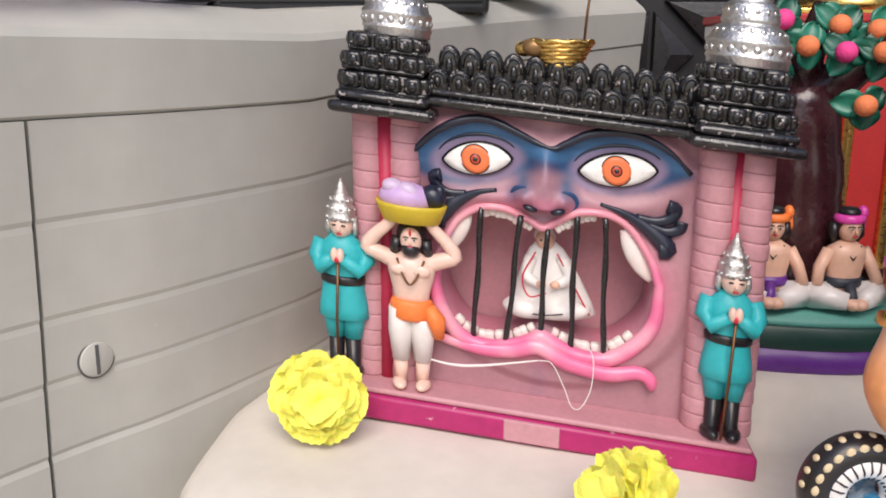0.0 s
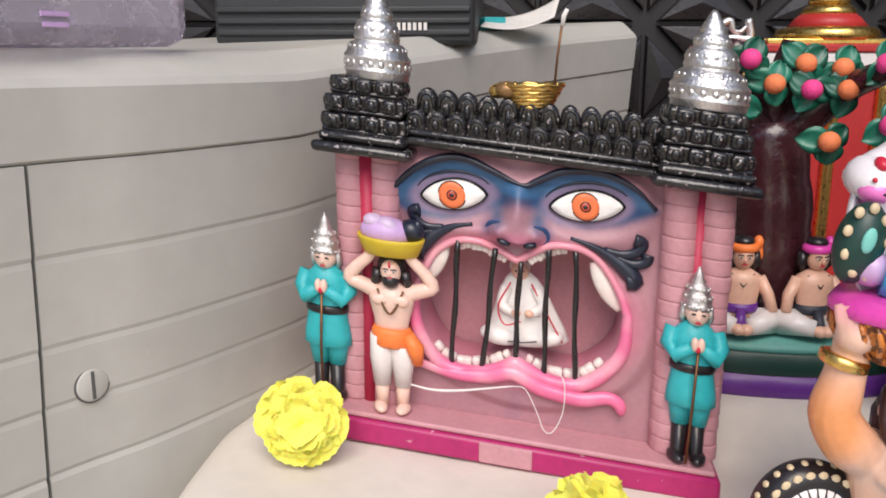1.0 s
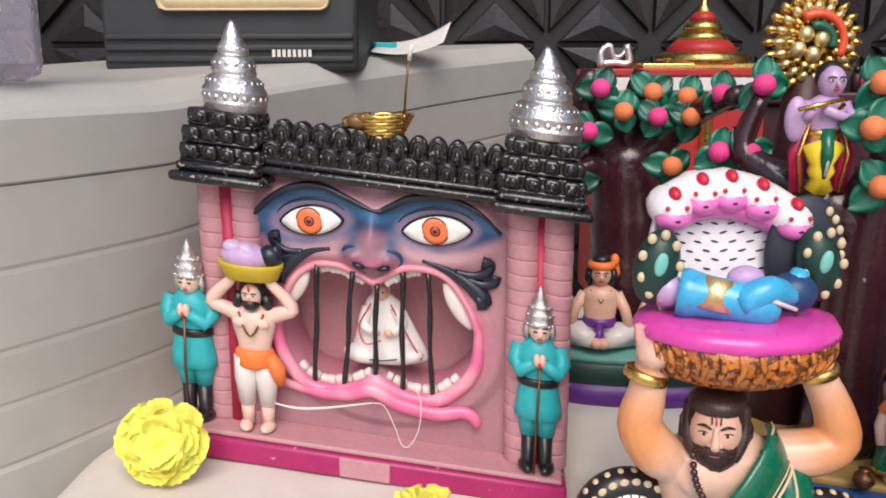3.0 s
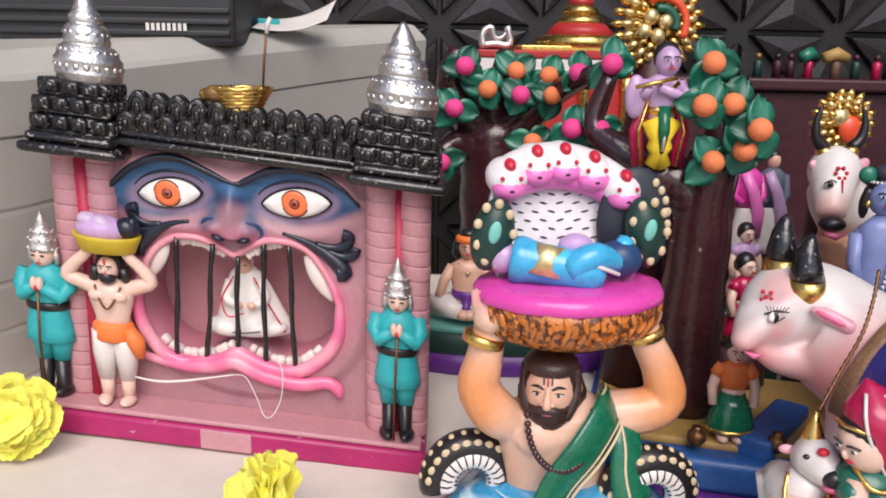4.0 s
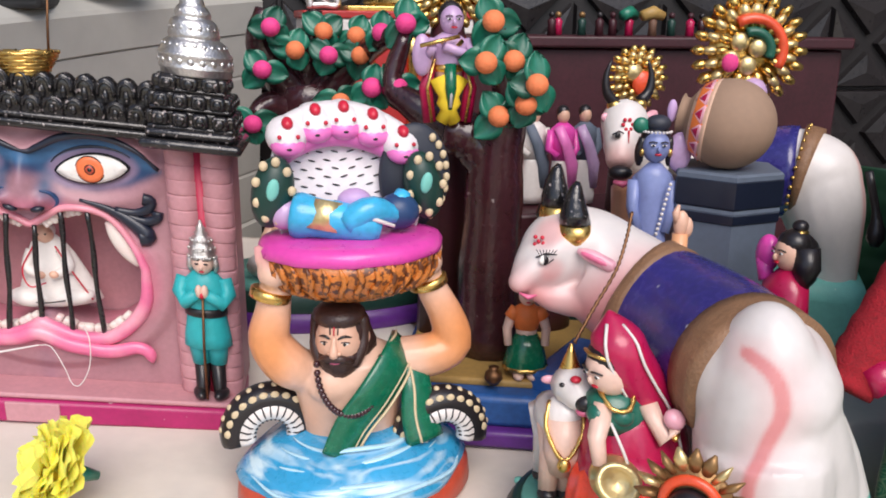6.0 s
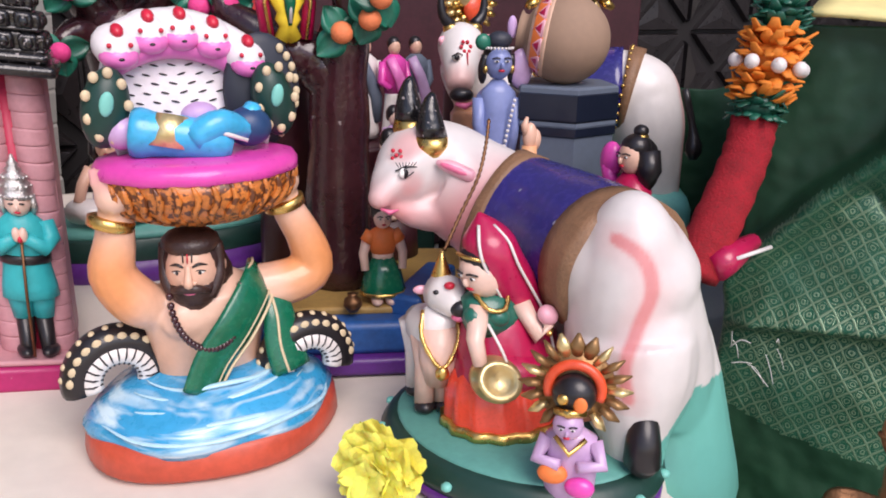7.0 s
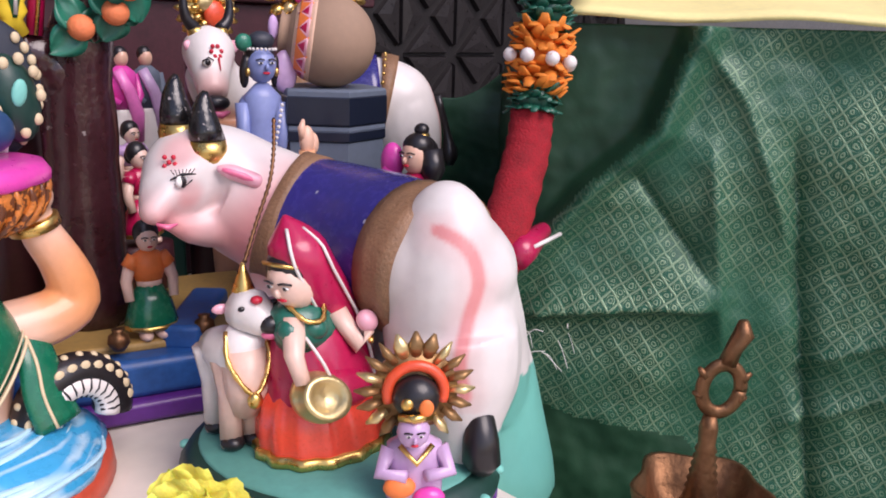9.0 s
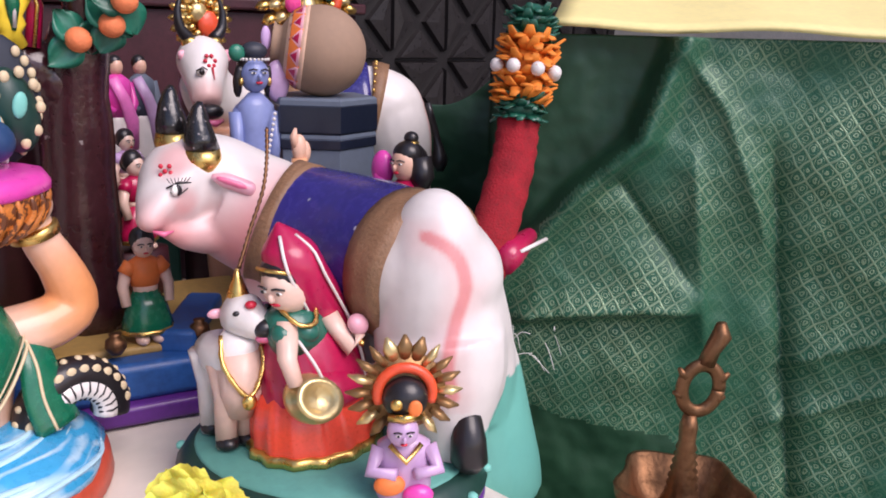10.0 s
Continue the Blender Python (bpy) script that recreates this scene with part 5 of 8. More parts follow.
    for i in range(1, 12):
        for j in range(1, 10):
            q = -1.1 + 2.2 * (j + 0.5 * (i % 2)) / 10
            t = i / 12
            z = 0.212 + 0.072 * t
            w = 0.036 + 0.022 * math.sin(math.pi * min(1, 0.25 + t * 0.6))
            y = 0.004 + 0.020 * t + 0.014 * math.cos(q * 1.1)
            b.ell((w * math.sin(q), y - 0.0006, z), (0.0032, 0.0009, 0.0007), "hair", rot=(0, 16 if q < 0 else -16, -math.degrees(q) * 0.5), seg=6, rings=4)
    arc = [Vector((0.047 * q, 0.036 - 0.010 * q * q, 0.288 - 0.016 * q * q - 0.004 * q)) for q in [-1 + 2 * i / 20 for i in range(21)]]
    b.tube(arc, [0.0135 + 0.002 * math.sin(math.pi * i / 20) for i in range(21)], "hood_white", seg=14)
    b.tube([p + Vector((0, -0.006, -0.009)) for p in arc], [0.0085 + 0.001 * math.sin(math.pi * i / 20) for i in range(21)], "hood_pink", seg=12)
    for k in range(5):
        q = (k - 2) / 2
        c = Vector((0.042 * q, 0.033 - 0.010 * q * q, 0.290 - 0.014 * q * q - 0.004 * q))
        b.ell(c, (0.0150, 0.019, 0.0130), "hood_white", rot=(24, 0, 0))
        b.ell(c + Vector((0, -0.0090, -0.0060)), (0.0124, 0.0105, 0.0082), "hood_pink", rot=(20, 0, 0))
        b.ell(c + Vector((0, -0.010, 0.0100)), (0.0042, 0.006, 0.0038), "red_spot", rot=(30, 0, 0), seg=10, rings=7)
        for s in (-1, 1):
            b.ell(c + Vector((s * 0.0065, -0.0165, 0.001)), 0.0017, "red_spot", seg=7, rings=5)
        b.ell(c + Vector((0, -0.0185, -0.0075)), (0.0022, 0.0012, 0.0012), "hair", seg=7, rings=5)
    # dark spotted side coils behind the child
    for s in (-1, 1):
        c = Vector((s * 0.055, 0.004, 0.243))
        b.ell(c, (0.0150, 0.013, 0.026), "dark_green", rot=(0, s * -12, 0))
        b.ell(c + Vector((-0.001, -0.0125, 0.004)), (0.0045, 0.002, 0.008), "mint", rot=(0, 12, 0), seg=10, rings=7)
        for k in range(9):
            a = math.tau * k / 9
            b.ell(c + Vector((0.0125 * math.cos(a), -0.0085 - 0.001 * math.cos(a), 0.021 * math.sin(a) + 0.002)), (0.0032, 0.002, 0.0036), "cream_panel", seg=8, rings=6)
    b.ell((0.052, 0.018, 0.248), (0.028, 0.008, 0.040), "stone_dark")
    for k in range(9):
        a = math.radians(-62 + 15 * k)
        b.ell((0.052 + 0.0235 * math.cos(a), 0.0125, 0.248 + 0.034 * math.sin(a)), (0.0028, 0.0016, 0.0034), "cream_panel", seg=8, rings=6)
    b.bm.verts.ensure_lookup_table()
    b.turn(above, Matrix.Translation((0.002, 0, -0.0045)))
    # serpent loops in the water
    for s, c0 in ((-1, Vector((-0.062, 0.018, 0.045))), (1, Vector((0.066, -0.012, 0.040)))):
        pts, rad = [], []
        for i in range(30):
            a = math.radians(200 - 215 * i / 29) if s > 0 else math.radians(-20 + 215 * i / 29)
            pts.append(c0 + Vector((0.026 * math.cos(a), -0.004 - 0.01 * math.sin(a) * 0, 0.026 * math.sin(a) + 0.006)))
            rad.append(0.0125)
        b.tube(pts, rad, "hair", seg=12)
        for i in range(2, 28, 2):
            p = pts[i]
            d = (p - c0 - Vector((0, -0.004, 0.006))).normalized()
            b.ell(p + d * 0.006 + Vector((0, -0.0102, 0)), (0.0036, 0.0012, 0.0036), "cream_panel", seg=8, rings=6)
            b.ell(p + d * 0.0108 + Vector((0, -0.002, 0)), (0.0026, 0.0032, 0.0026), "cream_panel", seg=8, rings=6)
        belly = [p + (c0 + Vector((0, -0.004, 0.006)) - p).normalized() * 0.0070 + Vector((0, -0.0065, 0)) for p in pts]
        b.tube(belly, 0.0078, "white_paint", seg=10)
        for i in range(1, 29, 2):
            p = belly[i]
            d = (p - c0 - Vector((0, -0.0105, 0.006))).normalized()
            b.tube([p + d * 0.008 + Vector((0, -0.0045, 0)), p + Vector((0, -0.0082, 0)), p - d * 0.007 + Vector((0, -0.004, 0))], 0.0007, "hair", seg=5)
    return b
thing("bearded_bearer", bearer(), (0.320, 0.478, 0.0), 6, "clay bearded man in water lifting a pink tray under serpents", "clay figure")

# ---- the large cow with its calf and milkmaid ----
VIEW = Vector((0.225, -0.025, 0.28))
HAUNCH = curve_pts([(0.5216, 0.284, 0.1773), (0.5285, 0.268, 0.1692), (0.5275, 0.2578, 0.1526), (0.5229, 0.2606, 0.1301), (0.519, 0.262, 0.105), (0.524, 0.262, 0.085)], 18)
HDIR = np.array([(h - VIEW).normalized() for h in curve_pts(HAUNCH, 60)])
def cow_paint(co):
    co = VIEW + (co - VIEW) / 1.06
    w, p = (0.73, 0.68, 0.655), (0.68, 0.19, 0.19)
    if co.x > 0.533 and co.z < 0.054 + 0.026 * smooth(0.536, 0.562, co.x) - 0.15 * (co.y - 0.27) + 0.002 * noise.noise(co * 90):
        return (0.14, 0.46, 0.39)
    k = 0.9 * smooth(0.034, 0.004, (co - Vector((0.438, 0.438, 0.160))).length) + 1.0 * smooth(0.056, 0.004, (co - Vector((0.487, 0.418, 0.146))).length) + 0.5 * smooth(0.045, 0.01, (co - Vector((0.512, 0.400, 0.185))).length)
    k += 0.6 * smooth(0.022, 0.006, (co - Vector((0.458, 0.445, 0.208))).length) + 0.5 * smooth(0.013, 0.004, (co - Vector((0.456, 0.433, 0.182))).length)
    d = (co - VIEW)
    r = d.length
    d.normalize()
    if co.y < 0.33:
        near = float(np.abs(HDIR - np.array(d)).max(axis=1).min()) * r if co.z > 0.08 else 1
        k += 0.85 * smooth(0.0042, 0.0010, near) + 0.28 * smooth(0.014, 0.003, near)
    return mix3(w, p, min(0.85, k * 0.85))

def cow():
    f = Fig()
    f.colour = cow_paint
    body = curve_pts([(0.554, 0.266, 0.128), (0.550, 0.278, 0.138), (0.546, 0.303, 0.146), (0.546, 0.345, 0.148), (0.543, 0.387, 0.150), (0.532, 0.425, 0.154), (0.512, 0.449, 0.167), (0.490, 0.462, 0.183), (0.472, 0.462, 0.187), (0.454, 0.453, 0.180), (0.441, 0.446, 0.174), (0.434, 0.442, 0.171)], 56)
    R = [(0, 0.012), (0.09, 0.033), (0.18, 0.044), (0.28, 0.046), (0.36, 0.045), (0.45, 0.044), (0.54, 0.042), (0.63, 0.038), (0.72, 0.033), (0.81, 0.0225), (0.91, 0.0132), (1.0, 0.0080)]
    rad = [float(np.interp(i / 55, [a for a, _ in R], [b for _, b in R])) for i in range(56)]
    f.tube(body, rad, "cow_white", seg=28)
    # haunch, hind leg, fore leg and the filled belly
    f.ell((0.539, 0.294, 0.124), (0.036, 0.038, 0.078), "cow_white", seg=24, rings=16)
    f.tube(curve_pts([(0.537, 0.282, 0.115), (0.536, 0.276, 0.085), (0.536, 0.272, 0.058), (0.536, 0.268, 0.032)], 14), [0.037, 0.037, 0.0365, 0.0355, 0.034, 0.0315, 0.029, 0.0265, 0.024, 0.022, 0.0205, 0.019, 0.018, 0.017], "cow_white", seg=16)
    f.ell((0.541, 0.281, 0.096), (0.0375, 0.0345, 0.056), "cow_white", seg=24, rings=16)
    f.tube(curve_pts([(0.517, 0.425, 0.13), (0.512, 0.425, 0.08), (0.512, 0.425, 0.03)], 10), [0.026, 0.024, 0.022, 0.02, 0.018, 0.017, 0.016, 0.016, 0.016, 0.016], "cow_white", seg=14)
    f.lathe([(0.046, -0.02), (0.045, 0.0), (0.041, 0.03), (0.036, 0.07), (0.030, 0.10), (0.022, 0.125)], "cow_white", (0.599, 0.308, 0), sy=1.05, rot=(0, -9, 0))
    f.lathe([(0.042, -0.02), (0.042, 0.03), (0.038, 0.08), (0.032, 0.13)], "cow_white", (0.560, 0.372, 0), sy=1.3)
    f.tube([(0.548, 0.290, 0.140), (0.560, 0.294, 0.112), (0.572, 0.300, 0.085), (0.580, 0.306, 0.055)], [0.033, 0.035, 0.0365, 0.038], "cow_white", seg=20)
    # flat brow from horns to nose, muzzle and jaw
    f.tube([(0.478, 0.452, 0.197), (0.462, 0.446, 0.192), (0.446, 0.442, 0.181), (0.434, 0.440, 0.172)], [0.016, 0.0135, 0.0105, 0.0085], "cow_white", seg=16)
    f.ell((0.4350, 0.4405, 0.1715), (0.0090, 0.0100, 0.0080), "cow_white", seg=16, rings=12)
    f.tube([(0.442, 0.440, 0.1655), (0.458, 0.442, 0.158), (0.476, 0.446, 0.157)], [0.005, 0.0095, 0.016], "cow_white", seg=14)
    f.fuse("cow_white", 0.0020, 16)
    f.tube([(0.529, 0.256, 0.078), (0.528, 0.254, 0.074), (0.526, 0.250, 0.062), (0.525, 0.248, 0.050), (0.525, 0.249, 0.046)], [0.005, 0.0088, 0.0104, 0.0112, 0.008], "hair", seg=14)
    f.ell((0.512, 0.410, 0.036), (0.013, 0.010, 0.010), "hair")
    # blanket and its trims
    seg = [(p, r) for p, r in zip(body, rad)]
    lo, hi = 12, 26
    f.tube([p for p, _ in seg[lo:hi]], [r + 0.003 for _, r in seg[lo:hi]], "navy", seg=28)
    for a, b in ((lo - 2, lo + 1), (hi - 2, hi + 1)):
        f.tube([p for p, _ in seg[a:b + 1]], [r + 0.0042 for _, r in seg[a:b + 1]], "trim_gold", seg=28)
    # ear, horns, eye, forehead marks, mouth
    f.tube(curve_pts([(0.4735, 0.431, 0.1965), (0.4830, 0.4255, 0.1930), (0.4925, 0.4195, 0.1885), (0.4965, 0.417, 0.1865)], 12), [0.0014, 0.003, 0.0042, 0.0048, 0.005, 0.005, 0.005, 0.005, 0.005, 0.0045, 0.004, 0.002], "lip_light", seg=10)
    f.tube(curve_pts([(0.4750, 0.4275, 0.1960), (0.4835, 0.4220, 0.1925), (0.4920, 0.4160, 0.1885)], 10), [0.001, 0.002, 0.0025, 0.0028, 0.0028, 0.0028, 0.0028, 0.0025, 0.002, 0.001], "lip_pink", seg=8)
    for x, y, z in ((0.4765, 0.446, 0.0035), (0.4700, 0.470, 0.0125)):
        f.lathe([(0.0120, -0.004), (0.0126, 0.0), (0.0130, 0.003), (0.0112, 0.009)], "gold", (x, y, 0.200 + z), rot=(4, -4, 0))
        f.tube([(x, y, 0.207 + z), (x - 0.001, y + 0.001, 0.216 + z), (x - 0.001, y + 0.002, 0.227 + z), (x, y + 0.002, 0.235 + z), (x + 0.001, y + 0.002, 0.239 + z)], [0.0116, 0.0104, 0.0074, 0.0044, 0.0016], "black_worn", seg=14)
    e = Vector((0.4505, 0.4330, 0.1905))
    f.ell(e, (0.0062, 0.0028, 0.0040), "eye_white", rot=(0, -8, 35), seg=12, rings=8)
    f.ell(e + Vector((-0.0008, -0.0022, -0.0002)), (0.0030, 0.0018, 0.0034), "hair", seg=10, rings=7)
    f.tube([e + Vector((-0.0056, 0.003, 0.0008)), e + Vector((0, -0.0022, 0.0044)), e + Vector((0.0076, -0.0040, 0.0040))], [0.0005, 0.001, 0.0004], "hair", seg=6)
    f.tube([e + Vector((-0.0052, 0.003, -0.0012)), e + Vector((0, -0.0022, -0.0036)), e + Vector((0.0056, -0.0030, 0.0005))], 0.0005, "hair", seg=6)
    for k in range(7):
        q = -0.0045 + 0.0016 * k
        f.tube([e + Vector((q, -0.0012 - 0.2 * q, 0.0040)), e + Vector((q * 1.5, -0.0016 - 0.3 * q, 0.0074))], 0.0003, "hair", seg=4)
    for dx, dz in ((0, 0), (0.003, 0.004), (-0.003, 0.004), (0.0042, -0.0015), (-0.003, -0.003), (-0.005, -0.008)):
        f.ell((0.4490 + dx * 0.7, 0.4445 - dx * 0.5 - dz * 0.1, 0.2005 + dz * 0.8), 0.0016, "red_spot", seg=7, rings=5)
    f.tube([(0.4330, 0.4335, 0.1660), (0.4385, 0.4300, 0.1638), (0.4450, 0.4300, 0.1650)], [0.0008, 0.0020, 0.0006], "lip_pink", seg=7)
    eye = Vector((0.225, -0.025, 0.28))
    transform(f.bm, Matrix.Translation(eye) @ Matrix.Scale(1.06, 4) @ Matrix.Translation(-eye))
    # brass chain hanging from the neck
    f.tube(curve_pts([(0.522, 0.441, 0.224), (0.514, 0.430, 0.206), (0.503, 0.419, 0.187), (0.482, 0.403, 0.166), (0.464, 0.389, 0.147)], 44), [0.0016 if i % 2 else 0.0009 for i in range(44)], "brass", seg=7)
    return f
thing("cow_figure", cow(), label="large white clay cow with a navy blanket and brown trim", category="clay cow")

def stand():
    f = Fig()
    f.lathe([(0.088, 0.0), (0.092, 0.003), (0.092, 0.010)], "purple", sx=0.88, sy=1.12, seg=40)
    f.lathe([(0.091, 0.009), (0.093, 0.016), (0.087, 0.026), (0.082, 0.029)], "dark_green", sx=0.88, sy=1.12, seg=40)
    f.lathe([(0.083, 0.027), (0.080, 0.031), (0.0, 0.033)], "teal_dull", sx=0.88, sy=1.12, seg=40)
    for k in range(14):
        a = math.tau * k / 14
        f.ell((0.0815 * math.cos(a), 1.02 * 0.101 * math.sin(a), 0.018), (0.004, 0.004, 0.003), "mint", seg=7, rings=5)
    return f
thing("figure_stand", stand(), (0.505, 0.352, 0.0), 28, "oval clay stand, dull teal with a dark spotted rim", "stand")

def calf():
    f = Fig()
    for dx, dy in ((-0.007, 0.0), (0.005, 0.0)):
        f.tube([(dx, dy, 0.0), (dx, dy, 0.03), (dx, dy + 0.004, 0.048)], [0.0062, 0.0062, 0.0085], "skin_pale")
        f.ell((dx, dy - 0.002, 0.003), (0.0066, 0.0072, 0.0045), "hair")
    for dx, dy in ((-0.009, 0.022), (0.000, 0.027)):
        f.tube([(dx, dy, 0.0), (dx, dy, 0.03), (dx, dy, 0.05)], [0.006, 0.007, 0.011], "white_paint")
        f.ell((dx, dy - 0.001, 0.003), (0.0066, 0.007, 0.0045), "hair")
    f.tube([(-0.006, 0.028, 0.048), (-0.004, 0.014, 0.050), (0.0, 0.0, 0.052), (0.003, -0.004, 0.066)], [0.010, 0.0135, 0.014, 0.010], "white_paint", seg=14)
    f.tube([(0.0, -0.003, 0.056), (0.001, -0.006, 0.035), (0.0, -0.003, 0.02)], [0.012, 0.0125, 0.008], "skin_pale", seg=12)
    f.tube([(0.002, 0.003, 0.076), (0.005, -0.004, 0.076), (0.009, -0.011, 0.072), (0.011, -0.015, 0.070)], [0.0115, 0.0120, 0.0090, 0.0065], "white_paint", seg=16)
    f.ell((0.0112, -0.0165, 0.0715), (0.0068, 0.0055, 0.0055), "hair")
    f.ell((0.0105, -0.0165, 0.0665), (0.0050, 0.0045, 0.0028), "lip_pink")
    for dx, dy in ((-0.0062, -0.0095), (0.0125, -0.0050)):
        f.ell((0.004 + dx, -0.001 + dy, 0.080), (0.0022, 0.0018, 0.0016), "hair", seg=8, rings=6)
    f.ell((0.0050, -0.0125, 0.0845), (0.0034, 0.0030, 0.0022), "red_spot", seg=8, rings=6)
    for k in (-1, 1):
        f.ell((0.004 + k * 0.0130, 0.003, 0.077), (0.0050, 0.0022, 0.0028), "lip_light", seg=10, rings=6)
    f.lathe([(0.0062, 0.082), (0.0068, 0.084), (0.0052, 0.089), (0.0025, 0.096), (0.001, 0.101)], "gold", (0.003, 0.002, 0))
    f.tube(curve_pts([(-0.0085, -0.002, 0.066), (-0.0105, -0.012, 0.052), (0.000, -0.0200, 0.036), (0.0105, -0.014, 0.050), (0.0115, -0.004, 0.064)], 22), [0.0017 if i % 2 else 0.0012 for i in range(22)], "gold", seg=6)
    f.ell((0.000, -0.0205, 0.033), (0.0042, 0.003, 0.0045), "gold")
    return f
thing("calf_figure", calf(), (0.457, 0.385, 0.0325), -14, "small white clay calf with a gold bell chain", "clay calf", scale=1.14)

def milkmaid():
    f = Fig()
    f.face_mat = "skin_pale"
    f.lathe([(0.033, 0.0), (0.0365, 0.002), (0.0365, 0.008), (0.0355, 0.018), (0.032, 0.030), (0.026, 0.040)], "skirt_bright", sy=0.85, seg=60, wave=0.03, waves=15)
    f.lathe([(0.0350, -0.001), (0.0395, 0.000), (0.0392, 0.0045), (0.0365, 0.006)], "gold", sy=0.86, seg=60, wave=0.03, waves=15)
    # sari wrap over hips and knee
    f.lathe([(0.0300, 0.028), (0.0320, 0.034), (0.0285, 0.050), (0.0225, 0.068), (0.0175, 0.078)], "crimson", (0.003, 0, 0), sy=0.85, seg=30)
    f.ell((0.000, -0.014, 0.040), (0.024, 0.018, 0.014), "crimson", rot=(0, 12, 0))
    f.lathe([(0.0165, 0.064), (0.0190, 0.074), (0.0165, 0.086), (0.007, 0.091)], "blouse_green", (-0.004, -0.004, 0), sy=0.8, seg=20)
    for k in (-1, 1):
        f.ell((-0.012 + k * 0.006, -0.013 - k * 0.002, 0.077), (0.0070, 0.0065, 0.0068), "blouse_green")
    f.tube([(-0.004, -0.004, 0.086), (-0.005, -0.005, 0.096)], 0.0052, "skin_pale")
    f.bm.verts.ensure_lookup_table()
    start = len(f.bm.verts)
    f.ell((-0.006, -0.006, 0.1015), (0.0105, 0.0115, 0.0140), "skin_pale")
    face_marks(f, (-0.006, -0.006, 0.1025), 0.0116)
    f.ell((-0.006, -0.0020, 0.1085), (0.0116, 0.0126, 0.0112), "hair")
    f.tube([(-0.015, -0.010, 0.1125), (-0.006, -0.0140, 0.1145), (0.003, -0.010, 0.1125)], 0.0012, "gold", seg=6)
    f.turn(start, Matrix.Translation((-0.007, -0.006, 0.1)) @ Matrix.Rotation(radians(-74), 4, 'Z') @ Matrix.Rotation(radians(8), 4, 'X') @ Matrix.Scale(1.12, 4) @ Matrix.Translation((0.006, 0.006, -0.1)))
    # veil over the head with a point, falling behind the arm
    veil = curve_pts([(-0.001, -0.004, 0.139), (0.001, -0.005, 0.127), (0.002, -0.006, 0.113), (0.008, -0.004, 0.097), (0.018, 0.001, 0.075), (0.022, 0.001, 0.050), (0.020, 0.0, 0.032)], 24)
    rv = [float(np.interp(i / 23, [0, 0.1, 0.2, 0.3, 0.6, 1], [0.001, 0.0085, 0.0150, 0.0165, 0.0175, 0.0180])) for i in range(24)]
    f.tube(veil, rv, "crimson", seg=18, flat=0.92, side=(0, 1, 0))
    for sx, sy in ((-0.78, -0.66), (0.30, -0.95)):
        f.tube([Vector(p) + Vector((sx * r * 1.02, sy * r * 1.02, 0)) for i, (p, r) in enumerate(zip(veil, rv)) if i > 1], 0.0010, "white_paint", seg=6)
    f.tube([(-0.014, -0.010, 0.082), (-0.024, -0.018, 0.066), (-0.026, -0.024, 0.052)], [0.0062, 0.005, 0.004], "skin_pale")
    f.tube([(0.010, -0.014, 0.082), (0.014, -0.024, 0.062), (0.019, -0.026, 0.072)], [0.0064, 0.005, 0.004], "skin_pale")
    f.tube([(0.0165, -0.0300, 0.066), (0.0205, -0.0265, 0.067), (0.0185, -0.0215, 0.067)], 0.0016, "gold", seg=6)
    f.ell((0.0195, -0.0265, 0.077), (0.0062, 0.005, 0.0066), "lip_light")
    f.tube(curve_pts([(-0.015, -0.008, 0.091), (-0.013, -0.0185, 0.084), (-0.004, -0.0205, 0.083), (0.004, -0.014, 0.091)], 14), [0.0016 if i % 2 else 0.0011 for i in range(14)], "gold", seg=6)
    f.tube(curve_pts([(-0.014, -0.0165, 0.074), (-0.012, -0.0245, 0.060), (-0.010, -0.0275, 0.046)], 8), 0.0010, "white_paint", seg=6)
    # brass pot tipped on its side
    f.lathe([(0.0, -0.011), (0.011, -0.010), (0.0145, -0.004), (0.0140, 0.003), (0.0090, 0.007), (0.0112, 0.009), (0.0122, 0.012), (0.0090, 0.0125), (0.0075, 0.009), (0.0, 0.008)], "gold_pale", (-0.018, -0.025, 0.042), rot=(66, -14, -12))
    # the whole figure bends forward over the calf
    for v in f.bm.verts:
        k = max(0.0, v.co.z / 0.1) ** 1.3
        v.co.x -= 0.0098 * k
        v.co.y += 0.0085 * k
        v.co.z *= 0.89
    return f
thing("milkmaid_figure", milkmaid(), (0.4975, 0.358, 0.0325), 4, "clay milkmaid in crimson veil and orange skirt with brass pot", "clay figure", scale=1.17)

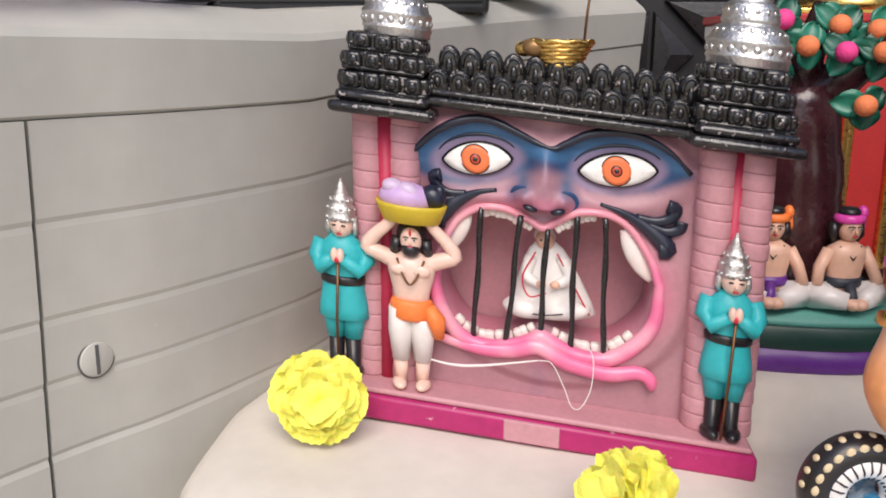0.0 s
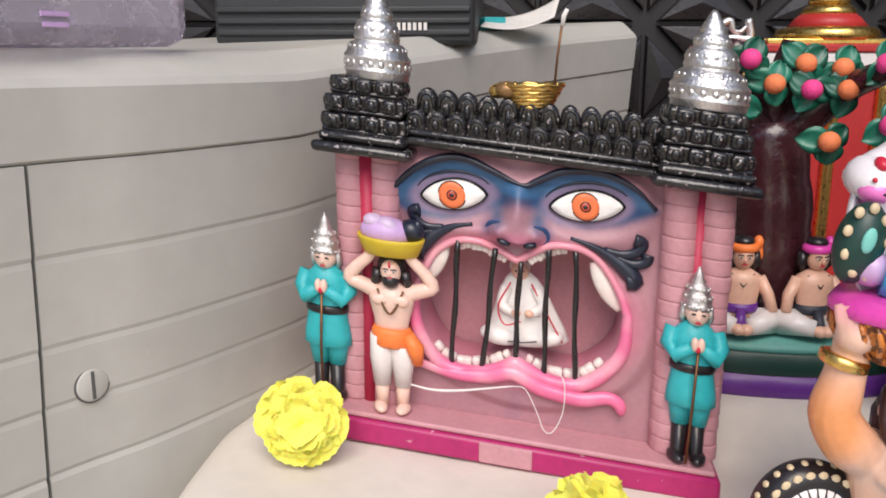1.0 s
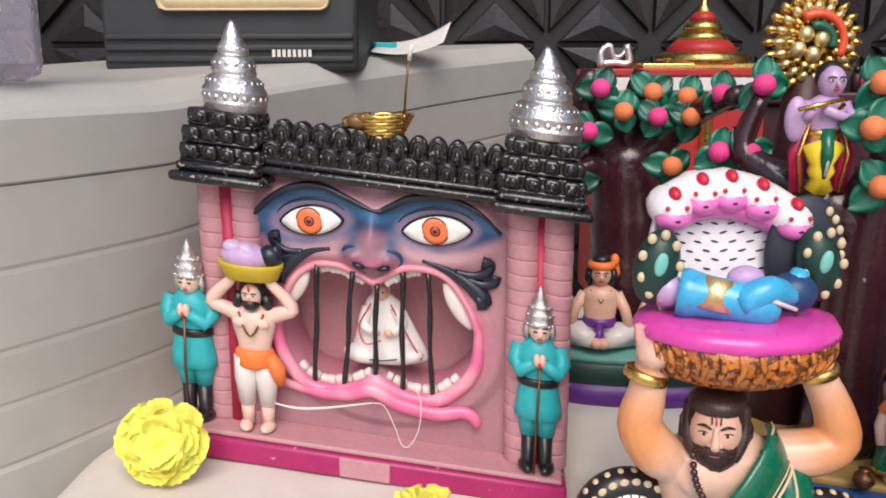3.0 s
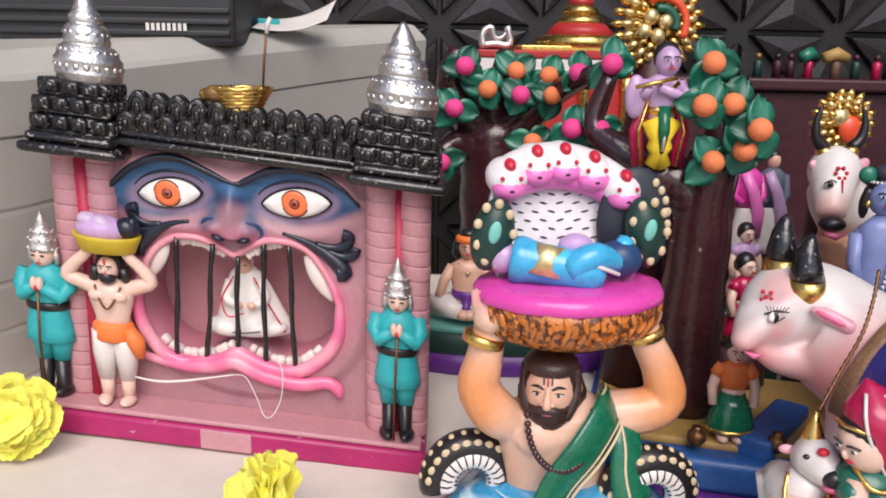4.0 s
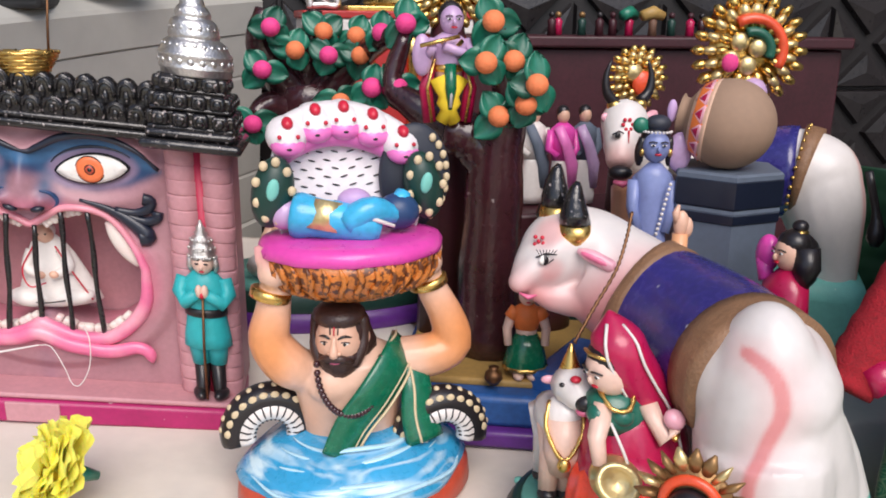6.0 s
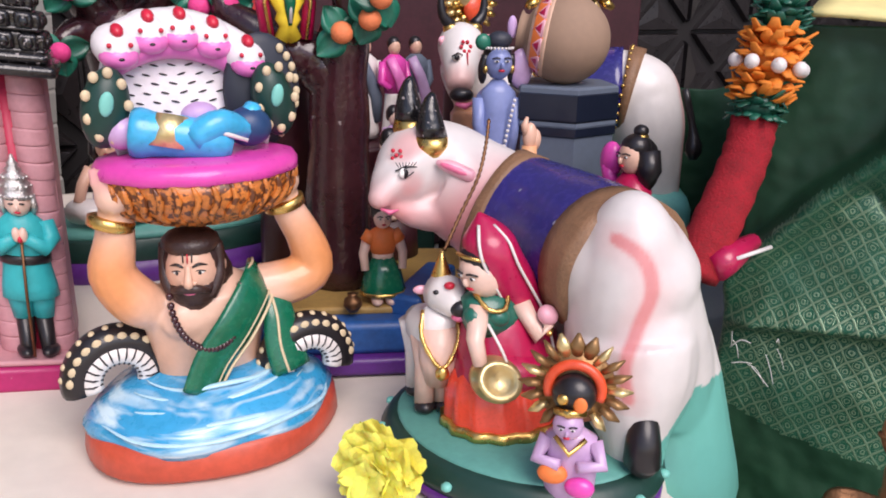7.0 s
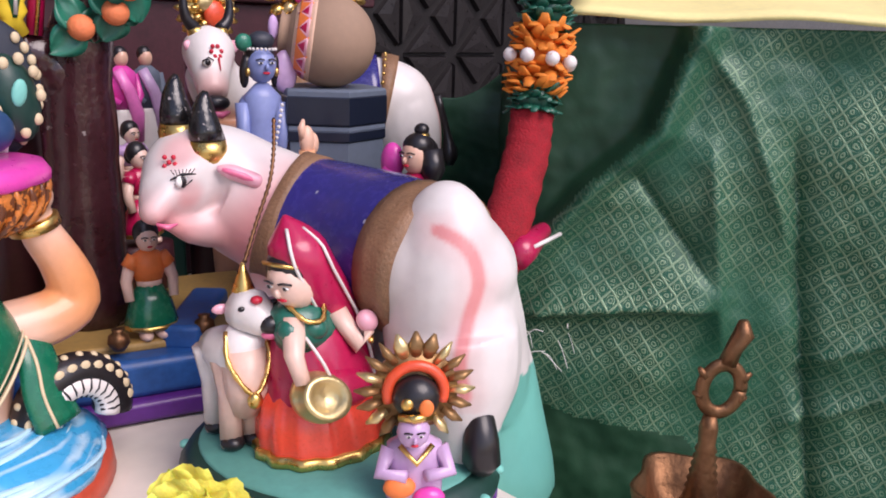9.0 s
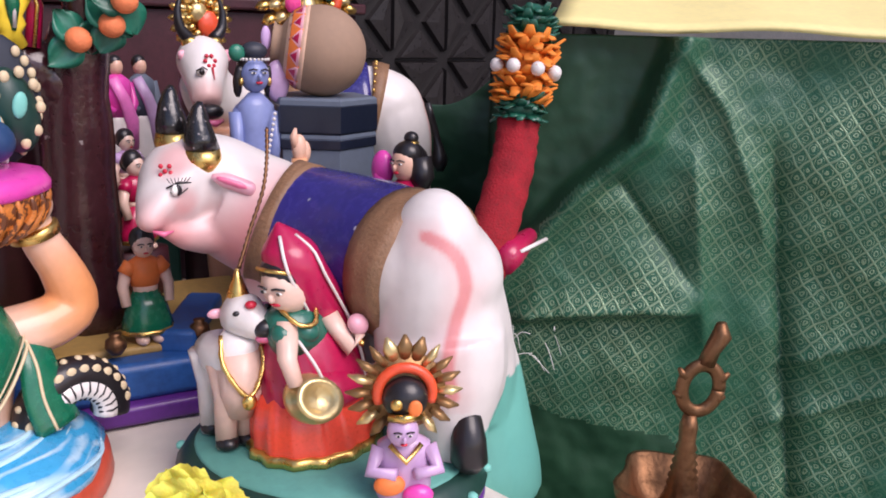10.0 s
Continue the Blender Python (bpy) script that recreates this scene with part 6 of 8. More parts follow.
def halo_deity():
    f = Fig()
    f.face_mat = "skin_lilac"
    for k in range(17):
        a = math.radians(-55 + 290 * k / 16)
        d = Vector((math.cos(a), 0, math.sin(a)))
        c = Vector((0, 0.004, 0.060))
        f.tube([c + d * 0.022, c + d * 0.030 + Vector((0, -0.002, 0)), c + d * 0.037], [0.0045, 0.0048, 0.001], "brown_gold" if k % 3 else "gold_pale", seg=8, flat=0.6)
    f.lathe([(0.026, -0.002), (0.026, 0.002), (0.0, 0.003)], "brown_gold", (0, 0.004, 0.060), rot=(90, 0, 0), seg=28)
    f.tube([(0.017 * math.cos(a), -0.001, 0.060 + 0.017 * math.sin(a)) for a in [math.radians(-20 + 220 * i / 20) for i in range(21)]], 0.0036, "skirt_orange", seg=8)
    f.ell((0, -0.004, 0.058), (0.0145, 0.012, 0.014), "hair")
    f.ell((0.005, -0.0155, 0.056), (0.0045, 0.002, 0.0055), "orange")
    f.ell((-0.006, -0.014, 0.058), (0.004, 0.003, 0.004), "gold")
    f.ell((-0.002, -0.012, 0.040), (0.010, 0.010, 0.010), "skin_lilac")
    face_marks(f, (-0.002, -0.012, 0.040), 0.010)
    f.tube([(-0.010, -0.012, 0.049), (-0.002, -0.019, 0.051), (0.008, -0.012, 0.049)], 0.0028, "gold", seg=7)
    f.lathe([(0.016, -0.035), (0.018, 0.0), (0.016, 0.018), (0.017, 0.026), (0.006, 0.033)], "skin_lilac", sy=0.7)
    for k in (-1, 1):
        f.tube([(k * 0.015, -0.002, 0.024), (k * 0.021, -0.008, 0.010), (k * 0.006, -0.016, 0.012)], [0.006, 0.005, 0.004], "skin_lilac")
    f.tube([(-0.010, -0.011, 0.030), (0, -0.016, 0.020), (0.010, -0.011, 0.030)], 0.0018, "gold", seg=7)
    f.ell((-0.010, -0.014, 0.004), (0.010, 0.006, 0.007), "orange")
    f.ell((0.008, -0.014, -0.004), (0.010, 0.006, 0.007), "pink_hot")
    f.lathe([(0.020, -0.045), (0.020, -0.034), (0.0, -0.033)], "ochre")
    return f
thing("halo_figure", halo_deity(), (0.4945, 0.272, 0.040), -38, "small lilac clay figure with a gold petal halo", "clay figure", scale=0.90)
# ---- fruit trees and the figures behind ----
def fruit_tree(name, base, limbs, trunk_r, fruits, label, seed):
    rnd = random.Random(seed)
    t = holder(name, base, 0, label, "ornamental tree")
    O = Vector(base)
    f = Fig()
    for pts, r0, r1 in limbs:
        c = curve_pts([Vector(p) - O for p in pts], 14)
        f.tube(c, [(r0 + (r1 - r0) * i / 13) * (1 + 0.035 * math.sin(i * 1.9)) for i in range(14)], "bark", seg=12)
    part("trunk", f, t, "dark glossy maroon trunk")
    for p, kind in fruits:
        p = Vector(p) - O
        part("fruit", Fig().ell(p, (0.0095, 0.0095, 0.0092), kind, seg=18, rings=12), t)
        turn = rnd.uniform(0, math.tau)
        for k in range(3):
            a = turn + math.tau * k / 3 + rnd.uniform(-0.45, 0.45)
            d = Vector((math.cos(a), 0.10, math.sin(a)))
            n = Vector((-math.sin(a), rnd.uniform(-0.35, 0.35), math.cos(a))).normalized()
            g = Fig()
            rows = []
            L = rnd.uniform(0.020, 0.026)
            for i in range(9):
                q = i / 8
                wd = 0.0125 * math.sin(math.pi * min(0.985, 0.16 + 0.83 * q)) ** 0.8
                cc = p + Vector((0, 0.005, 0)) + d * (0.001 + L * q) + Vector((0, 0.007 * q * q - 0.004 * q, 0))
                rows.append([g.bm.verts.new(cc + n * wd * x + Vector((0, -0.0042 * x * x + yy, 0))) for x, yy in ((-1, 0), (-0.5, -0.0003), (0, 0.0012), (0.5, -0.0003), (1, 0), (0.5, 0.0010), (0, 0.0024), (-0.5, 0.0010))])
            out = [g.bm.faces.new((r0[j], r0[(j + 1) % 8], r1[(j + 1) % 8], r1[j])) for r0, r1 in zip(rows, rows[1:]) for j in range(8)]
            g.faces(out, rnd.choice(("leaf", "leaf_light", "leaf_light")))
            part("leaf", g, t)
    return t
O_, P_ = "fruit_orange", "fruit_pink"
fruit_tree("fruit_tree", (0.314, 0.80, 0.09), [
    ([(0.314, 0.80, 0.09), (0.312, 0.80, 0.16), (0.308, 0.80, 0.23), (0.300, 0.80, 0.29)], 0.046, 0.036),
    ([(0.300, 0.80, 0.27), (0.275, 0.79, 0.30), (0.255, 0.78, 0.33), (0.262, 0.775, 0.365)], 0.026, 0.010),
    ([(0.300, 0.80, 0.28), (0.305, 0.79, 0.32), (0.312, 0.785, 0.365)], 0.022, 0.008),
    ([(0.305, 0.80, 0.27), (0.335, 0.78, 0.30), (0.362, 0.76, 0.325), (0.385, 0.70, 0.345)], 0.024, 0.008),
    ([(0.30, 0.80, 0.25), (0.265, 0.78, 0.27), (0.245, 0.765, 0.26)], 0.02, 0.008)], 0.03,
    [((0.267, 0.75, 0.348), P_), ((0.29, 0.75, 0.326), O_), ((0.319, 0.76, 0.344), O_), ((0.352, 0.76, 0.34), O_), ((0.323, 0.75, 0.321), P_), ((0.355, 0.75, 0.321), O_),
     ((0.373, 0.72, 0.344), P_), ((0.257, 0.75, 0.307), P_), ((0.332, 0.72, 0.277), O_), ((0.245, 0.75, 0.253), P_)], "clay tree with dark trunk, green leaves, orange and pink fruit", 4)
fruit_tree("fruit_tree", (0.455, 0.615, 0.05), [
    ([(0.462, 0.612, 0.05), (0.460, 0.612, 0.12), (0.462, 0.610, 0.19), (0.462, 0.605, 0.25), (0.468, 0.600, 0.285)], 0.033, 0.022),
    ([(0.462, 0.608, 0.23), (0.440, 0.612, 0.255), (0.415, 0.615, 0.262)], 0.024, 0.020),
    ([(0.465, 0.605, 0.26), (0.468, 0.595, 0.30), (0.458, 0.592, 0.35)], 0.02, 0.008),
    ([(0.44, 0.615, 0.25), (0.395, 0.64, 0.28), (0.375, 0.655, 0.30), (0.388, 0.655, 0.345)], 0.018, 0.007),
    ([(0.468, 0.60, 0.27), (0.482, 0.585, 0.30)], 0.016, 0.008)], 0.03,
    [((0.45, 0.58, 0.356), O_), ((0.442, 0.57, 0.323), O_), ((0.467, 0.575, 0.324), O_), ((0.482, 0.555, 0.306), O_), ((0.456, 0.577, 0.278), O_), ((0.476, 0.565, 0.289), O_),
     ((0.387, 0.65, 0.353), P_), ((0.357, 0.66, 0.296), P_), ((0.38, 0.65, 0.296), P_)], "clay tree with dark trunk behind a small blue figure", 5)

def halo(f, c, r, n, mats=("gold", "gold_pale"), rings=3):
    c = Vector(c)
    for g in range(rings):
        m = n - 3 * g
        for k in range(m):
            a = math.tau * (k + 0.5 * g) / m
            d = Vector((math.cos(a), 0, math.sin(a)))
            r0, r1 = r * (0.74 - 0.19 * g), r * (1.0 - 0.19 * g)
            w = r1 * math.pi / m
            y = Vector((0, -0.003 * g, 0))
            f.tube([c + d * r0 + y, c + d * (r0 * 0.5 + r1 * 0.5) + y + Vector((0, -0.004, 0)), c + d * (r0 * 0.15 + r1 * 0.85) + y + Vector((0, -0.004, 0)), c + d * r1 + y], [w * 0.6, w * 0.95, w * 0.72, w * 0.15], mats[g % 2], seg=8, flat=0.7)
            f.ell(c + d * (r0 * 0.4 + r1 * 0.6) + y + Vector((0, -0.0055, 0)), w * 0.42, mats[(g + 1) % 2], seg=6, rings=5)
    f.lathe([(r * 0.7, 0.0), (r * 0.7, 0.003), (r * 0.3, 0.006), (0.0, 0.006)], mats[0], c, rot=(90, 0, 0), seg=28)

def flute_player():
    f = Fig()
    f.face_mat = "skin_lilac"
    for k in (-1, 1):
        f.tube([(k * 0.006, 0, 0.0), (-k * 0.003, -0.002, 0.016), (k * 0.008, 0, 0.040)], [0.006, 0.008, 0.0105], "yellow_deep")
        f.tube([(k * 0.016, 0.003, 0.0), (k * 0.020, 0.002, 0.03), (k * 0.014, 0, 0.055)], [0.006, 0.006, 0.004], "crimson", flat=0.6)
        f.tube([(k * 0.015, -0.003, 0.0), (k * 0.0195, -0.004, 0.03), (k * 0.013, -0.004, 0.055)], 0.0014, "gold", seg=6)
    f.tube([(0, -0.006, 0.050), (0, -0.011, 0.03), (0, -0.008, 0.012)], [0.006, 0.005, 0.002], "green_sash")
    f.tube([(0, -0.010, 0.048), (0, -0.014, 0.03), (0, -0.011, 0.014)], 0.0015, "white_paint", seg=6)
    f.lathe([(0.011, 0.038), (0.012, 0.050), (0.0155, 0.066), (0.014, 0.072), (0.006, 0.077)], "skin_lilac", sy=0.7)
    f.lathe([(0.0125, 0.044), (0.0135, 0.047), (0.0125, 0.050)], "gold", sy=0.75)
    for k in (-1, 1):
        f.tube([(k * 0.014, 0, 0.070), (k * 0.019, -0.006, 0.056), (-0.012 + k * 0.005, -0.015, 0.066)], [0.0055, 0.005, 0.004], "skin_lilac")
    f.tube([(0.006, -0.016, 0.074), (-0.028, -0.018, 0.066)], 0.0018, "gold", seg=7)
    f.ell((0.002, -0.002, 0.087), (0.0105, 0.0105, 0.0125), "skin_lilac")
    face_marks(f, (0.002, -0.002, 0.087), 0.0115)
    f.ell((0.002, 0.003, 0.091), (0.0115, 0.0095, 0.0125), "hair")
    f.tube([(-0.008, -0.008, 0.070), (0.001, -0.013, 0.062), (0.010, -0.008, 0.070)], 0.0022, "gold", seg=7)
    f.ell((-0.024, -0.004, 0.058), (0.009, 0.006, 0.018), "skin_lilac")
    return f
thing("flute_player_figure", flute_player(), (0.415, 0.592, 0.272), 0, "lilac clay flute player in yellow dress with gold trim", "clay figure", scale=0.97)

def big_halo(r):
    f = Fig()
    halo(f, (0, 0, 0), r, 22)
    f.tube([(0.55 * r * math.cos(a), -0.012, 0.55 * r * math.sin(a)) for a in [math.radians(-30 + 150 * i / 16) for i in range(17)]], r * 0.10, "skirt_orange", seg=8)
    f.tube([(0.33 * r * math.cos(a), -0.014, 0.33 * r * math.sin(a)) for a in [math.radians(-20 + 130 * i / 16) for i in range(17)]], r * 0.09, "leaf", seg=8)
    for dx, dz in ((-0.22, 0.15), (0.1, 0.05), (-0.05, -0.25), (-0.35, -0.15)):
        f.ell((dx * r, -0.013, dz * r), (r * 0.17, 0.006, r * 0.17), "gold_pale", seg=10, rings=7)
    return f
f = big_halo(0.041)
f.tube([(0, 0.004, 0.0), (0, 0.006, -0.10), (0, 0.0, -0.34)], [0.012, 0.022, 0.03], "maroon")
thing("halo_crown_figure", f, (0.431, 0.675, 0.388), 0, "tall maroon figure crowned with a gold petal halo", "clay figure")
f = big_halo(0.060)
f.ell((0.005, -0.014, -0.045), (0.016, 0.014, 0.018), "skin_lilac")
f.ell((-0.022, -0.016, -0.012), (0.009, 0.006, 0.010), "fruit_pink")
f.lathe([(0.05, -0.328), (0.04, -0.20), (0.03, -0.10), (0.035, -0.075), (0.012, -0.055)], "skin_lilac", (0, 0, 0), sy=0.6)
thing("halo_crown_figure", f, (0.765, 0.72, 0.328), -12, "large clay figure crowned with a gold petal halo", "clay figure")

# seated pair on a banded teal base
tbase = holder("tree_base", (0.320, 0.785, 0.038), 0, "oval clay base with teal top, dark green and purple bands", "base")
for nm, prof, mt in (("foot", [(0.120, 0.0), (0.122, 0.002), (0.122, 0.022)], "purple"), ("band", [(0.120, 0.021), (0.123, 0.024), (0.120, 0.042), (0.116, 0.044)], "dark_green"), ("top", [(0.116, 0.042), (0.114, 0.050), (0.0, 0.056)], "teal_dull")):
    part(nm, Fig().lathe(prof, mt, sx=1.15, sy=0.62, seg=40), tbase)

def seated(turban, sash):
    f = Fig()
    f.face_mat = "skin"
    for k in (-1, 1):
        f.tube([(k * 0.008, 0, 0.010), (k * 0.027, -0.006, 0.012), (k * 0.006, -0.022, 0.010)], [0.011, 0.0115, 0.007], "white_paint", seg=12)
        f.ell((k * 0.003, -0.024, 0.008), (0.006, 0.006, 0.005), "skin")
        f.tube([(k * 0.014, 0.0, 0.048), (k * 0.022, -0.002, 0.034), (k * 0.026, -0.008, 0.020)], [0.0055, 0.005, 0.0045], "skin")
    f.lathe([(0.014, 0.008), (0.0135, 0.024), (0.0165, 0.044), (0.0155, 0.050), (0.006, 0.056)], "skin", sy=0.7)
    f.lathe([(0.0140, 0.018), (0.0152, 0.020), (0.0148, 0.026)], sash, sy=0.75)
    f.tube([(0.0, -0.011, 0.022), (-0.001, -0.018, 0.012), (-0.002, -0.019, 0.002)], [0.004, 0.0045, 0.003], sash)
    f.ell((0, -0.002, 0.066), (0.009, 0.009, 0.011), "skin")
    face_marks(f, (0, -0.002, 0.066), 0.0098)
    f.ell((0, 0.0025, 0.069), (0.0112, 0.0100, 0.0125), "hair").ell((0, 0.001, 0.0790), (0.0088, 0.0088, 0.0050), "hair")
    f.lathe([(0.0100, 0.0705), (0.0122, 0.0720), (0.0122, 0.0755), (0.0104, 0.0775)], turban, sy=0.95, seg=24)
    f.ell((0.0115, 0.002, 0.078), (0.0042, 0.005, 0.0060), turban).tube([(0.012, 0.004, 0.076), (0.0135, 0.006, 0.066), (0.0125, 0.006, 0.058)], [0.0032, 0.0036, 0.002], turban)
    for k in (-1, 1):
        f.tube([(k * 0.0100, 0.003, 0.070), (k * 0.0112, 0.003, 0.060), (k * 0.0095, 0.004, 0.054)], [0.0040, 0.0042, 0.002], "hair", seg=8)
    f.tube([(-0.009, -0.006, 0.052), (0, -0.0125, 0.042), (0.009, -0.006, 0.052)], 0.0008, "hair", seg=5)
    return f
thing("seated_figure", seated("orange", "purple"), (0.275, 0.748, 0.092), -6, "seated bare-chested clay figure in orange turban and white dhoti", "clay figure", "seated figures on the teal base", scale=1.12)
thing("seated_figure", seated("pink_hot", "stone_dark"), (0.342, 0.748, 0.092), 8, "seated bare-chested clay figure in pink turban and white dhoti", "clay figure", "seated figures on the teal base", scale=1.12)

# temple with gold tiered roof
tp = holder("toy_temple", (0.315, 1.05, 0.032), 4, "red and gold toy temple with a tiered dome", "toy temple")
part("hall", Fig().box((0.11, 0.06, 0.16), (0.22, 0.12, 0.29), "temple_red", bev=0.004), tp)
part("eave", Fig().box((0.11, 0.06, 0.315), (0.235, 0.135, 0.020), "white_paint", bev=0.003), tp, "white painted eave")
part("roof_slab", Fig().box((0.11, 0.06, 0.330), (0.240, 0.140, 0.010), "temple_red", bev=0.002), tp)
part("gold_edge", Fig().box((0.13, 0.045, 0.338), (0.16, 0.10, 0.008), "gold", bev=0.002), tp, "gold beaded edge")
part("dome_base", Fig().lathe([(0.060, 0.340), (0.063, 0.346), (0.060, 0.354), (0.050, 0.357)], "gold", (0.145, 0.05, 0), seg=32, wave=0.02, waves=16), tp)
part("dome", Fig().lathe([(0.050, 0.356), (0.040, 0.368), (0.034, 0.373)], "temple_red", (0.145, 0.05, 0), seg=32), tp)
for r, z in ((0.034, 0.372), (0.026, 0.386), (0.018, 0.398)):
    part("tier", Fig().lathe([(r - 0.004, z - 0.001), (r, z + 0.001), (r - 0.002, z + 0.007), (r - 0.010, z + 0.014)], "gold" if r > 0.02 else "temple_red", (0.145, 0.05, 0), seg=28), tp)
part("spire", Fig().lathe([(0.010, 0.405), (0.011, 0.412), (0.005, 0.420), (0.003, 0.435), (0.0008, 0.45)], "gold", (0.145, 0.05, 0), seg=16), tp)
for k in range(4):
    part("pillar", Fig().lathe([(0.010, 0.02), (0.008, 0.03), (0.008, 0.28), (0.011, 0.30)], "gold", (0.02 + 0.06 * k, -0.004, 0), seg=12), tp)
f = Fig()
f.tube(curve_pts([(-0.016, 0, 0.0), (-0.018, 0, 0.02), (-0.006, 0, 0.028), (-0.002, 0, 0.016), (0.008, 0, 0.014), (0.018, 0, 0.026)], 20), [0.006 - 0.0002 * i for i in range(20)], "silver")
f.tube(curve_pts([(-0.020, 0, 0.004), (0.0, 0, 0.006), (0.020, 0, 0.006), (0.016, 0, 0.03)], 16), 0.005, "silver")
thing("silver_ornament", f, (0.335, 1.09, 0.369), 0, "small silver scroll ornament on the temple roof", "ornament")
f = Fig()
f.tube(curve_pts([(-0.016, 0, 0.0), (-0.018, 0, 0.02), (-0.006, 0, 0.028), (-0.002, 0, 0.016), (0.008, 0, 0.014), (0.018, 0, 0.026)], 20), [0.006 - 0.0002 * i for i in range(20)], "silver")
thing("silver_ornament", f, (1.10, 1.40, 0.40), 0, "small silver scroll ornament by the tiled wall", "ornament")

# girl on the stepped blue base
sb = holder("stepped_base", (0.490, 0.602, 0.0), -18, "clay base with ochre top, blue step and purple foot", "base")
part("foot", Fig().box((0, 0, 0.008), (0.235, 0.20, 0.016), "purple", bev=0.004), sb)
part("step", Fig().box((0, 0.004, 0.030), (0.228, 0.19, 0.030), "blue_step", bev=0.006), sb)
part("top", Fig().box((0, 0.012, 0.0475), (0.215, 0.165, 0.008), "ochre", bev=0.003), sb)
part("bank", Fig().box((0.045, -0.03, 0.052), (0.03, 0.10, 0.02), "blue_step", rot=(0, 0, -25), bev=0.004), sb)
def girl(top, skirt, hair_r=1.0):
    f = Fig()
    f.face_mat = "skin_pale"
    f.lathe([(0.017, 0.008), (0.0195, 0.010), (0.018, 0.018), (0.015, 0.030), (0.009, 0.042)], skirt, sy=0.75, seg=24, wave=0.04, waves=10)
    f.lathe([(0.0175, 0.008), (0.0200, 0.009), (0.0195, 0.012)], "gold", sy=0.76, seg=24, wave=0.04, waves=10)
    for k in (-1, 1):
        f.ell((k * 0.006, -0.006, 0.004), (0.0052, 0.009, 0.0045), "skin_pale")
        f.tube([(k * 0.012, 0, 0.062), (k * 0.017, -0.002, 0.046), (k * 0.016, -0.006, 0.032)], [0.005, 0.0042, 0.0035], "skin_pale")
        f.tube([(k * 0.009, 0, 0.064), (k * 0.0145, -0.001, 0.056)], [0.006, 0.006], top)
    f.lathe([(0.009, 0.040), (0.0095, 0.047)], "skin_pale", sy=0.75)
    f.lathe([(0.0100, 0.046), (0.0125, 0.056), (0.0115, 0.065), (0.005, 0.069)], top, sy=0.75)
    f.ell((0, -0.001, 0.077), (0.008, 0.008, 0.010), "skin_pale")
    face_marks(f, (0, -0.001, 0.077), 0.0088)
    f.ell((0, 0.0020, 0.0815), (0.0096 * hair_r, 0.0088, 0.0100), "hair").ell((0.0, 0.009, 0.078), (0.006, 0.005, 0.007), "hair")
    return f
thing("girl_figure", girl("orange", "green_sash"), (0.478, 0.545, 0.051), -12, "clay girl in orange blouse and green skirt", "clay figure")
for p, r in (((0.446, 0.532, 0.060), 0.008), ((0.508, 0.520, 0.060), 0.008)):
    f = Fig().lathe([(0.004, -r), (r, -r * 0.3), (r * 0.9, r * 0.4), (r * 0.45, r * 0.75), (r * 0.6, r)], "brass")
    thing("brass_pot", f, p, 0, "tiny brass pot on the blue base", "pot", "tiny pots")
f = girl("crimson", "crimson")
thing("kneeling_figure", f, (0.530, 0.66, 0.092), 20, "small dark-haired clay figure in crimson", "clay figure", scale=1.0)
f = Fig().lathe([(0.03, 0.0), (0.028, 0.045), (0.0, 0.048)], "maroon", sy=0.8)
thing("small_plinth", f, (0.532, 0.668, 0.046), 0, "low maroon clay plinth", "plinth")

# couple in the background
def standing(robe, shawl):
    f = Fig()
    f.face_mat = "skin"
    f.lathe([(0.016, 0.0), (0.017, 0.01), (0.013, 0.05), (0.012, 0.062)], "white_paint", sy=0.7)
    f.lathe([(0.0125, 0.055), (0.0165, 0.085), (0.015, 0.095), (0.006, 0.102)], robe, sy=0.7)
    f.tube([(-0.010, -0.009, 0.098), (0.0, -0.013, 0.075), (0.010, -0.010, 0.05), (0.011, -0.008, 0.02)], [0.006, 0.007, 0.008, 0.006], shawl, flat=0.6)
    for k in (-1, 1):
        f.tube([(k * 0.015, 0, 0.093), (k * 0.019, -0.002, 0.070), (k * 0.010, -0.010, 0.062)], [0.0055, 0.005, 0.004], robe)
    f.ell((0, 0, 0.110), (0.0075, 0.0078, 0.010), "skin")
    f.ell((0, 0.002, 0.114), (0.0082, 0.008, 0.009), "hair")
    return f
for (x, y, a, b) in ((0.612, 0.86, "pink_hot", "hood_pink"), (0.642, 0.865, "stone_blue", "skin_lilac"), (0.580, 0.875, "white_paint", "stone_blue")):
    thing("standing_figure", standing(a, b), (x, y, 0.135), 6, "slim standing clay figure in draped shawl", "clay figure", "standing figures behind the cow")
f = Fig().box((0, 0, 0.066), (0.20, 0.10, 0.132), "maroon", bev=0.005)
thing("dark_pedestal", f, (0.615, 0.875, 0.0), 4, "dark maroon block pedestal", "pedestal")
f = girl("lilac", "skin_pale")
thing("small_figure", f, (0.585, 0.79, 0.095), 10, "small pale clay figure in lilac", "clay figure")
f = Fig().box((0, 0, 0.047), (0.08, 0.06, 0.094), "dark_green", bev=0.005)
thing("dark_pedestal", f, (0.585, 0.79, 0.0), 0, "dark green block pedestal", "pedestal")

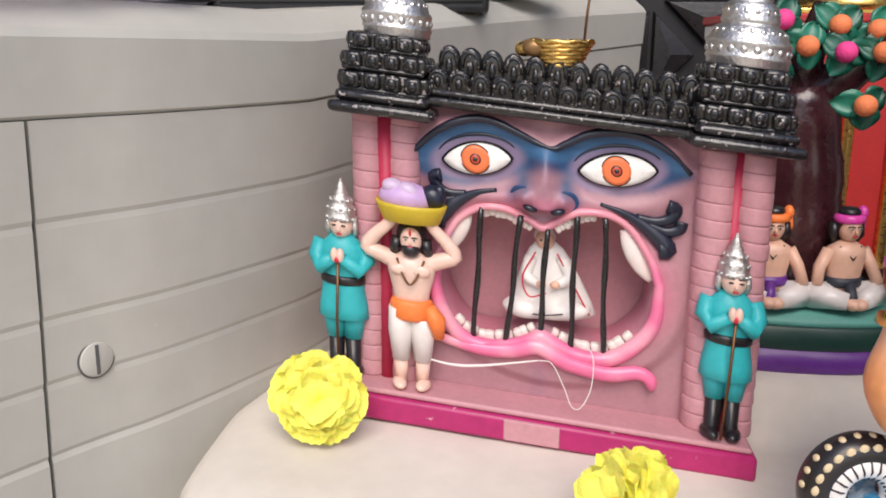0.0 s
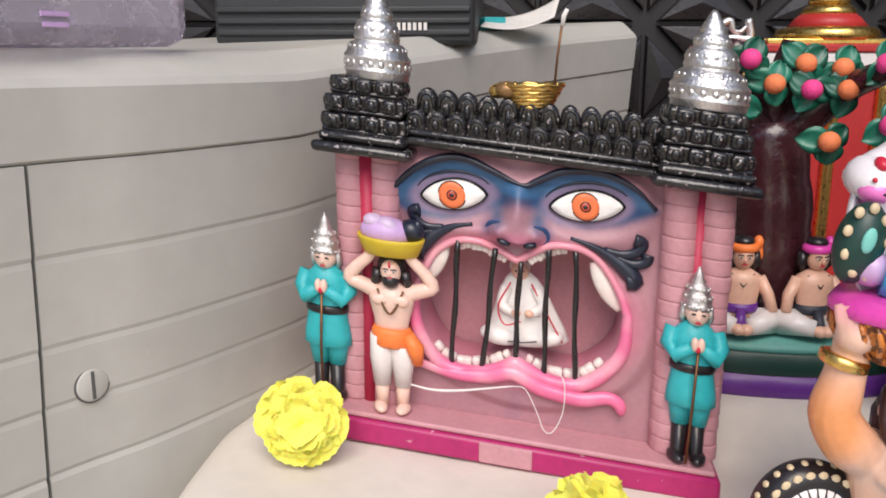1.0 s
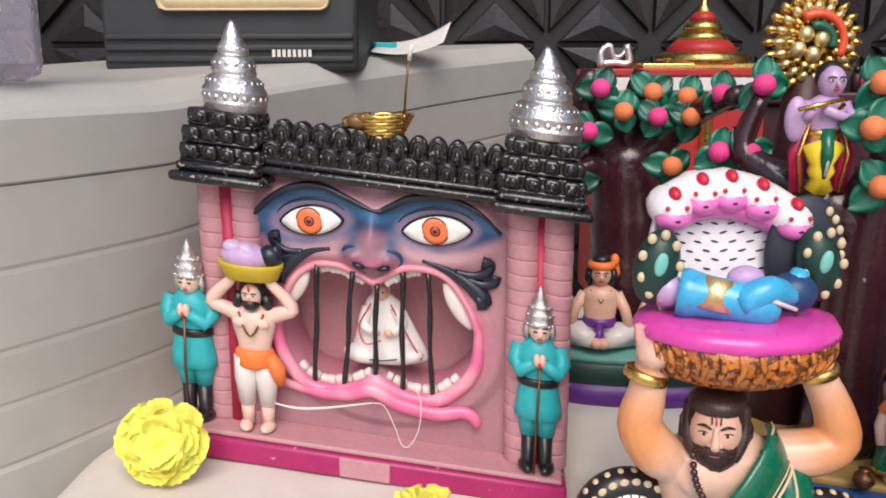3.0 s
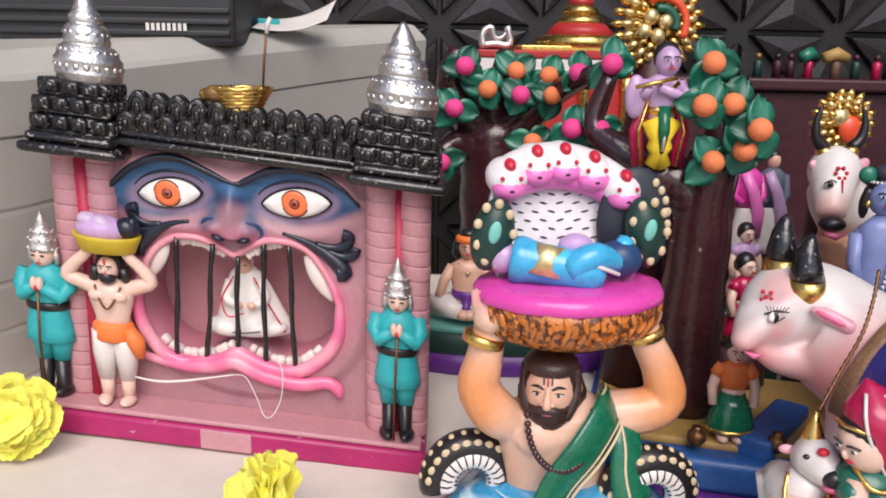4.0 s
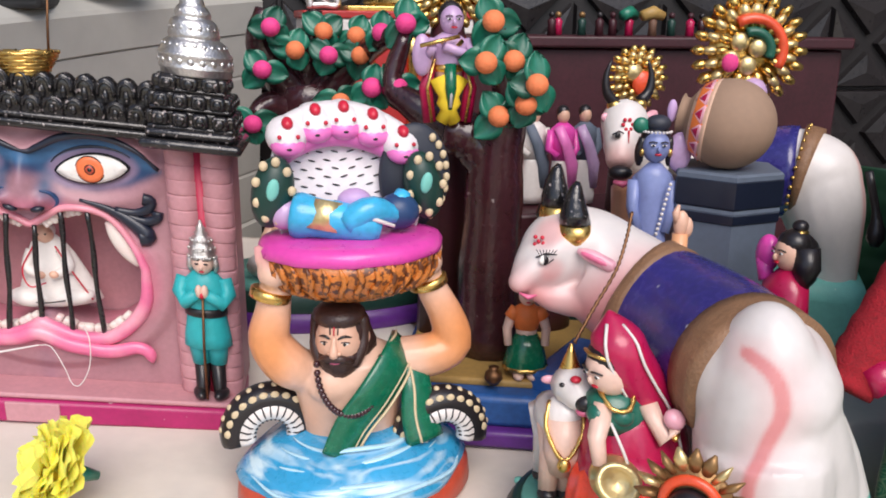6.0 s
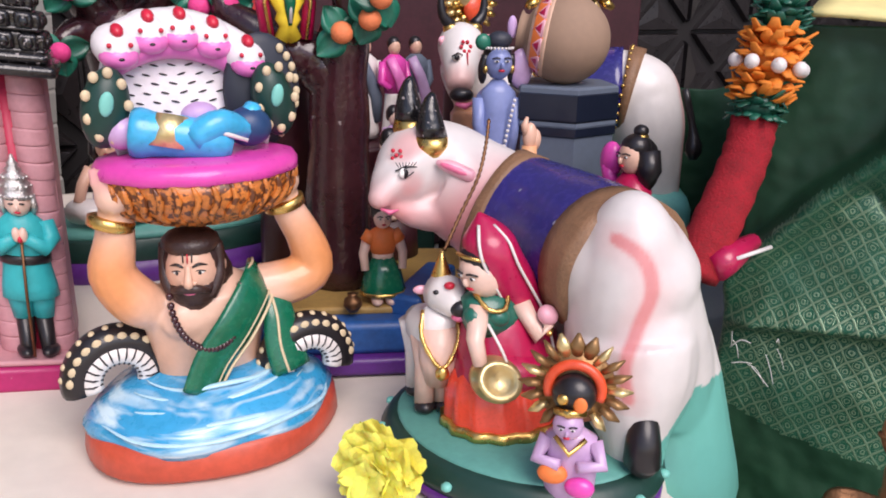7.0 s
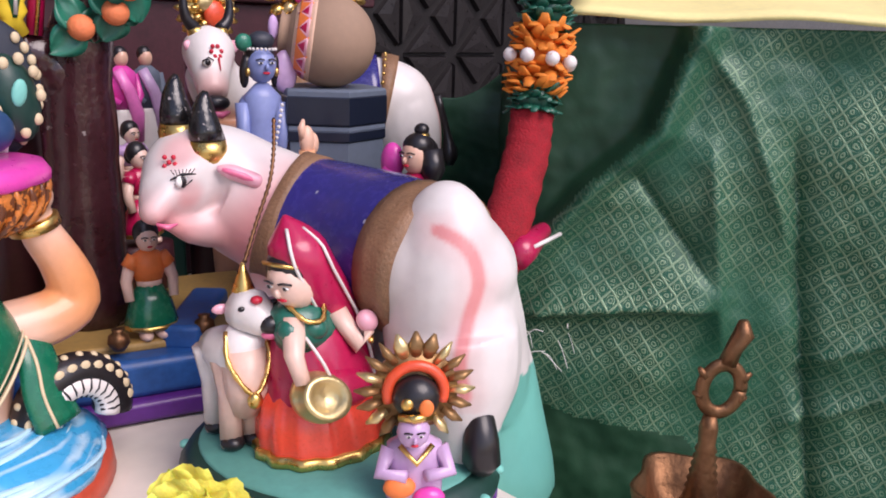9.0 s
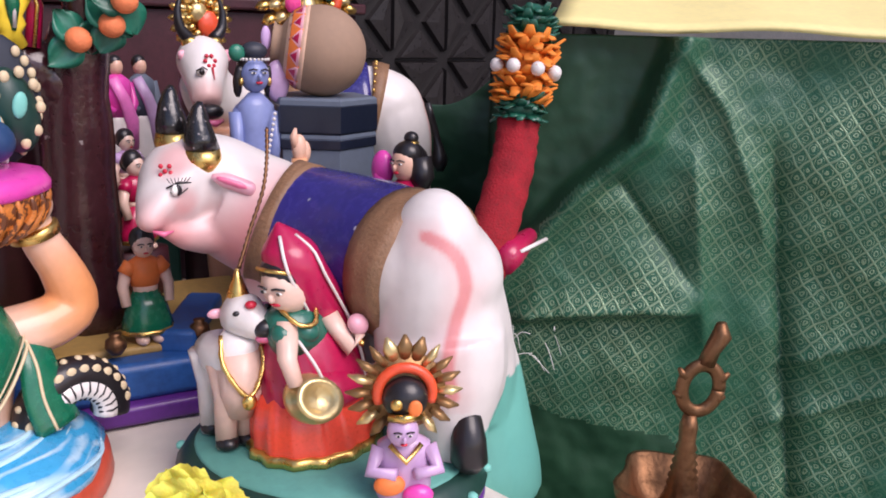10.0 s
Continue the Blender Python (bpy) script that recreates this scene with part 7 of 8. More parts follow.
# second cow, blue figure, well and pot
def cow2():
    f = Fig()
    def hide(co):
        k = 0.75 * smooth(0.030, 0.004, (co - Vector((0.606, 0.645, 0.224))).length) + 0.5 * smooth(0.016, 0.0, (co - Vector((0.632, 0.668, 0.250))).length)
        k += 0.7 * math.exp(-((co.x - 0.840 - 0.10 * (0.20 - co.z)) / 0.004) ** 2) * smooth(0.25, 0.235, co.z)
        c = mix3((0.80, 0.75, 0.72), (0.72, 0.30, 0.26), min(0.85, k))
        return mix3(c, (0.55, 0.24, 0.12), 0.9 * smooth(0.214, 0.192, co.z) * smooth(0.70, 0.67, co.x))
    f.colour = hide
    body = curve_pts([(0.822, 0.618, 0.186), (0.816, 0.624, 0.204), (0.798, 0.640, 0.212), (0.76, 0.668, 0.202), (0.71, 0.695, 0.194), (0.672, 0.705, 0.204), (0.645, 0.700, 0.224), (0.630, 0.692, 0.244)], 40)
    R = [(0, 0.016), (0.06, 0.032), (0.16, 0.041), (0.35, 0.044), (0.6, 0.040), (0.78, 0.032), (0.9, 0.027), (1, 0.024)]
    rad = [float(np.interp(i / 39, [a for a, _ in R], [b for _, b in R])) for i in range(40)]
    f.tube(body, rad, "cow_white", seg=24)
    # straight hind leg, fore leg, and a long head dipping to the nose
    f.tube(curve_pts([(0.812, 0.626, 0.205), (0.822, 0.618, 0.160), (0.832, 0.612, 0.110), (0.834, 0.608, 0.02)], 14), [0.040, 0.041, 0.041, 0.040, 0.038, 0.035, 0.032, 0.029, 0.026, 0.024, 0.022, 0.021, 0.020, 0.020], "cow_white", seg=16)
    f.tube([(0.650, 0.690, 0.19), (0.645, 0.685, 0.09), (0.645, 0.685, 0.01)], [0.030, 0.022, 0.018], "cow_white", seg=12)
    f.tube(curve_pts([(0.632, 0.694, 0.262), (0.624, 0.680, 0.256), (0.616, 0.664, 0.241), (0.609, 0.650, 0.226), (0.606, 0.644, 0.219)], 12), [0.019, 0.0235, 0.0245, 0.0235, 0.0215, 0.0195, 0.0175, 0.0160, 0.0148, 0.0140, 0.0128, 0.009], "cow_white", seg=18)
    f.fuse("cow_white", 0.0032, 7)
    f.tube(body[11:20], [r + 0.003 for r in rad[11:20]], "navy", seg=24)
    for a in (9, 19):
        f.tube(body[a:a + 3], [r + 0.0045 for r in rad[a:a + 3]], "trim_gold", seg=24)
        for q in range(30):
            b, e = math.tau * q / 30, body[a + 2]
            side = (body[a + 2] - body[a]).normalized().orthogonal().normalized()
            up_ = (body[a + 2] - body[a]).normalized().cross(side)
            f.ell(e + (side * math.cos(b) + up_ * math.sin(b)) * (rad[a + 2] + 0.004), 0.0022, "gold", seg=6, rings=5)
    f.tube(curve_pts([(0.858, 0.612, 0.215), (0.868, 0.604, 0.170), (0.866, 0.598, 0.140)], 8), [0.004, 0.004, 0.004, 0.004, 0.006, 0.009, 0.009, 0.004], "hair", seg=8)
    f.box((0.80, 0.645, 0.055), (0.16, 0.10, 0.11), "mint", rot=(0, 0, -30), bev=0.02)
    f.ell((0.6045, 0.6365, 0.2155), (0.0120, 0.0085, 0.0070), "hair", rot=(0, 0, -25))
    f.tube([(0.598, 0.636, 0.207), (0.606, 0.631, 0.205), (0.615, 0.634, 0.207)], [0.002, 0.0035, 0.002], "lip_pink", seg=7)
    for k in (-1, 1):
        c = Vector((0.630 + k * 0.0155, 0.690 + k * 0.005, 0.274))
        f.lathe([(0.0075, -0.004), (0.008, 0.002), (0.0065, 0.006)], "gold", c)
        f.tube(curve_pts([c + Vector((0, 0, 0.004)), c + Vector((k * 0.009, 0, 0.014)), c + Vector((k * 0.011, 0, 0.030)), c + Vector((k * 0.006, 0, 0.046))], 10), [0.0062, 0.006, 0.0056, 0.005, 0.0045, 0.004, 0.0033, 0.0026, 0.0018, 0.0008], "hair")
        e = Vector((0.6215 + k * 0.0165, 0.6605 + k * 0.010, 0.2500))
        f.ell(e, (0.0050, 0.0036, 0.0036), "eye_white", rot=(0, 0, 25 + k * 35), seg=10, rings=7)
        f.ell(e + Vector((-0.0006, -0.0028, 0)), (0.0030, 0.0016, 0.0030), "hair", seg=8, rings=6)
        f.tube([e + Vector((-0.006, -0.002, 0.001)), e + Vector((0, -0.0035, 0.0044)), e + Vector((0.006, -0.001, 0.002))], 0.0007, "hair", seg=5)
        f.ell((0.634 + k * 0.026, 0.690 + k * 0.008, 0.262), (0.011, 0.004, 0.006), "lip_light", rot=(0, -k * 20, 20), seg=10, rings=7)
    for a in range(6):
        q = math.tau * a / 6
        f.ell((0.617 + 0.0050 * math.cos(q), 0.6545 + 0.002 * math.sin(q), 0.2595 + 0.0050 * math.sin(q)), 0.0021, "red_spot", seg=7, rings=5)
    f.tube([(0.6165, 0.6500, 0.254), (0.6140, 0.6430, 0.243)], [0.0011, 0.0004], "red_spot", seg=5)
    return f
thing("cow_figure", cow2(), (-0.010, 0, 0), label="white clay cow with gold bands beside the well", category="clay cow")
f = Fig()
halo(f, (0, 0, 0), 0.034, 18)
f.ell((0.004, -0.012, -0.006), (0.012, 0.006, 0.014), "skirt_orange")
f.ell((-0.006, -0.010, 0.006), (0.010, 0.006, 0.010), "gold_pale")
f.lathe([(0.014, -0.02), (0.02, -0.06), (0.024, -0.295)], "maroon", (0, 0.006, 0))
thing("halo_crown_figure", f, (0.655, 0.755, 0.298), 0, "small maroon figure with a gold beaded halo", "clay figure")
def blue_child():
    f = Fig()
    f.face_mat = "skin_blue"
    f.lathe([(0.022, -0.279), (0.020, -0.20), (0.016, -0.08), (0.014, -0.05), (0.018, -0.028), (0.006, -0.016)], "skin_blue", sy=0.7)
    f.ell((0, 0, 0), (0.0135, 0.0135, 0.0165), "skin_blue")
    face_marks(f, (0, 0, 0.001), 0.0148, lips="red_spot")
    f.ell((0, 0.005, 0.006), (0.015, 0.0125, 0.017), "hair")
    f.ell((0.001, 0.002, 0.022), (0.0125, 0.0105, 0.0085), "stone_dark")
    for k in range(11):
        a = math.radians(190 + 160 * k / 10)
        f.ell((0.0135 * math.cos(a), 0.0135 * math.sin(a) * 0.95, 0.0145), 0.0015, "white_paint", seg=6, rings=5)
    f.ell((-0.016, 0.0, 0.020), (0.008, 0.005, 0.008), "leaf_light")
    f.ell((0.014, 0.005, 0.034), (0.005, 0.003, 0.011), "lilac")
    f.ell((0.0, 0.004, -0.036), (0.0215, 0.011, 0.014), "skin_blue")
    for k in (-1, 1):
        f.tube([(k * 0.018, 0.002, -0.034), (k * 0.019, -0.001, -0.060), (k * 0.013, -0.008, -0.085)], [0.0070, 0.0062, 0.0052], "skin_blue")
        f.ell((k * 0.0135, -0.002, -0.006), (0.0026, 0.003, 0.0042), "gold", seg=8, rings=6)
        f.tube(curve_pts([(k * 0.0125, 0.002, 0.008), (k * 0.0150, 0.003, -0.006), (k * 0.0145, 0.006, -0.020)], 7), [0.004, 0.0045, 0.005, 0.005, 0.0045, 0.004, 0.002], "hair", seg=8)
    for k in range(12):
        f.ell((0.014 - 0.001 * k, -0.014, -0.035 - 0.005 * k), 0.0019, "white_paint", seg=6, rings=5)
    f.ell((0.024, 0.004, -0.006), (0.012, 0.008, 0.020), "skin_lilac")
    return f
thing("blue_child_figure", blue_child(), (0.597, 0.568, 0.2515), -14, "blue clay child with dark headdress and white pearls", "clay figure", scale=0.90)
well = holder("clay_well", (0.664, 0.566, 0.0), 12, "six-sided slate blue clay well with dark bands", "well")
for nm, prof, mt in (("shaft", [(0.0495, 0.0), (0.0495, 0.190)], "stone_blue"), ("band", [(0.0505, 0.189), (0.0514, 0.190), (0.0514, 0.197), (0.0505, 0.198)], "navy_black"), ("course", [(0.0508, 0.197), (0.0515, 0.199), (0.0508, 0.203)], "stone_blue"),
                     ("band", [(0.0510, 0.202), (0.0524, 0.204), (0.0524, 0.226), (0.0512, 0.228)], "navy_black"), ("rim", [(0.0518, 0.227), (0.0518, 0.231), (0.0500, 0.233), (0.0, 0.2335)], "stone_blue")):
    f = Fig().lathe(prof, mt, seg=6)
    for fc in f.bm.faces:
        fc.smooth = False
    part(nm, f, well)
pot = holder("clay_pot", (0.6555, 0.552, 0.2335), 0, "round brown clay pot with a painted heart border", "pot")
POT_R, POT_AXIS = 0.0390, Vector((-0.78, 0.60, 0.14)).normalized()
POT_TURN = Matrix.Translation((0, 0, 0.0385)) @ POT_AXIS.to_track_quat('Z', 'Y').to_matrix().to_4x4()
def pot_ring(a0, a1, lift, n=8):
    return [((POT_R + lift) * math.sin(math.radians(a0 + (a1 - a0) * i / n)), (POT_R + lift) * math.cos(math.radians(a0 + (a1 - a0) * i / n))) for i in range(n + 1)]
f = Fig().lathe(pot_ring(179, 24, 0.0, 26) + [(0.0160, 0.0395), (0.0190, 0.0420), (0.0160, 0.0425), (0.0120, 0.0375)], "pot_clay", seg=48)
part("bowl", f, pot, "", POT_TURN)
part("painted_band", Fig().lathe(pot_ring(70, 40, 0.0004), "band_pale", seg=48), pot, "pale painted band", POT_TURN)
for k in range(14):
    for flip, mt, size in ((0, "orange", 1.0), (1, "lip_light", 1.0), (1, "crimson", 0.58)):
        a = math.tau * (k + 0.5 * flip) / 14
        th = math.radians(57 if flip else 53)
        tri = [(0.0095 * size * math.cos(q), 0.0085 * size * math.sin(q)) for q in [math.tau * (i + (0.75 if flip else 0.25)) / 3 for i in range(3)]]
        at = Matrix.Rotation(a, 4, 'Z') @ Matrix.Rotation(th, 4, 'Y') @ Matrix.Translation((0, 0, POT_R + (0.0010 if size < 1 else 0.0006))) @ Matrix.Rotation(radians(90), 4, 'Z') @ Matrix.Rotation(radians(-90), 4, 'X')
        part("painted_heart", Fig().prism(tri, at, 0.004, mt, 0.0006), pot, "", POT_TURN)
f = Fig()
f.ell((0, 0, 0.0), (0.008, 0.007, 0.014), "skin").ell((0.007, 0, -0.004), (0.006, 0.006, 0.011), "skin").tube([(-0.004, 0, 0.0), (-0.007, -0.001, 0.012), (-0.004, 0, 0.02)], [0.004, 0.004, 0.0015], "skin").lathe([(0.010, -0.247), (0.008, -0.01)], "skin_orange")
thing("clay_hand", f, (0.592, 0.500, 0.198), 0, "small orange clay hand shape before the well", "clay ornament", scale=0.80)
f = Fig()
f.face_mat = "skin"
f.lathe([(0.034, -0.215), (0.03, -0.13), (0.025, -0.06), (0.022, -0.03), (0.008, -0.015)], "crimson", sy=0.8)
f.ell((0, 0, 0), (0.013, 0.0135, 0.0165), "skin")
face_marks(f, (0, 0, 0.0), 0.0145)
f.ell((0.0, 0.0035, 0.0095), (0.0142, 0.0140, 0.0118), "hair").ell((0.0, 0.0070, 0.0030), (0.0142, 0.0115, 0.0150), "hair").tube(curve_pts([(0.0, 0.006, 0.012), (0.0, 0.016, 0.0), (0.0, 0.018, -0.020), (0.0, 0.016, -0.034)], 9), [0.010, 0.0115, 0.0125, 0.013, 0.013, 0.0125, 0.0115, 0.009, 0.004], "hair", seg=12).tube([(0.010, 0.008, 0.006), (0.014, 0.008, -0.012), (0.013, 0.006, -0.028)], [0.012, 0.012, 0.006], "hair")
f.ell((0, 0.008, 0.0235), (0.007, 0.007, 0.006), "hair")
f.lathe([(0.007, 0.017), (0.0085, 0.019), (0.007, 0.0205)], "gold", (0, 0.007, 0))
f.ell((-0.028, 0.0, -0.008), (0.012, 0.010, 0.018), "pink_hot")
f.tube([(-0.02, -0.004, -0.03), (-0.03, -0.004, -0.012)], [0.008, 0.006], "pink_hot")
thing("kneeling_lady_figure", f, (0.654, 0.442, 0.187), -84, "clay lady with black bun, pink sleeve and crimson dress", "clay figure", scale=0.87)

# dark shelf with tiny figures by the wall
st = holder("maroon_step", (0.86, 1.17, 0.0), -6, "dark maroon cloth-covered display step", "display step")
part("front", Fig().box((0, 0.005, 0.157), (0.60, 0.10, 0.318), "maroon", bev=0.004), st)
part("ledge", Fig().box((0, 0, 0.326), (0.62, 0.12, 0.018), "maroon", bev=0.004), st)
rnd = random.Random(8)
for k in range(14):
    f = Fig()
    c = rnd.choice(("crimson", "maroon", "maroon", "brown_trim", "bark", "dark_green"))
    f.lathe([(0.007, 0.0), (0.006, 0.014), (0.007, 0.022), (0.002, 0.027)], c).ell((0, 0, 0.031), 0.005, rnd.choice(("brown_gold", "hair", "maroon")))
    if k in (5, 6, 10):
        f.tube([(-0.02, 0, 0.03), (0, 0, 0.036), (0.018, 0, 0.03)], [0.008, 0.010, 0.007], rnd.choice(("gold", "leaf_light", "ochre")))
    thing("tiny_figure", f, (0.68 + 0.028 * k + rnd.uniform(-0.005, 0.005), 1.16 - 0.003 * k + rnd.uniform(-0.02, 0.02), 0.335), rnd.uniform(0, 90), "tiny painted clay figure on the shelf", "clay figure", "tiny figures on the shelf")

# ---- green brocade drape, yellow sheet, garland and lamp ----
def brocade():
    m = bpy.data.materials.new("brocade")
    m.use_nodes = True
    nt = m.node_tree
    b = nt.nodes["Principled BSDF"]
    uv = nt.nodes.new("ShaderNodeUVMap")
    rot = nt.nodes.new("ShaderNodeMapping")
    rot.inputs["Rotation"].default_value = (0, 0, radians(38))
    warp = nt.nodes.new("ShaderNodeTexNoise")
    warp.inputs["Scale"].default_value, warp.inputs["Detail"].default_value = 55, 2
    nt.links.new(uv.outputs[0], warp.inputs["Vector"])
    wadd = nt.nodes.new("ShaderNodeVectorMath")
    wadd.operation = 'MULTIPLY_ADD'
    wadd.inputs[1].default_value = (0.006, 0.006, 0.0)
    nt.links.new(warp.outputs[1], wadd.inputs[0])
    nt.links.new(uv.outputs[0], wadd.inputs[2])
    nt.links.new(wadd.outputs[0], rot.inputs[0])
    sc = nt.nodes.new("ShaderNodeVectorMath")
    sc.operation = 'SCALE'
    sc.inputs["Scale"].default_value = 100
    nt.links.new(rot.outputs[0], sc.inputs[0])
    fr = nt.nodes.new("ShaderNodeVectorMath")
    fr.operation = 'FRACTION'
    nt.links.new(sc.outputs[0], fr.inputs[0])
    sub = nt.nodes.new("ShaderNodeVectorMath")
    sub.operation = 'SUBTRACT'
    sub.inputs[1].default_value = (0.5, 0.5, 0)
    nt.links.new(fr.outputs[0], sub.inputs[0])
    ab = nt.nodes.new("ShaderNodeVectorMath")
    ab.operation = 'ABSOLUTE'
    nt.links.new(sub.outputs[0], ab.inputs[0])
    sep = nt.nodes.new("ShaderNodeSeparateXYZ")
    nt.links.new(ab.outputs[0], sep.inputs[0])
    mx = nt.nodes.new("ShaderNodeMath")
    mx.operation = 'MAXIMUM'
    nt.links.new(sep.outputs[0], mx.inputs[0])
    nt.links.new(sep.outputs[1], mx.inputs[1])
    lattice = nt.nodes.new("ShaderNodeMapRange")
    lattice.inputs["From Min"].default_value, lattice.inputs["From Max"].default_value = 0.40, 0.45
    nt.links.new(mx.outputs[0], lattice.inputs[0])
    ln = nt.nodes.new("ShaderNodeVectorMath")
    ln.operation = 'LENGTH'
    nt.links.new(sub.outputs[0], ln.inputs[0])
    n0 = nt.nodes.new("ShaderNodeTexNoise")
    n0.inputs["Scale"].default_value = 260
    nt.links.new(uv.outputs[0], n0.inputs["Vector"])
    wob = nt.nodes.new("ShaderNodeMath")
    wob.operation = 'MULTIPLY_ADD'
    wob.inputs[1].default_value = 0.34
    nt.links.new(n0.outputs[0], wob.inputs[0])
    nt.links.new(ln.outputs["Value"], wob.inputs[2])
    sn = nt.nodes.new("ShaderNodeMath")
    sn.operation = 'MULTIPLY'
    sn.inputs[1].default_value = 25
    nt.links.new(wob.outputs[0], sn.inputs[0])
    si = nt.nodes.new("ShaderNodeMath")
    si.operation = 'SINE'
    nt.links.new(sn.outputs[0], si.inputs[0])
    rings = nt.nodes.new("ShaderNodeMapRange")
    rings.inputs["From Min"].default_value, rings.inputs["From Max"].default_value = 0.0, 0.45
    nt.links.new(si.outputs[0], rings.inputs[0])
    core = nt.nodes.new("ShaderNodeMapRange")
    core.inputs["From Min"].default_value, core.inputs["From Max"].default_value = 0.40, 0.34
    nt.links.new(ln.outputs["Value"], core.inputs[0])
    inner = nt.nodes.new("ShaderNodeMath")
    inner.operation = 'MULTIPLY'
    nt.links.new(rings.outputs[0], inner.inputs[0])
    nt.links.new(core.outputs[0], inner.inputs[1])
    th = nt.nodes.new("ShaderNodeMath")
    th.operation = 'MAXIMUM'
    nt.links.new(lattice.outputs[0], th.inputs[0])
    nt.links.new(inner.outputs[0], th.inputs[1])
    # where the woven ground is plain
    big = nt.nodes.new("ShaderNodeTexNoise")
    big.inputs["Scale"].default_value, big.inputs["Detail"].default_value = 7.0, 3
    nt.links.new(uv.outputs[0], big.inputs["Vector"])
    bm_ = nt.nodes.new("ShaderNodeMapRange")
    bm_.inputs["From Min"].default_value, bm_.inputs["From Max"].default_value = 0.40, 0.62
    bm_.inputs["To Min"].default_value, bm_.inputs["To Max"].default_value = 0.10, 0.85
    nt.links.new(big.outputs[0], bm_.inputs[0])
    mm = nt.nodes.new("ShaderNodeMath")
    mm.operation = 'MULTIPLY'
    nt.links.new(th.outputs[0], mm.inputs[0])
    nt.links.new(bm_.outputs[0], mm.inputs[1])
    mix = nt.nodes.new("ShaderNodeMix")
    mix.data_type = 'RGBA'
    mix.inputs[6].default_value = (0.003, 0.088, 0.044, 1)
    mix.inputs[7].default_value = (0.29, 0.39, 0.24, 1)
    nt.links.new(mm.outputs[0], mix.inputs[0])
    nt.links.new(mix.outputs[2], b.inputs["Base Color"])
    me = nt.nodes.new("ShaderNodeMath")
    me.operation = 'MULTIPLY'
    me.inputs[1].default_value = 0.7
    nt.links.new(mm.outputs[0], me.inputs[0])
    nt.links.new(me.outputs[0], b.inputs["Metallic"])
    b.inputs["Roughness"].default_value = 0.38
    b.inputs["Sheen Weight"].default_value = 0.06
    wv = nt.nodes.new("ShaderNodeTexNoise")
    wv.inputs["Scale"].default_value = 900
    nt.links.new(uv.outputs[0], wv.inputs["Vector"])
    ad = nt.nodes.new("ShaderNodeMath")
    nt.links.new(wv.outputs[0], ad.inputs[0])
    nt.links.new(mm.outputs[0], ad.inputs[1])
    bp = nt.nodes.new("ShaderNodeBump")
    bp.inputs["Strength"].default_value, bp.inputs["Distance"].default_value = 0.5, 0.0008
    nt.links.new(ad.outputs[0], bp.inputs["Height"])
    nt.links.new(bp.outputs[0], b.inputs["Normal"])
    return m
M["brocade"] = brocade()
TL, DIR = Vector((0.735, 0.400, 0)), Vector((0.50, -0.80, 0)).normalized()
OUT = Vector((-0.848, -0.53, 0)).normalized()
col("green_plain", (0.012, 0.060, 0.028), rough=0.5, var=0.2, scale=14, bump=0.4)
def fold_line(z):
    return float(np.interp(z, [-0.12, 0.0, 0.099, 0.166, 0.21, 0.292], [-0.14, -0.07, 0.008, 0.060, 0.108, 0.134]))
PLAIN_S, PLAIN_Z = [0.0, 0.06, 0.15, 0.165, 0.17], [-0.016, -0.034, -0.044, -0.06, -0.9]
def plain_height(s):
    return float(np.interp(s, PLAIN_S, PLAIN_Z))
def drape(u, v):
    s = -0.22 + 0.87 * u
    z = 0.292 - 0.412 * min(1, v / 0.75) - 0.085 * smooth(-0.02, -0.16, s) * (1 - min(1, v / 0.75))
    out = 0.34 * max(0, v - 0.75) / 0.25
    line = s - fold_line(z)
    fold = 0.018 * math.exp(-(line / 0.012) ** 2) - 0.020 * smooth(0.0, -0.02, line) * smooth(-0.2, -0.04, line)
    # the flap folded over at a third of the height, sharp underneath
    over = z - 0.053 - 0.02 * math.sin(9 * s)
    fold += 0.020 * (math.exp(-over / 0.035) if over > 0 else math.exp(over / 0.004)) * smooth(-0.01, 0.03, s) * smooth(0.172, 0.145, s)
    # pressed creases: upright, slanting and two fanning out to the side
    fold -= 0.014 * math.exp(-abs(s - 0.216 - 0.15 * (0.172 - z)) / 0.009) * smooth(0.23, 0.17, z)
    fold += 0.011 * math.exp(-abs(s - 0.150 - 0.15 * (0.19 - z)) / 0.012) * smooth(0.215, 0.18, z) * smooth(0.03, 0.07, z)
    fold -= 0.010 * math.exp(-abs(s - 0.121 + 0.78 * (z - 0.14)) / 0.012) * smooth(0.19, 0.17, z) * smooth(0.08, 0.11, z)
    fold += 0.010 * math.exp(-abs(z - 0.031 - 0.45 * (s - 0.235)) / 0.008) * smooth(0.225, 0.25, s)
    fold += 0.010 * math.exp(-abs(z + 0.017 - 0.49 * (s - 0.239)) / 0.008) * smooth(0.215, 0.245, s)
    fold += 0.010 * math.exp(-abs(s - float(np.interp(z, [0.10, 0.149, 0.236, 0.278], [0.222, 0.206, 0.170, 0.136]))) / 0.010) * smooth(0.10, 0.16, z)
    fold += 0.005 * math.sin(16 * s + 2.2 * v + 0.7) + 0.010 * noise.noise((s * 9, z * 9, 1.3)) + 0.004 * noise.noise((s * 26, z * 26, 4.0)) + 0.0012 * noise.noise((s * 80, z * 80, 9.0))
    base = TL + DIR * s if s > 0 else TL + Vector((0.72, 0.69, 0)) * min(0.30, -3 * s) + Vector((-0.55, 0.83, 0)) * max(0, -s - 0.10)
    return base + OUT * (fold * smooth(-0.05, 0.08, v + 0.03) + 0.02 * v + out) + Vector((0, 0, z + (0.25 * fold if out else 0)))
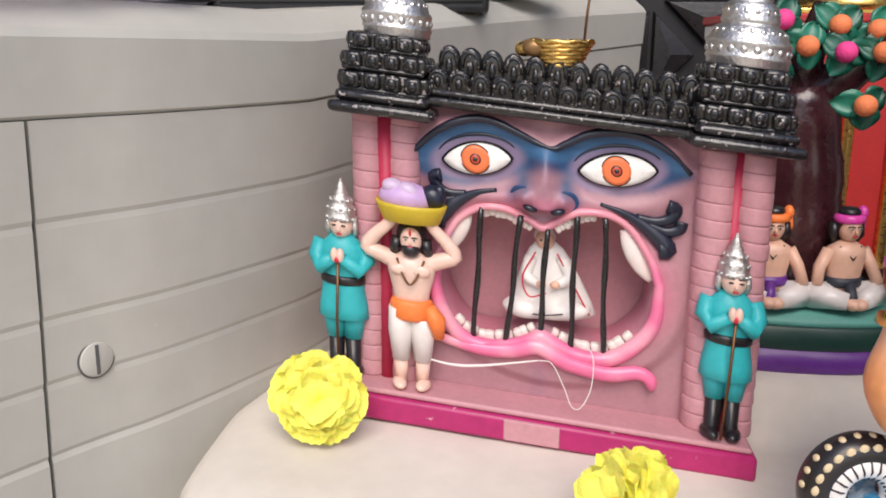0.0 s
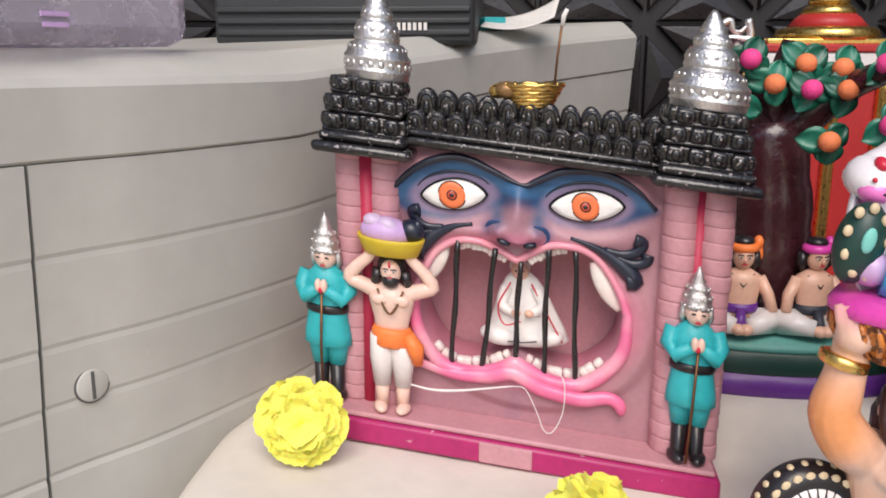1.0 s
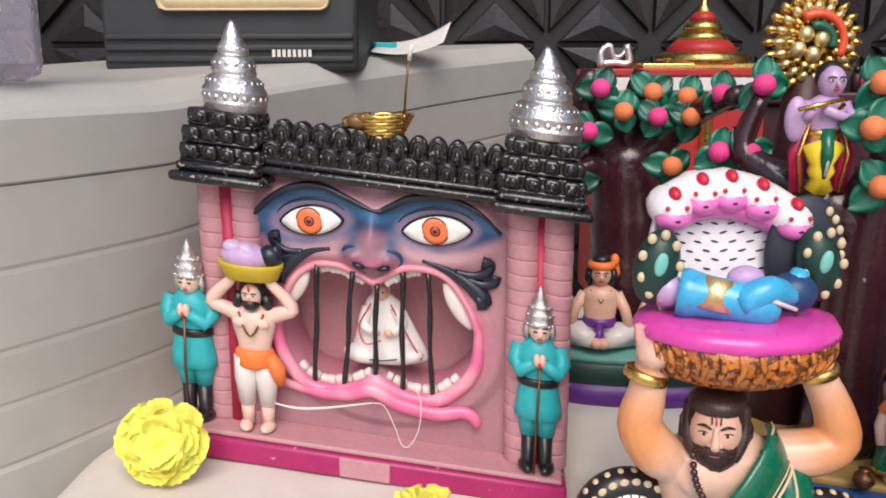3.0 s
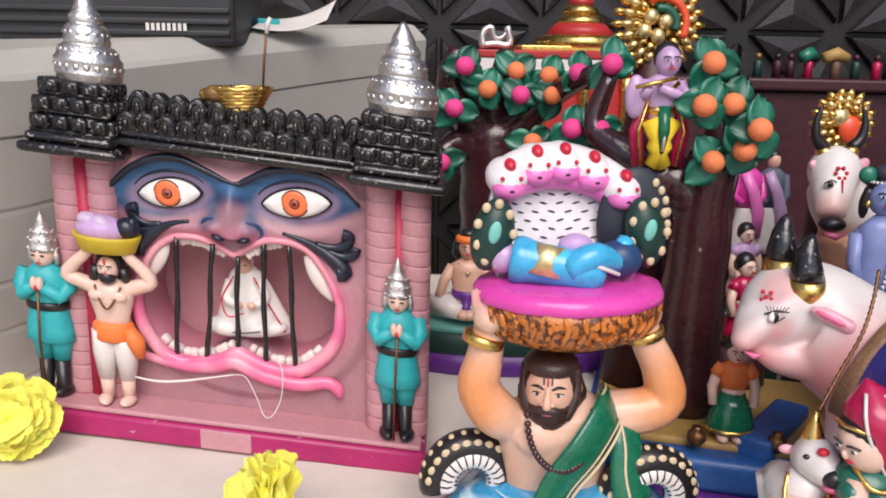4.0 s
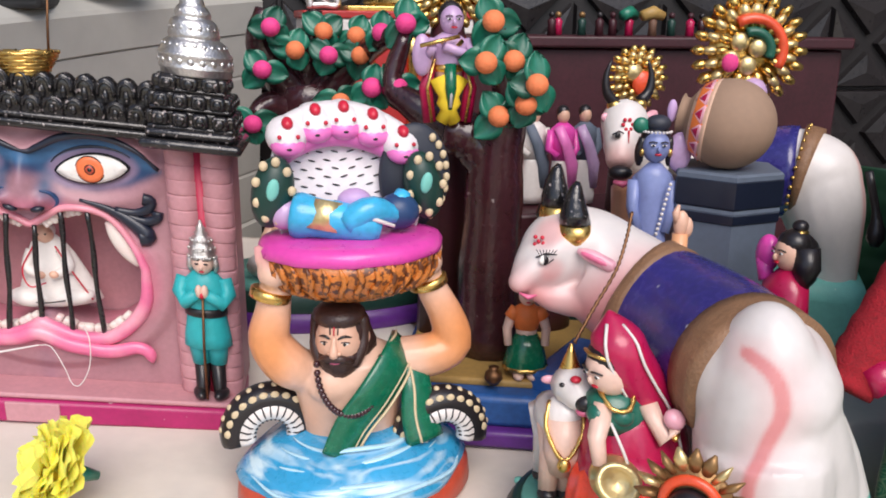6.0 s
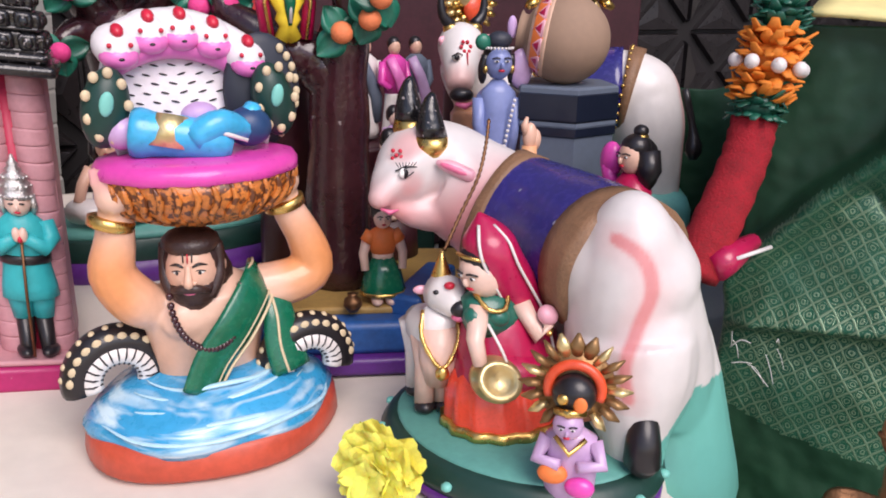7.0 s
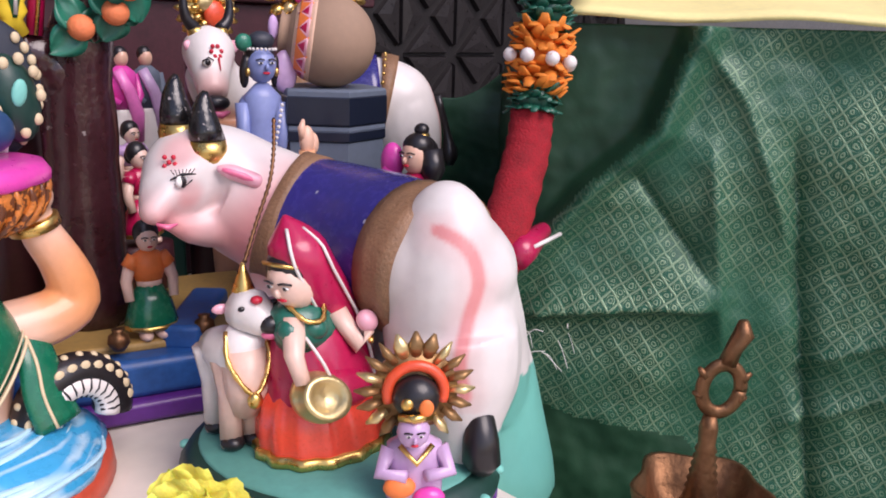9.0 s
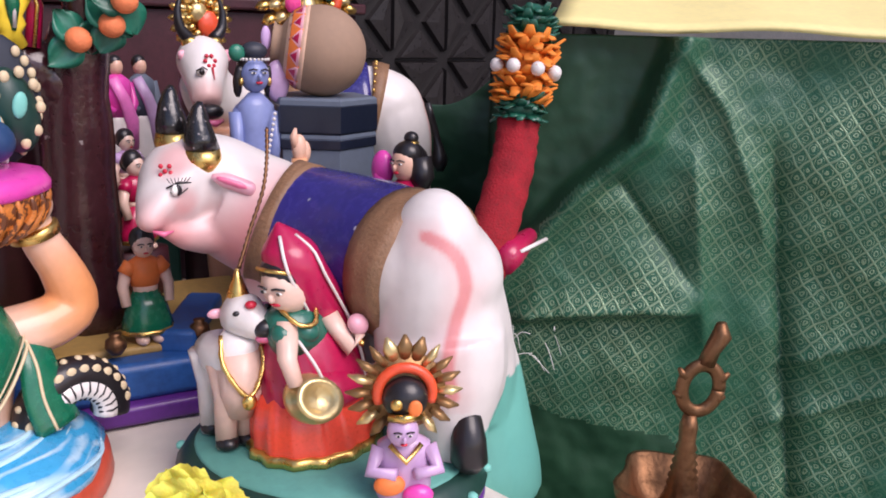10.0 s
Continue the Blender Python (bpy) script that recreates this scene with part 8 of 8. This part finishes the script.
dr = tagged(sheet("green_drape", drape, 330, 190, "brocade", 0.0016, (0.87, 0.50)), "green silk brocade cloth hanging in creased folds", "drape")
dr.data.materials.append(M["green_plain"])
for pl in dr.data.polygons:
    i, j = divmod(pl.index, 190)
    u, v = (i + 0.5) / 330, (j + 0.5) / 190
    if v < 0.7 and -0.22 + 0.87 * u < fold_line(0.292 - 0.412 * v / 0.75) - 0.006:
        pl.material_index = 1
    # plain dark green, without the pattern, low on the left of the cloth
    s_, z_ = -0.22 + 0.87 * u, 0.292 - 0.412 * v / 0.75
    if 0.0 < s_ < 0.285 and z_ < plain_height(s_):
        pl.material_index = 1
rnd = random.Random(21)
for k in range(9):
    p0 = TL + DIR * rnd.uniform(0.01, 0.05) + OUT * 0.045 + Vector((0, 0, rnd.uniform(0.03, 0.06)))
    d = Vector((rnd.uniform(-0.012, 0.016), rnd.uniform(-0.016, 0.012), rnd.uniform(-0.022, 0.008)))
    part("frayed_thread", Fig().tube(curve_pts([p0, p0 + d * 0.5 + Vector((0, 0, rnd.uniform(0, 0.005))), p0 + d], 7), 0.00035, "paper", seg=4), dr)
def yellow(u, v):
    s = 0.03 + 0.65 * u
    return TL + DIR * s - OUT * (0.45 * v - 0.004) + Vector((0, 0, 0.298 + 0.002 * math.sin(40 * s) + 0.10 * v))
tagged(sheet("yellow_sheet", yellow, 40, 20, "yellow_sheet", 0.004), "pale yellow sheet over the raised step", "sheet")
f = Fig().box((0.36, 0.18, -0.26), (0.60, 0.36, 0.50), "brown_trim", bev=0.01)
thing("raised_step", f, (0.86, 0.36, 0.27), math.degrees(math.atan2(DIR.y, DIR.x)), "wooden step under the green cloth", "step")

gl = holder("garland", (0.66, 0.335, 0.13), 0, "fabric garland of red felt, green ruffles and orange flowers", "garland")
O = Vector((0.66, 0.335, 0.13))
path = curve_pts([Vector(p) - O for p in ((0.640, 0.345, 0.120), (0.660, 0.350, 0.150), (0.690, 0.360, 0.195), (0.702, 0.366, 0.225))], 26)
f = Fig().tube(path, [0.0185 + 0.0007 * math.sin(i * 2.1) - 0.002 * i / 25 for i in range(26)], "velvet_red", seg=24, flat=0.72, side=(0.7, 0.7, 0))
part("red_tube", f, gl, "ribbed red felt tube")
def ruffle(c, d, r, mat, n, layers, name, seed):
    rnd = random.Random(seed)
    core = part(name, Fig().ell(c, r * 0.75, mat), gl)
    d = Vector(d).normalized()
    a0 = d.orthogonal().normalized()
    b0 = d.cross(a0)
    for l in range(layers):
        for k in range(n):
            a = math.tau * (k + 0.5 * (l % 2)) / n + rnd.uniform(-0.15, 0.15)
            e = a0 * math.cos(a) + b0 * math.sin(a)
            base = Vector(c) + d * (l - layers / 2) * r * 0.42
            g = Fig()
            g.tube([base + e * r * 0.45, base + e * r * 0.85 + d * rnd.uniform(-0.1, 0.25) * r, base + e * r * rnd.uniform(1.0, 1.25) + d * rnd.uniform(-0.2, 0.4) * r], [r * 0.14, r * 0.25, r * 0.12], mat, seg=8, flat=0.32)
            part("petal", g, core)
up = Vector((0.30, 0.12, 0.95))
ruffle(Vector((0.706, 0.367, 0.236)) - O, up, 0.018, "leaf", 16, 3, "green_ruffle", 1)
ruffle(Vector((0.714, 0.371, 0.266)) - O, up, 0.022, "marigold", 18, 6, "orange_flower", 2)
ruffle(Vector((0.724, 0.375, 0.300)) - O, up, 0.019, "leaf", 16, 3, "green_ruffle", 3)
for k in range(5):
    a = math.radians(150 + 45 * k)
    c = Vector((0.714, 0.371, 0.264)) - O + Vector((math.cos(a) * 0.024, math.sin(a) * 0.024, -0.004 * math.cos(a)))
    part("pearl", Fig().ell(c, 0.0055, "white_paint", seg=12, rings=8), gl)
f = Fig().tube([(-0.012, -0.004, -0.002), (0.0, 0.0, 0.002), (0.030, 0.004, 0.012)], [0.010, 0.012, 0.006], "crimson").tube([(0.0, -0.010, 0.006), (0.034, -0.008, 0.010)], 0.0016, "white_paint")
part("tassel", f, gl, "crimson tassel with white cord")

# old brass lamp with ring finial
lamp = holder("brass_lamp", (0.652, 0.177, 0.034), 0, "old brass oil lamp with a ring finial", "oil lamp")
f = Fig().lathe([(0.0, -0.15), (0.05, -0.15), (0.05, -0.14), (0.016, -0.12), (0.014, -0.075), (0.026, -0.060), (0.028, -0.050), (0.0135, -0.046), (0.0135, -0.034), (0.0108, -0.028)]
         + [(0.0108 - 0.00034 * k - (0.0016 if k % 2 else 0.0), -0.026 + 0.0026 * k) for k in range(13)] + [(0.0052, 0.009), (0.0058, 0.02), (0.004, 0.028)], "brass", seg=28)
part("stem", f, lamp)
f = Fig()
ring = [(0.0118 * math.cos(a), 0, 0.046 + 0.0155 * math.sin(a)) for a in [math.tau * i / 32 for i in range(33)]]
f.tube(ring, 0.0043, "brass", seg=10, flat=0.7)
for a in (200, 340, 25, 155):
    q = math.radians(a)
    f.tube([(0.0125 * math.cos(q), 0, 0.046 + 0.016 * math.sin(q)), (0.018 * math.cos(q), 0, 0.046 + 0.021 * math.sin(q) + 0.003)], [0.0036, 0.0012], "brass", seg=7)
f.tube([(0, 0, 0.062), (0.002, 0, 0.072), (0.006, 0, 0.082), (0.004, 0, 0.090)], [0.0055, 0.0050, 0.0062, 0.003], "brass", seg=6)
part("ring_finial", f, lamp, "worn brass ring with spurs", pose(0, 0, 0, 0, 6, -42))
f = Fig().lathe([(0.010, -0.058), (0.024, -0.055), (0.036, -0.044), (0.041, -0.026), (0.042, -0.020), (0.039, -0.020), (0.034, -0.040), (0.022, -0.050), (0.010, -0.051)], "brass", seg=40, wave=0.10, waves=5)
part("oil_bowl", f, lamp, "lobed brass oil bowl")

# ---- wall tiles, and an added room shell out of view ----
def tiles():
    T = 0.185
    for i in range(-4, 10):
        for j in range(-4, 5):
            x0, z0 = 0.275 + 0.37 * i, 0.41 + 0.37 * j
            if not (-0.9 < x0 < 2.6 and -0.5 < z0 < 1.4):
                continue
            f = Fig()
            g, h = 0.003, 0.185
            for a in range(2):
                for b in range(2):
                    cx, cz = x0 + h * (a + 0.5), z0 + h * (b + 0.5)
                    # four raised triangles meet at each diamond
                    for k in range(4):
                        q = math.pi / 2 * k
                        c, s = math.cos(q), math.sin(q)
                        e = h / 2 - g
                        tri = [(0.016, 0.0), (e, e - 0.016), (e, -(e - 0.016))]
                        vs0, vs1 = [], []
                        mx_, mz_ = e * 0.66, 0
                        for (px, pz) in tri:
                            for lst, q_, y in ((vs0, 1.0, WALL_Y + 0.02), (vs1, 0.9, WALL_Y + 0.006)):
                                X, Z = mx_ + (px - mx_) * q_, pz * q_
                                lst.append(f.bm.verts.new((cx + X * c - Z * s, y, cz + X * s + Z * c)))
                        tip = f.bm.verts.new((cx + mx_ * c, WALL_Y + 0.001, cz + mx_ * s))
                        out = []
                        for n in range(3):
                            out.append(f.bm.faces.new((vs0[n], vs0[(n + 1) % 3], vs1[(n + 1) % 3], vs1[n])))
                            out.append(f.bm.faces.new((vs1[n], vs1[(n + 1) % 3], tip)))
                        f.faces(out, "tile")
                        for fc in out:
                            fc.smooth = False
            ob = part("tile", f, wall_ob)
tiles()
# ceiling strip and side walls are invented, out of view, to steer skylight and bounce
f = Fig().box((0.6, 1.25, 2.0), (5.0, 0.7, 0.12), "wall_paint")
tagged(thing("ceiling", f), "unseen ceiling strip added to shape the light", "ceiling", kind="structure")
f = Fig().box((2.6, 0.2, 0.6), (0.14, 2.7, 2.7), "wall_paint")
tagged(thing("unseen_wall_east", f), "unseen side wall added for bounced light", "wall", kind="structure")
f = Fig().box((-1.4, 0.6, 0.6), (0.14, 1.9, 2.7), "wall_paint")
tagged(thing("unseen_wall_west", f), "unseen side wall added for bounced light", "wall", kind="structure")
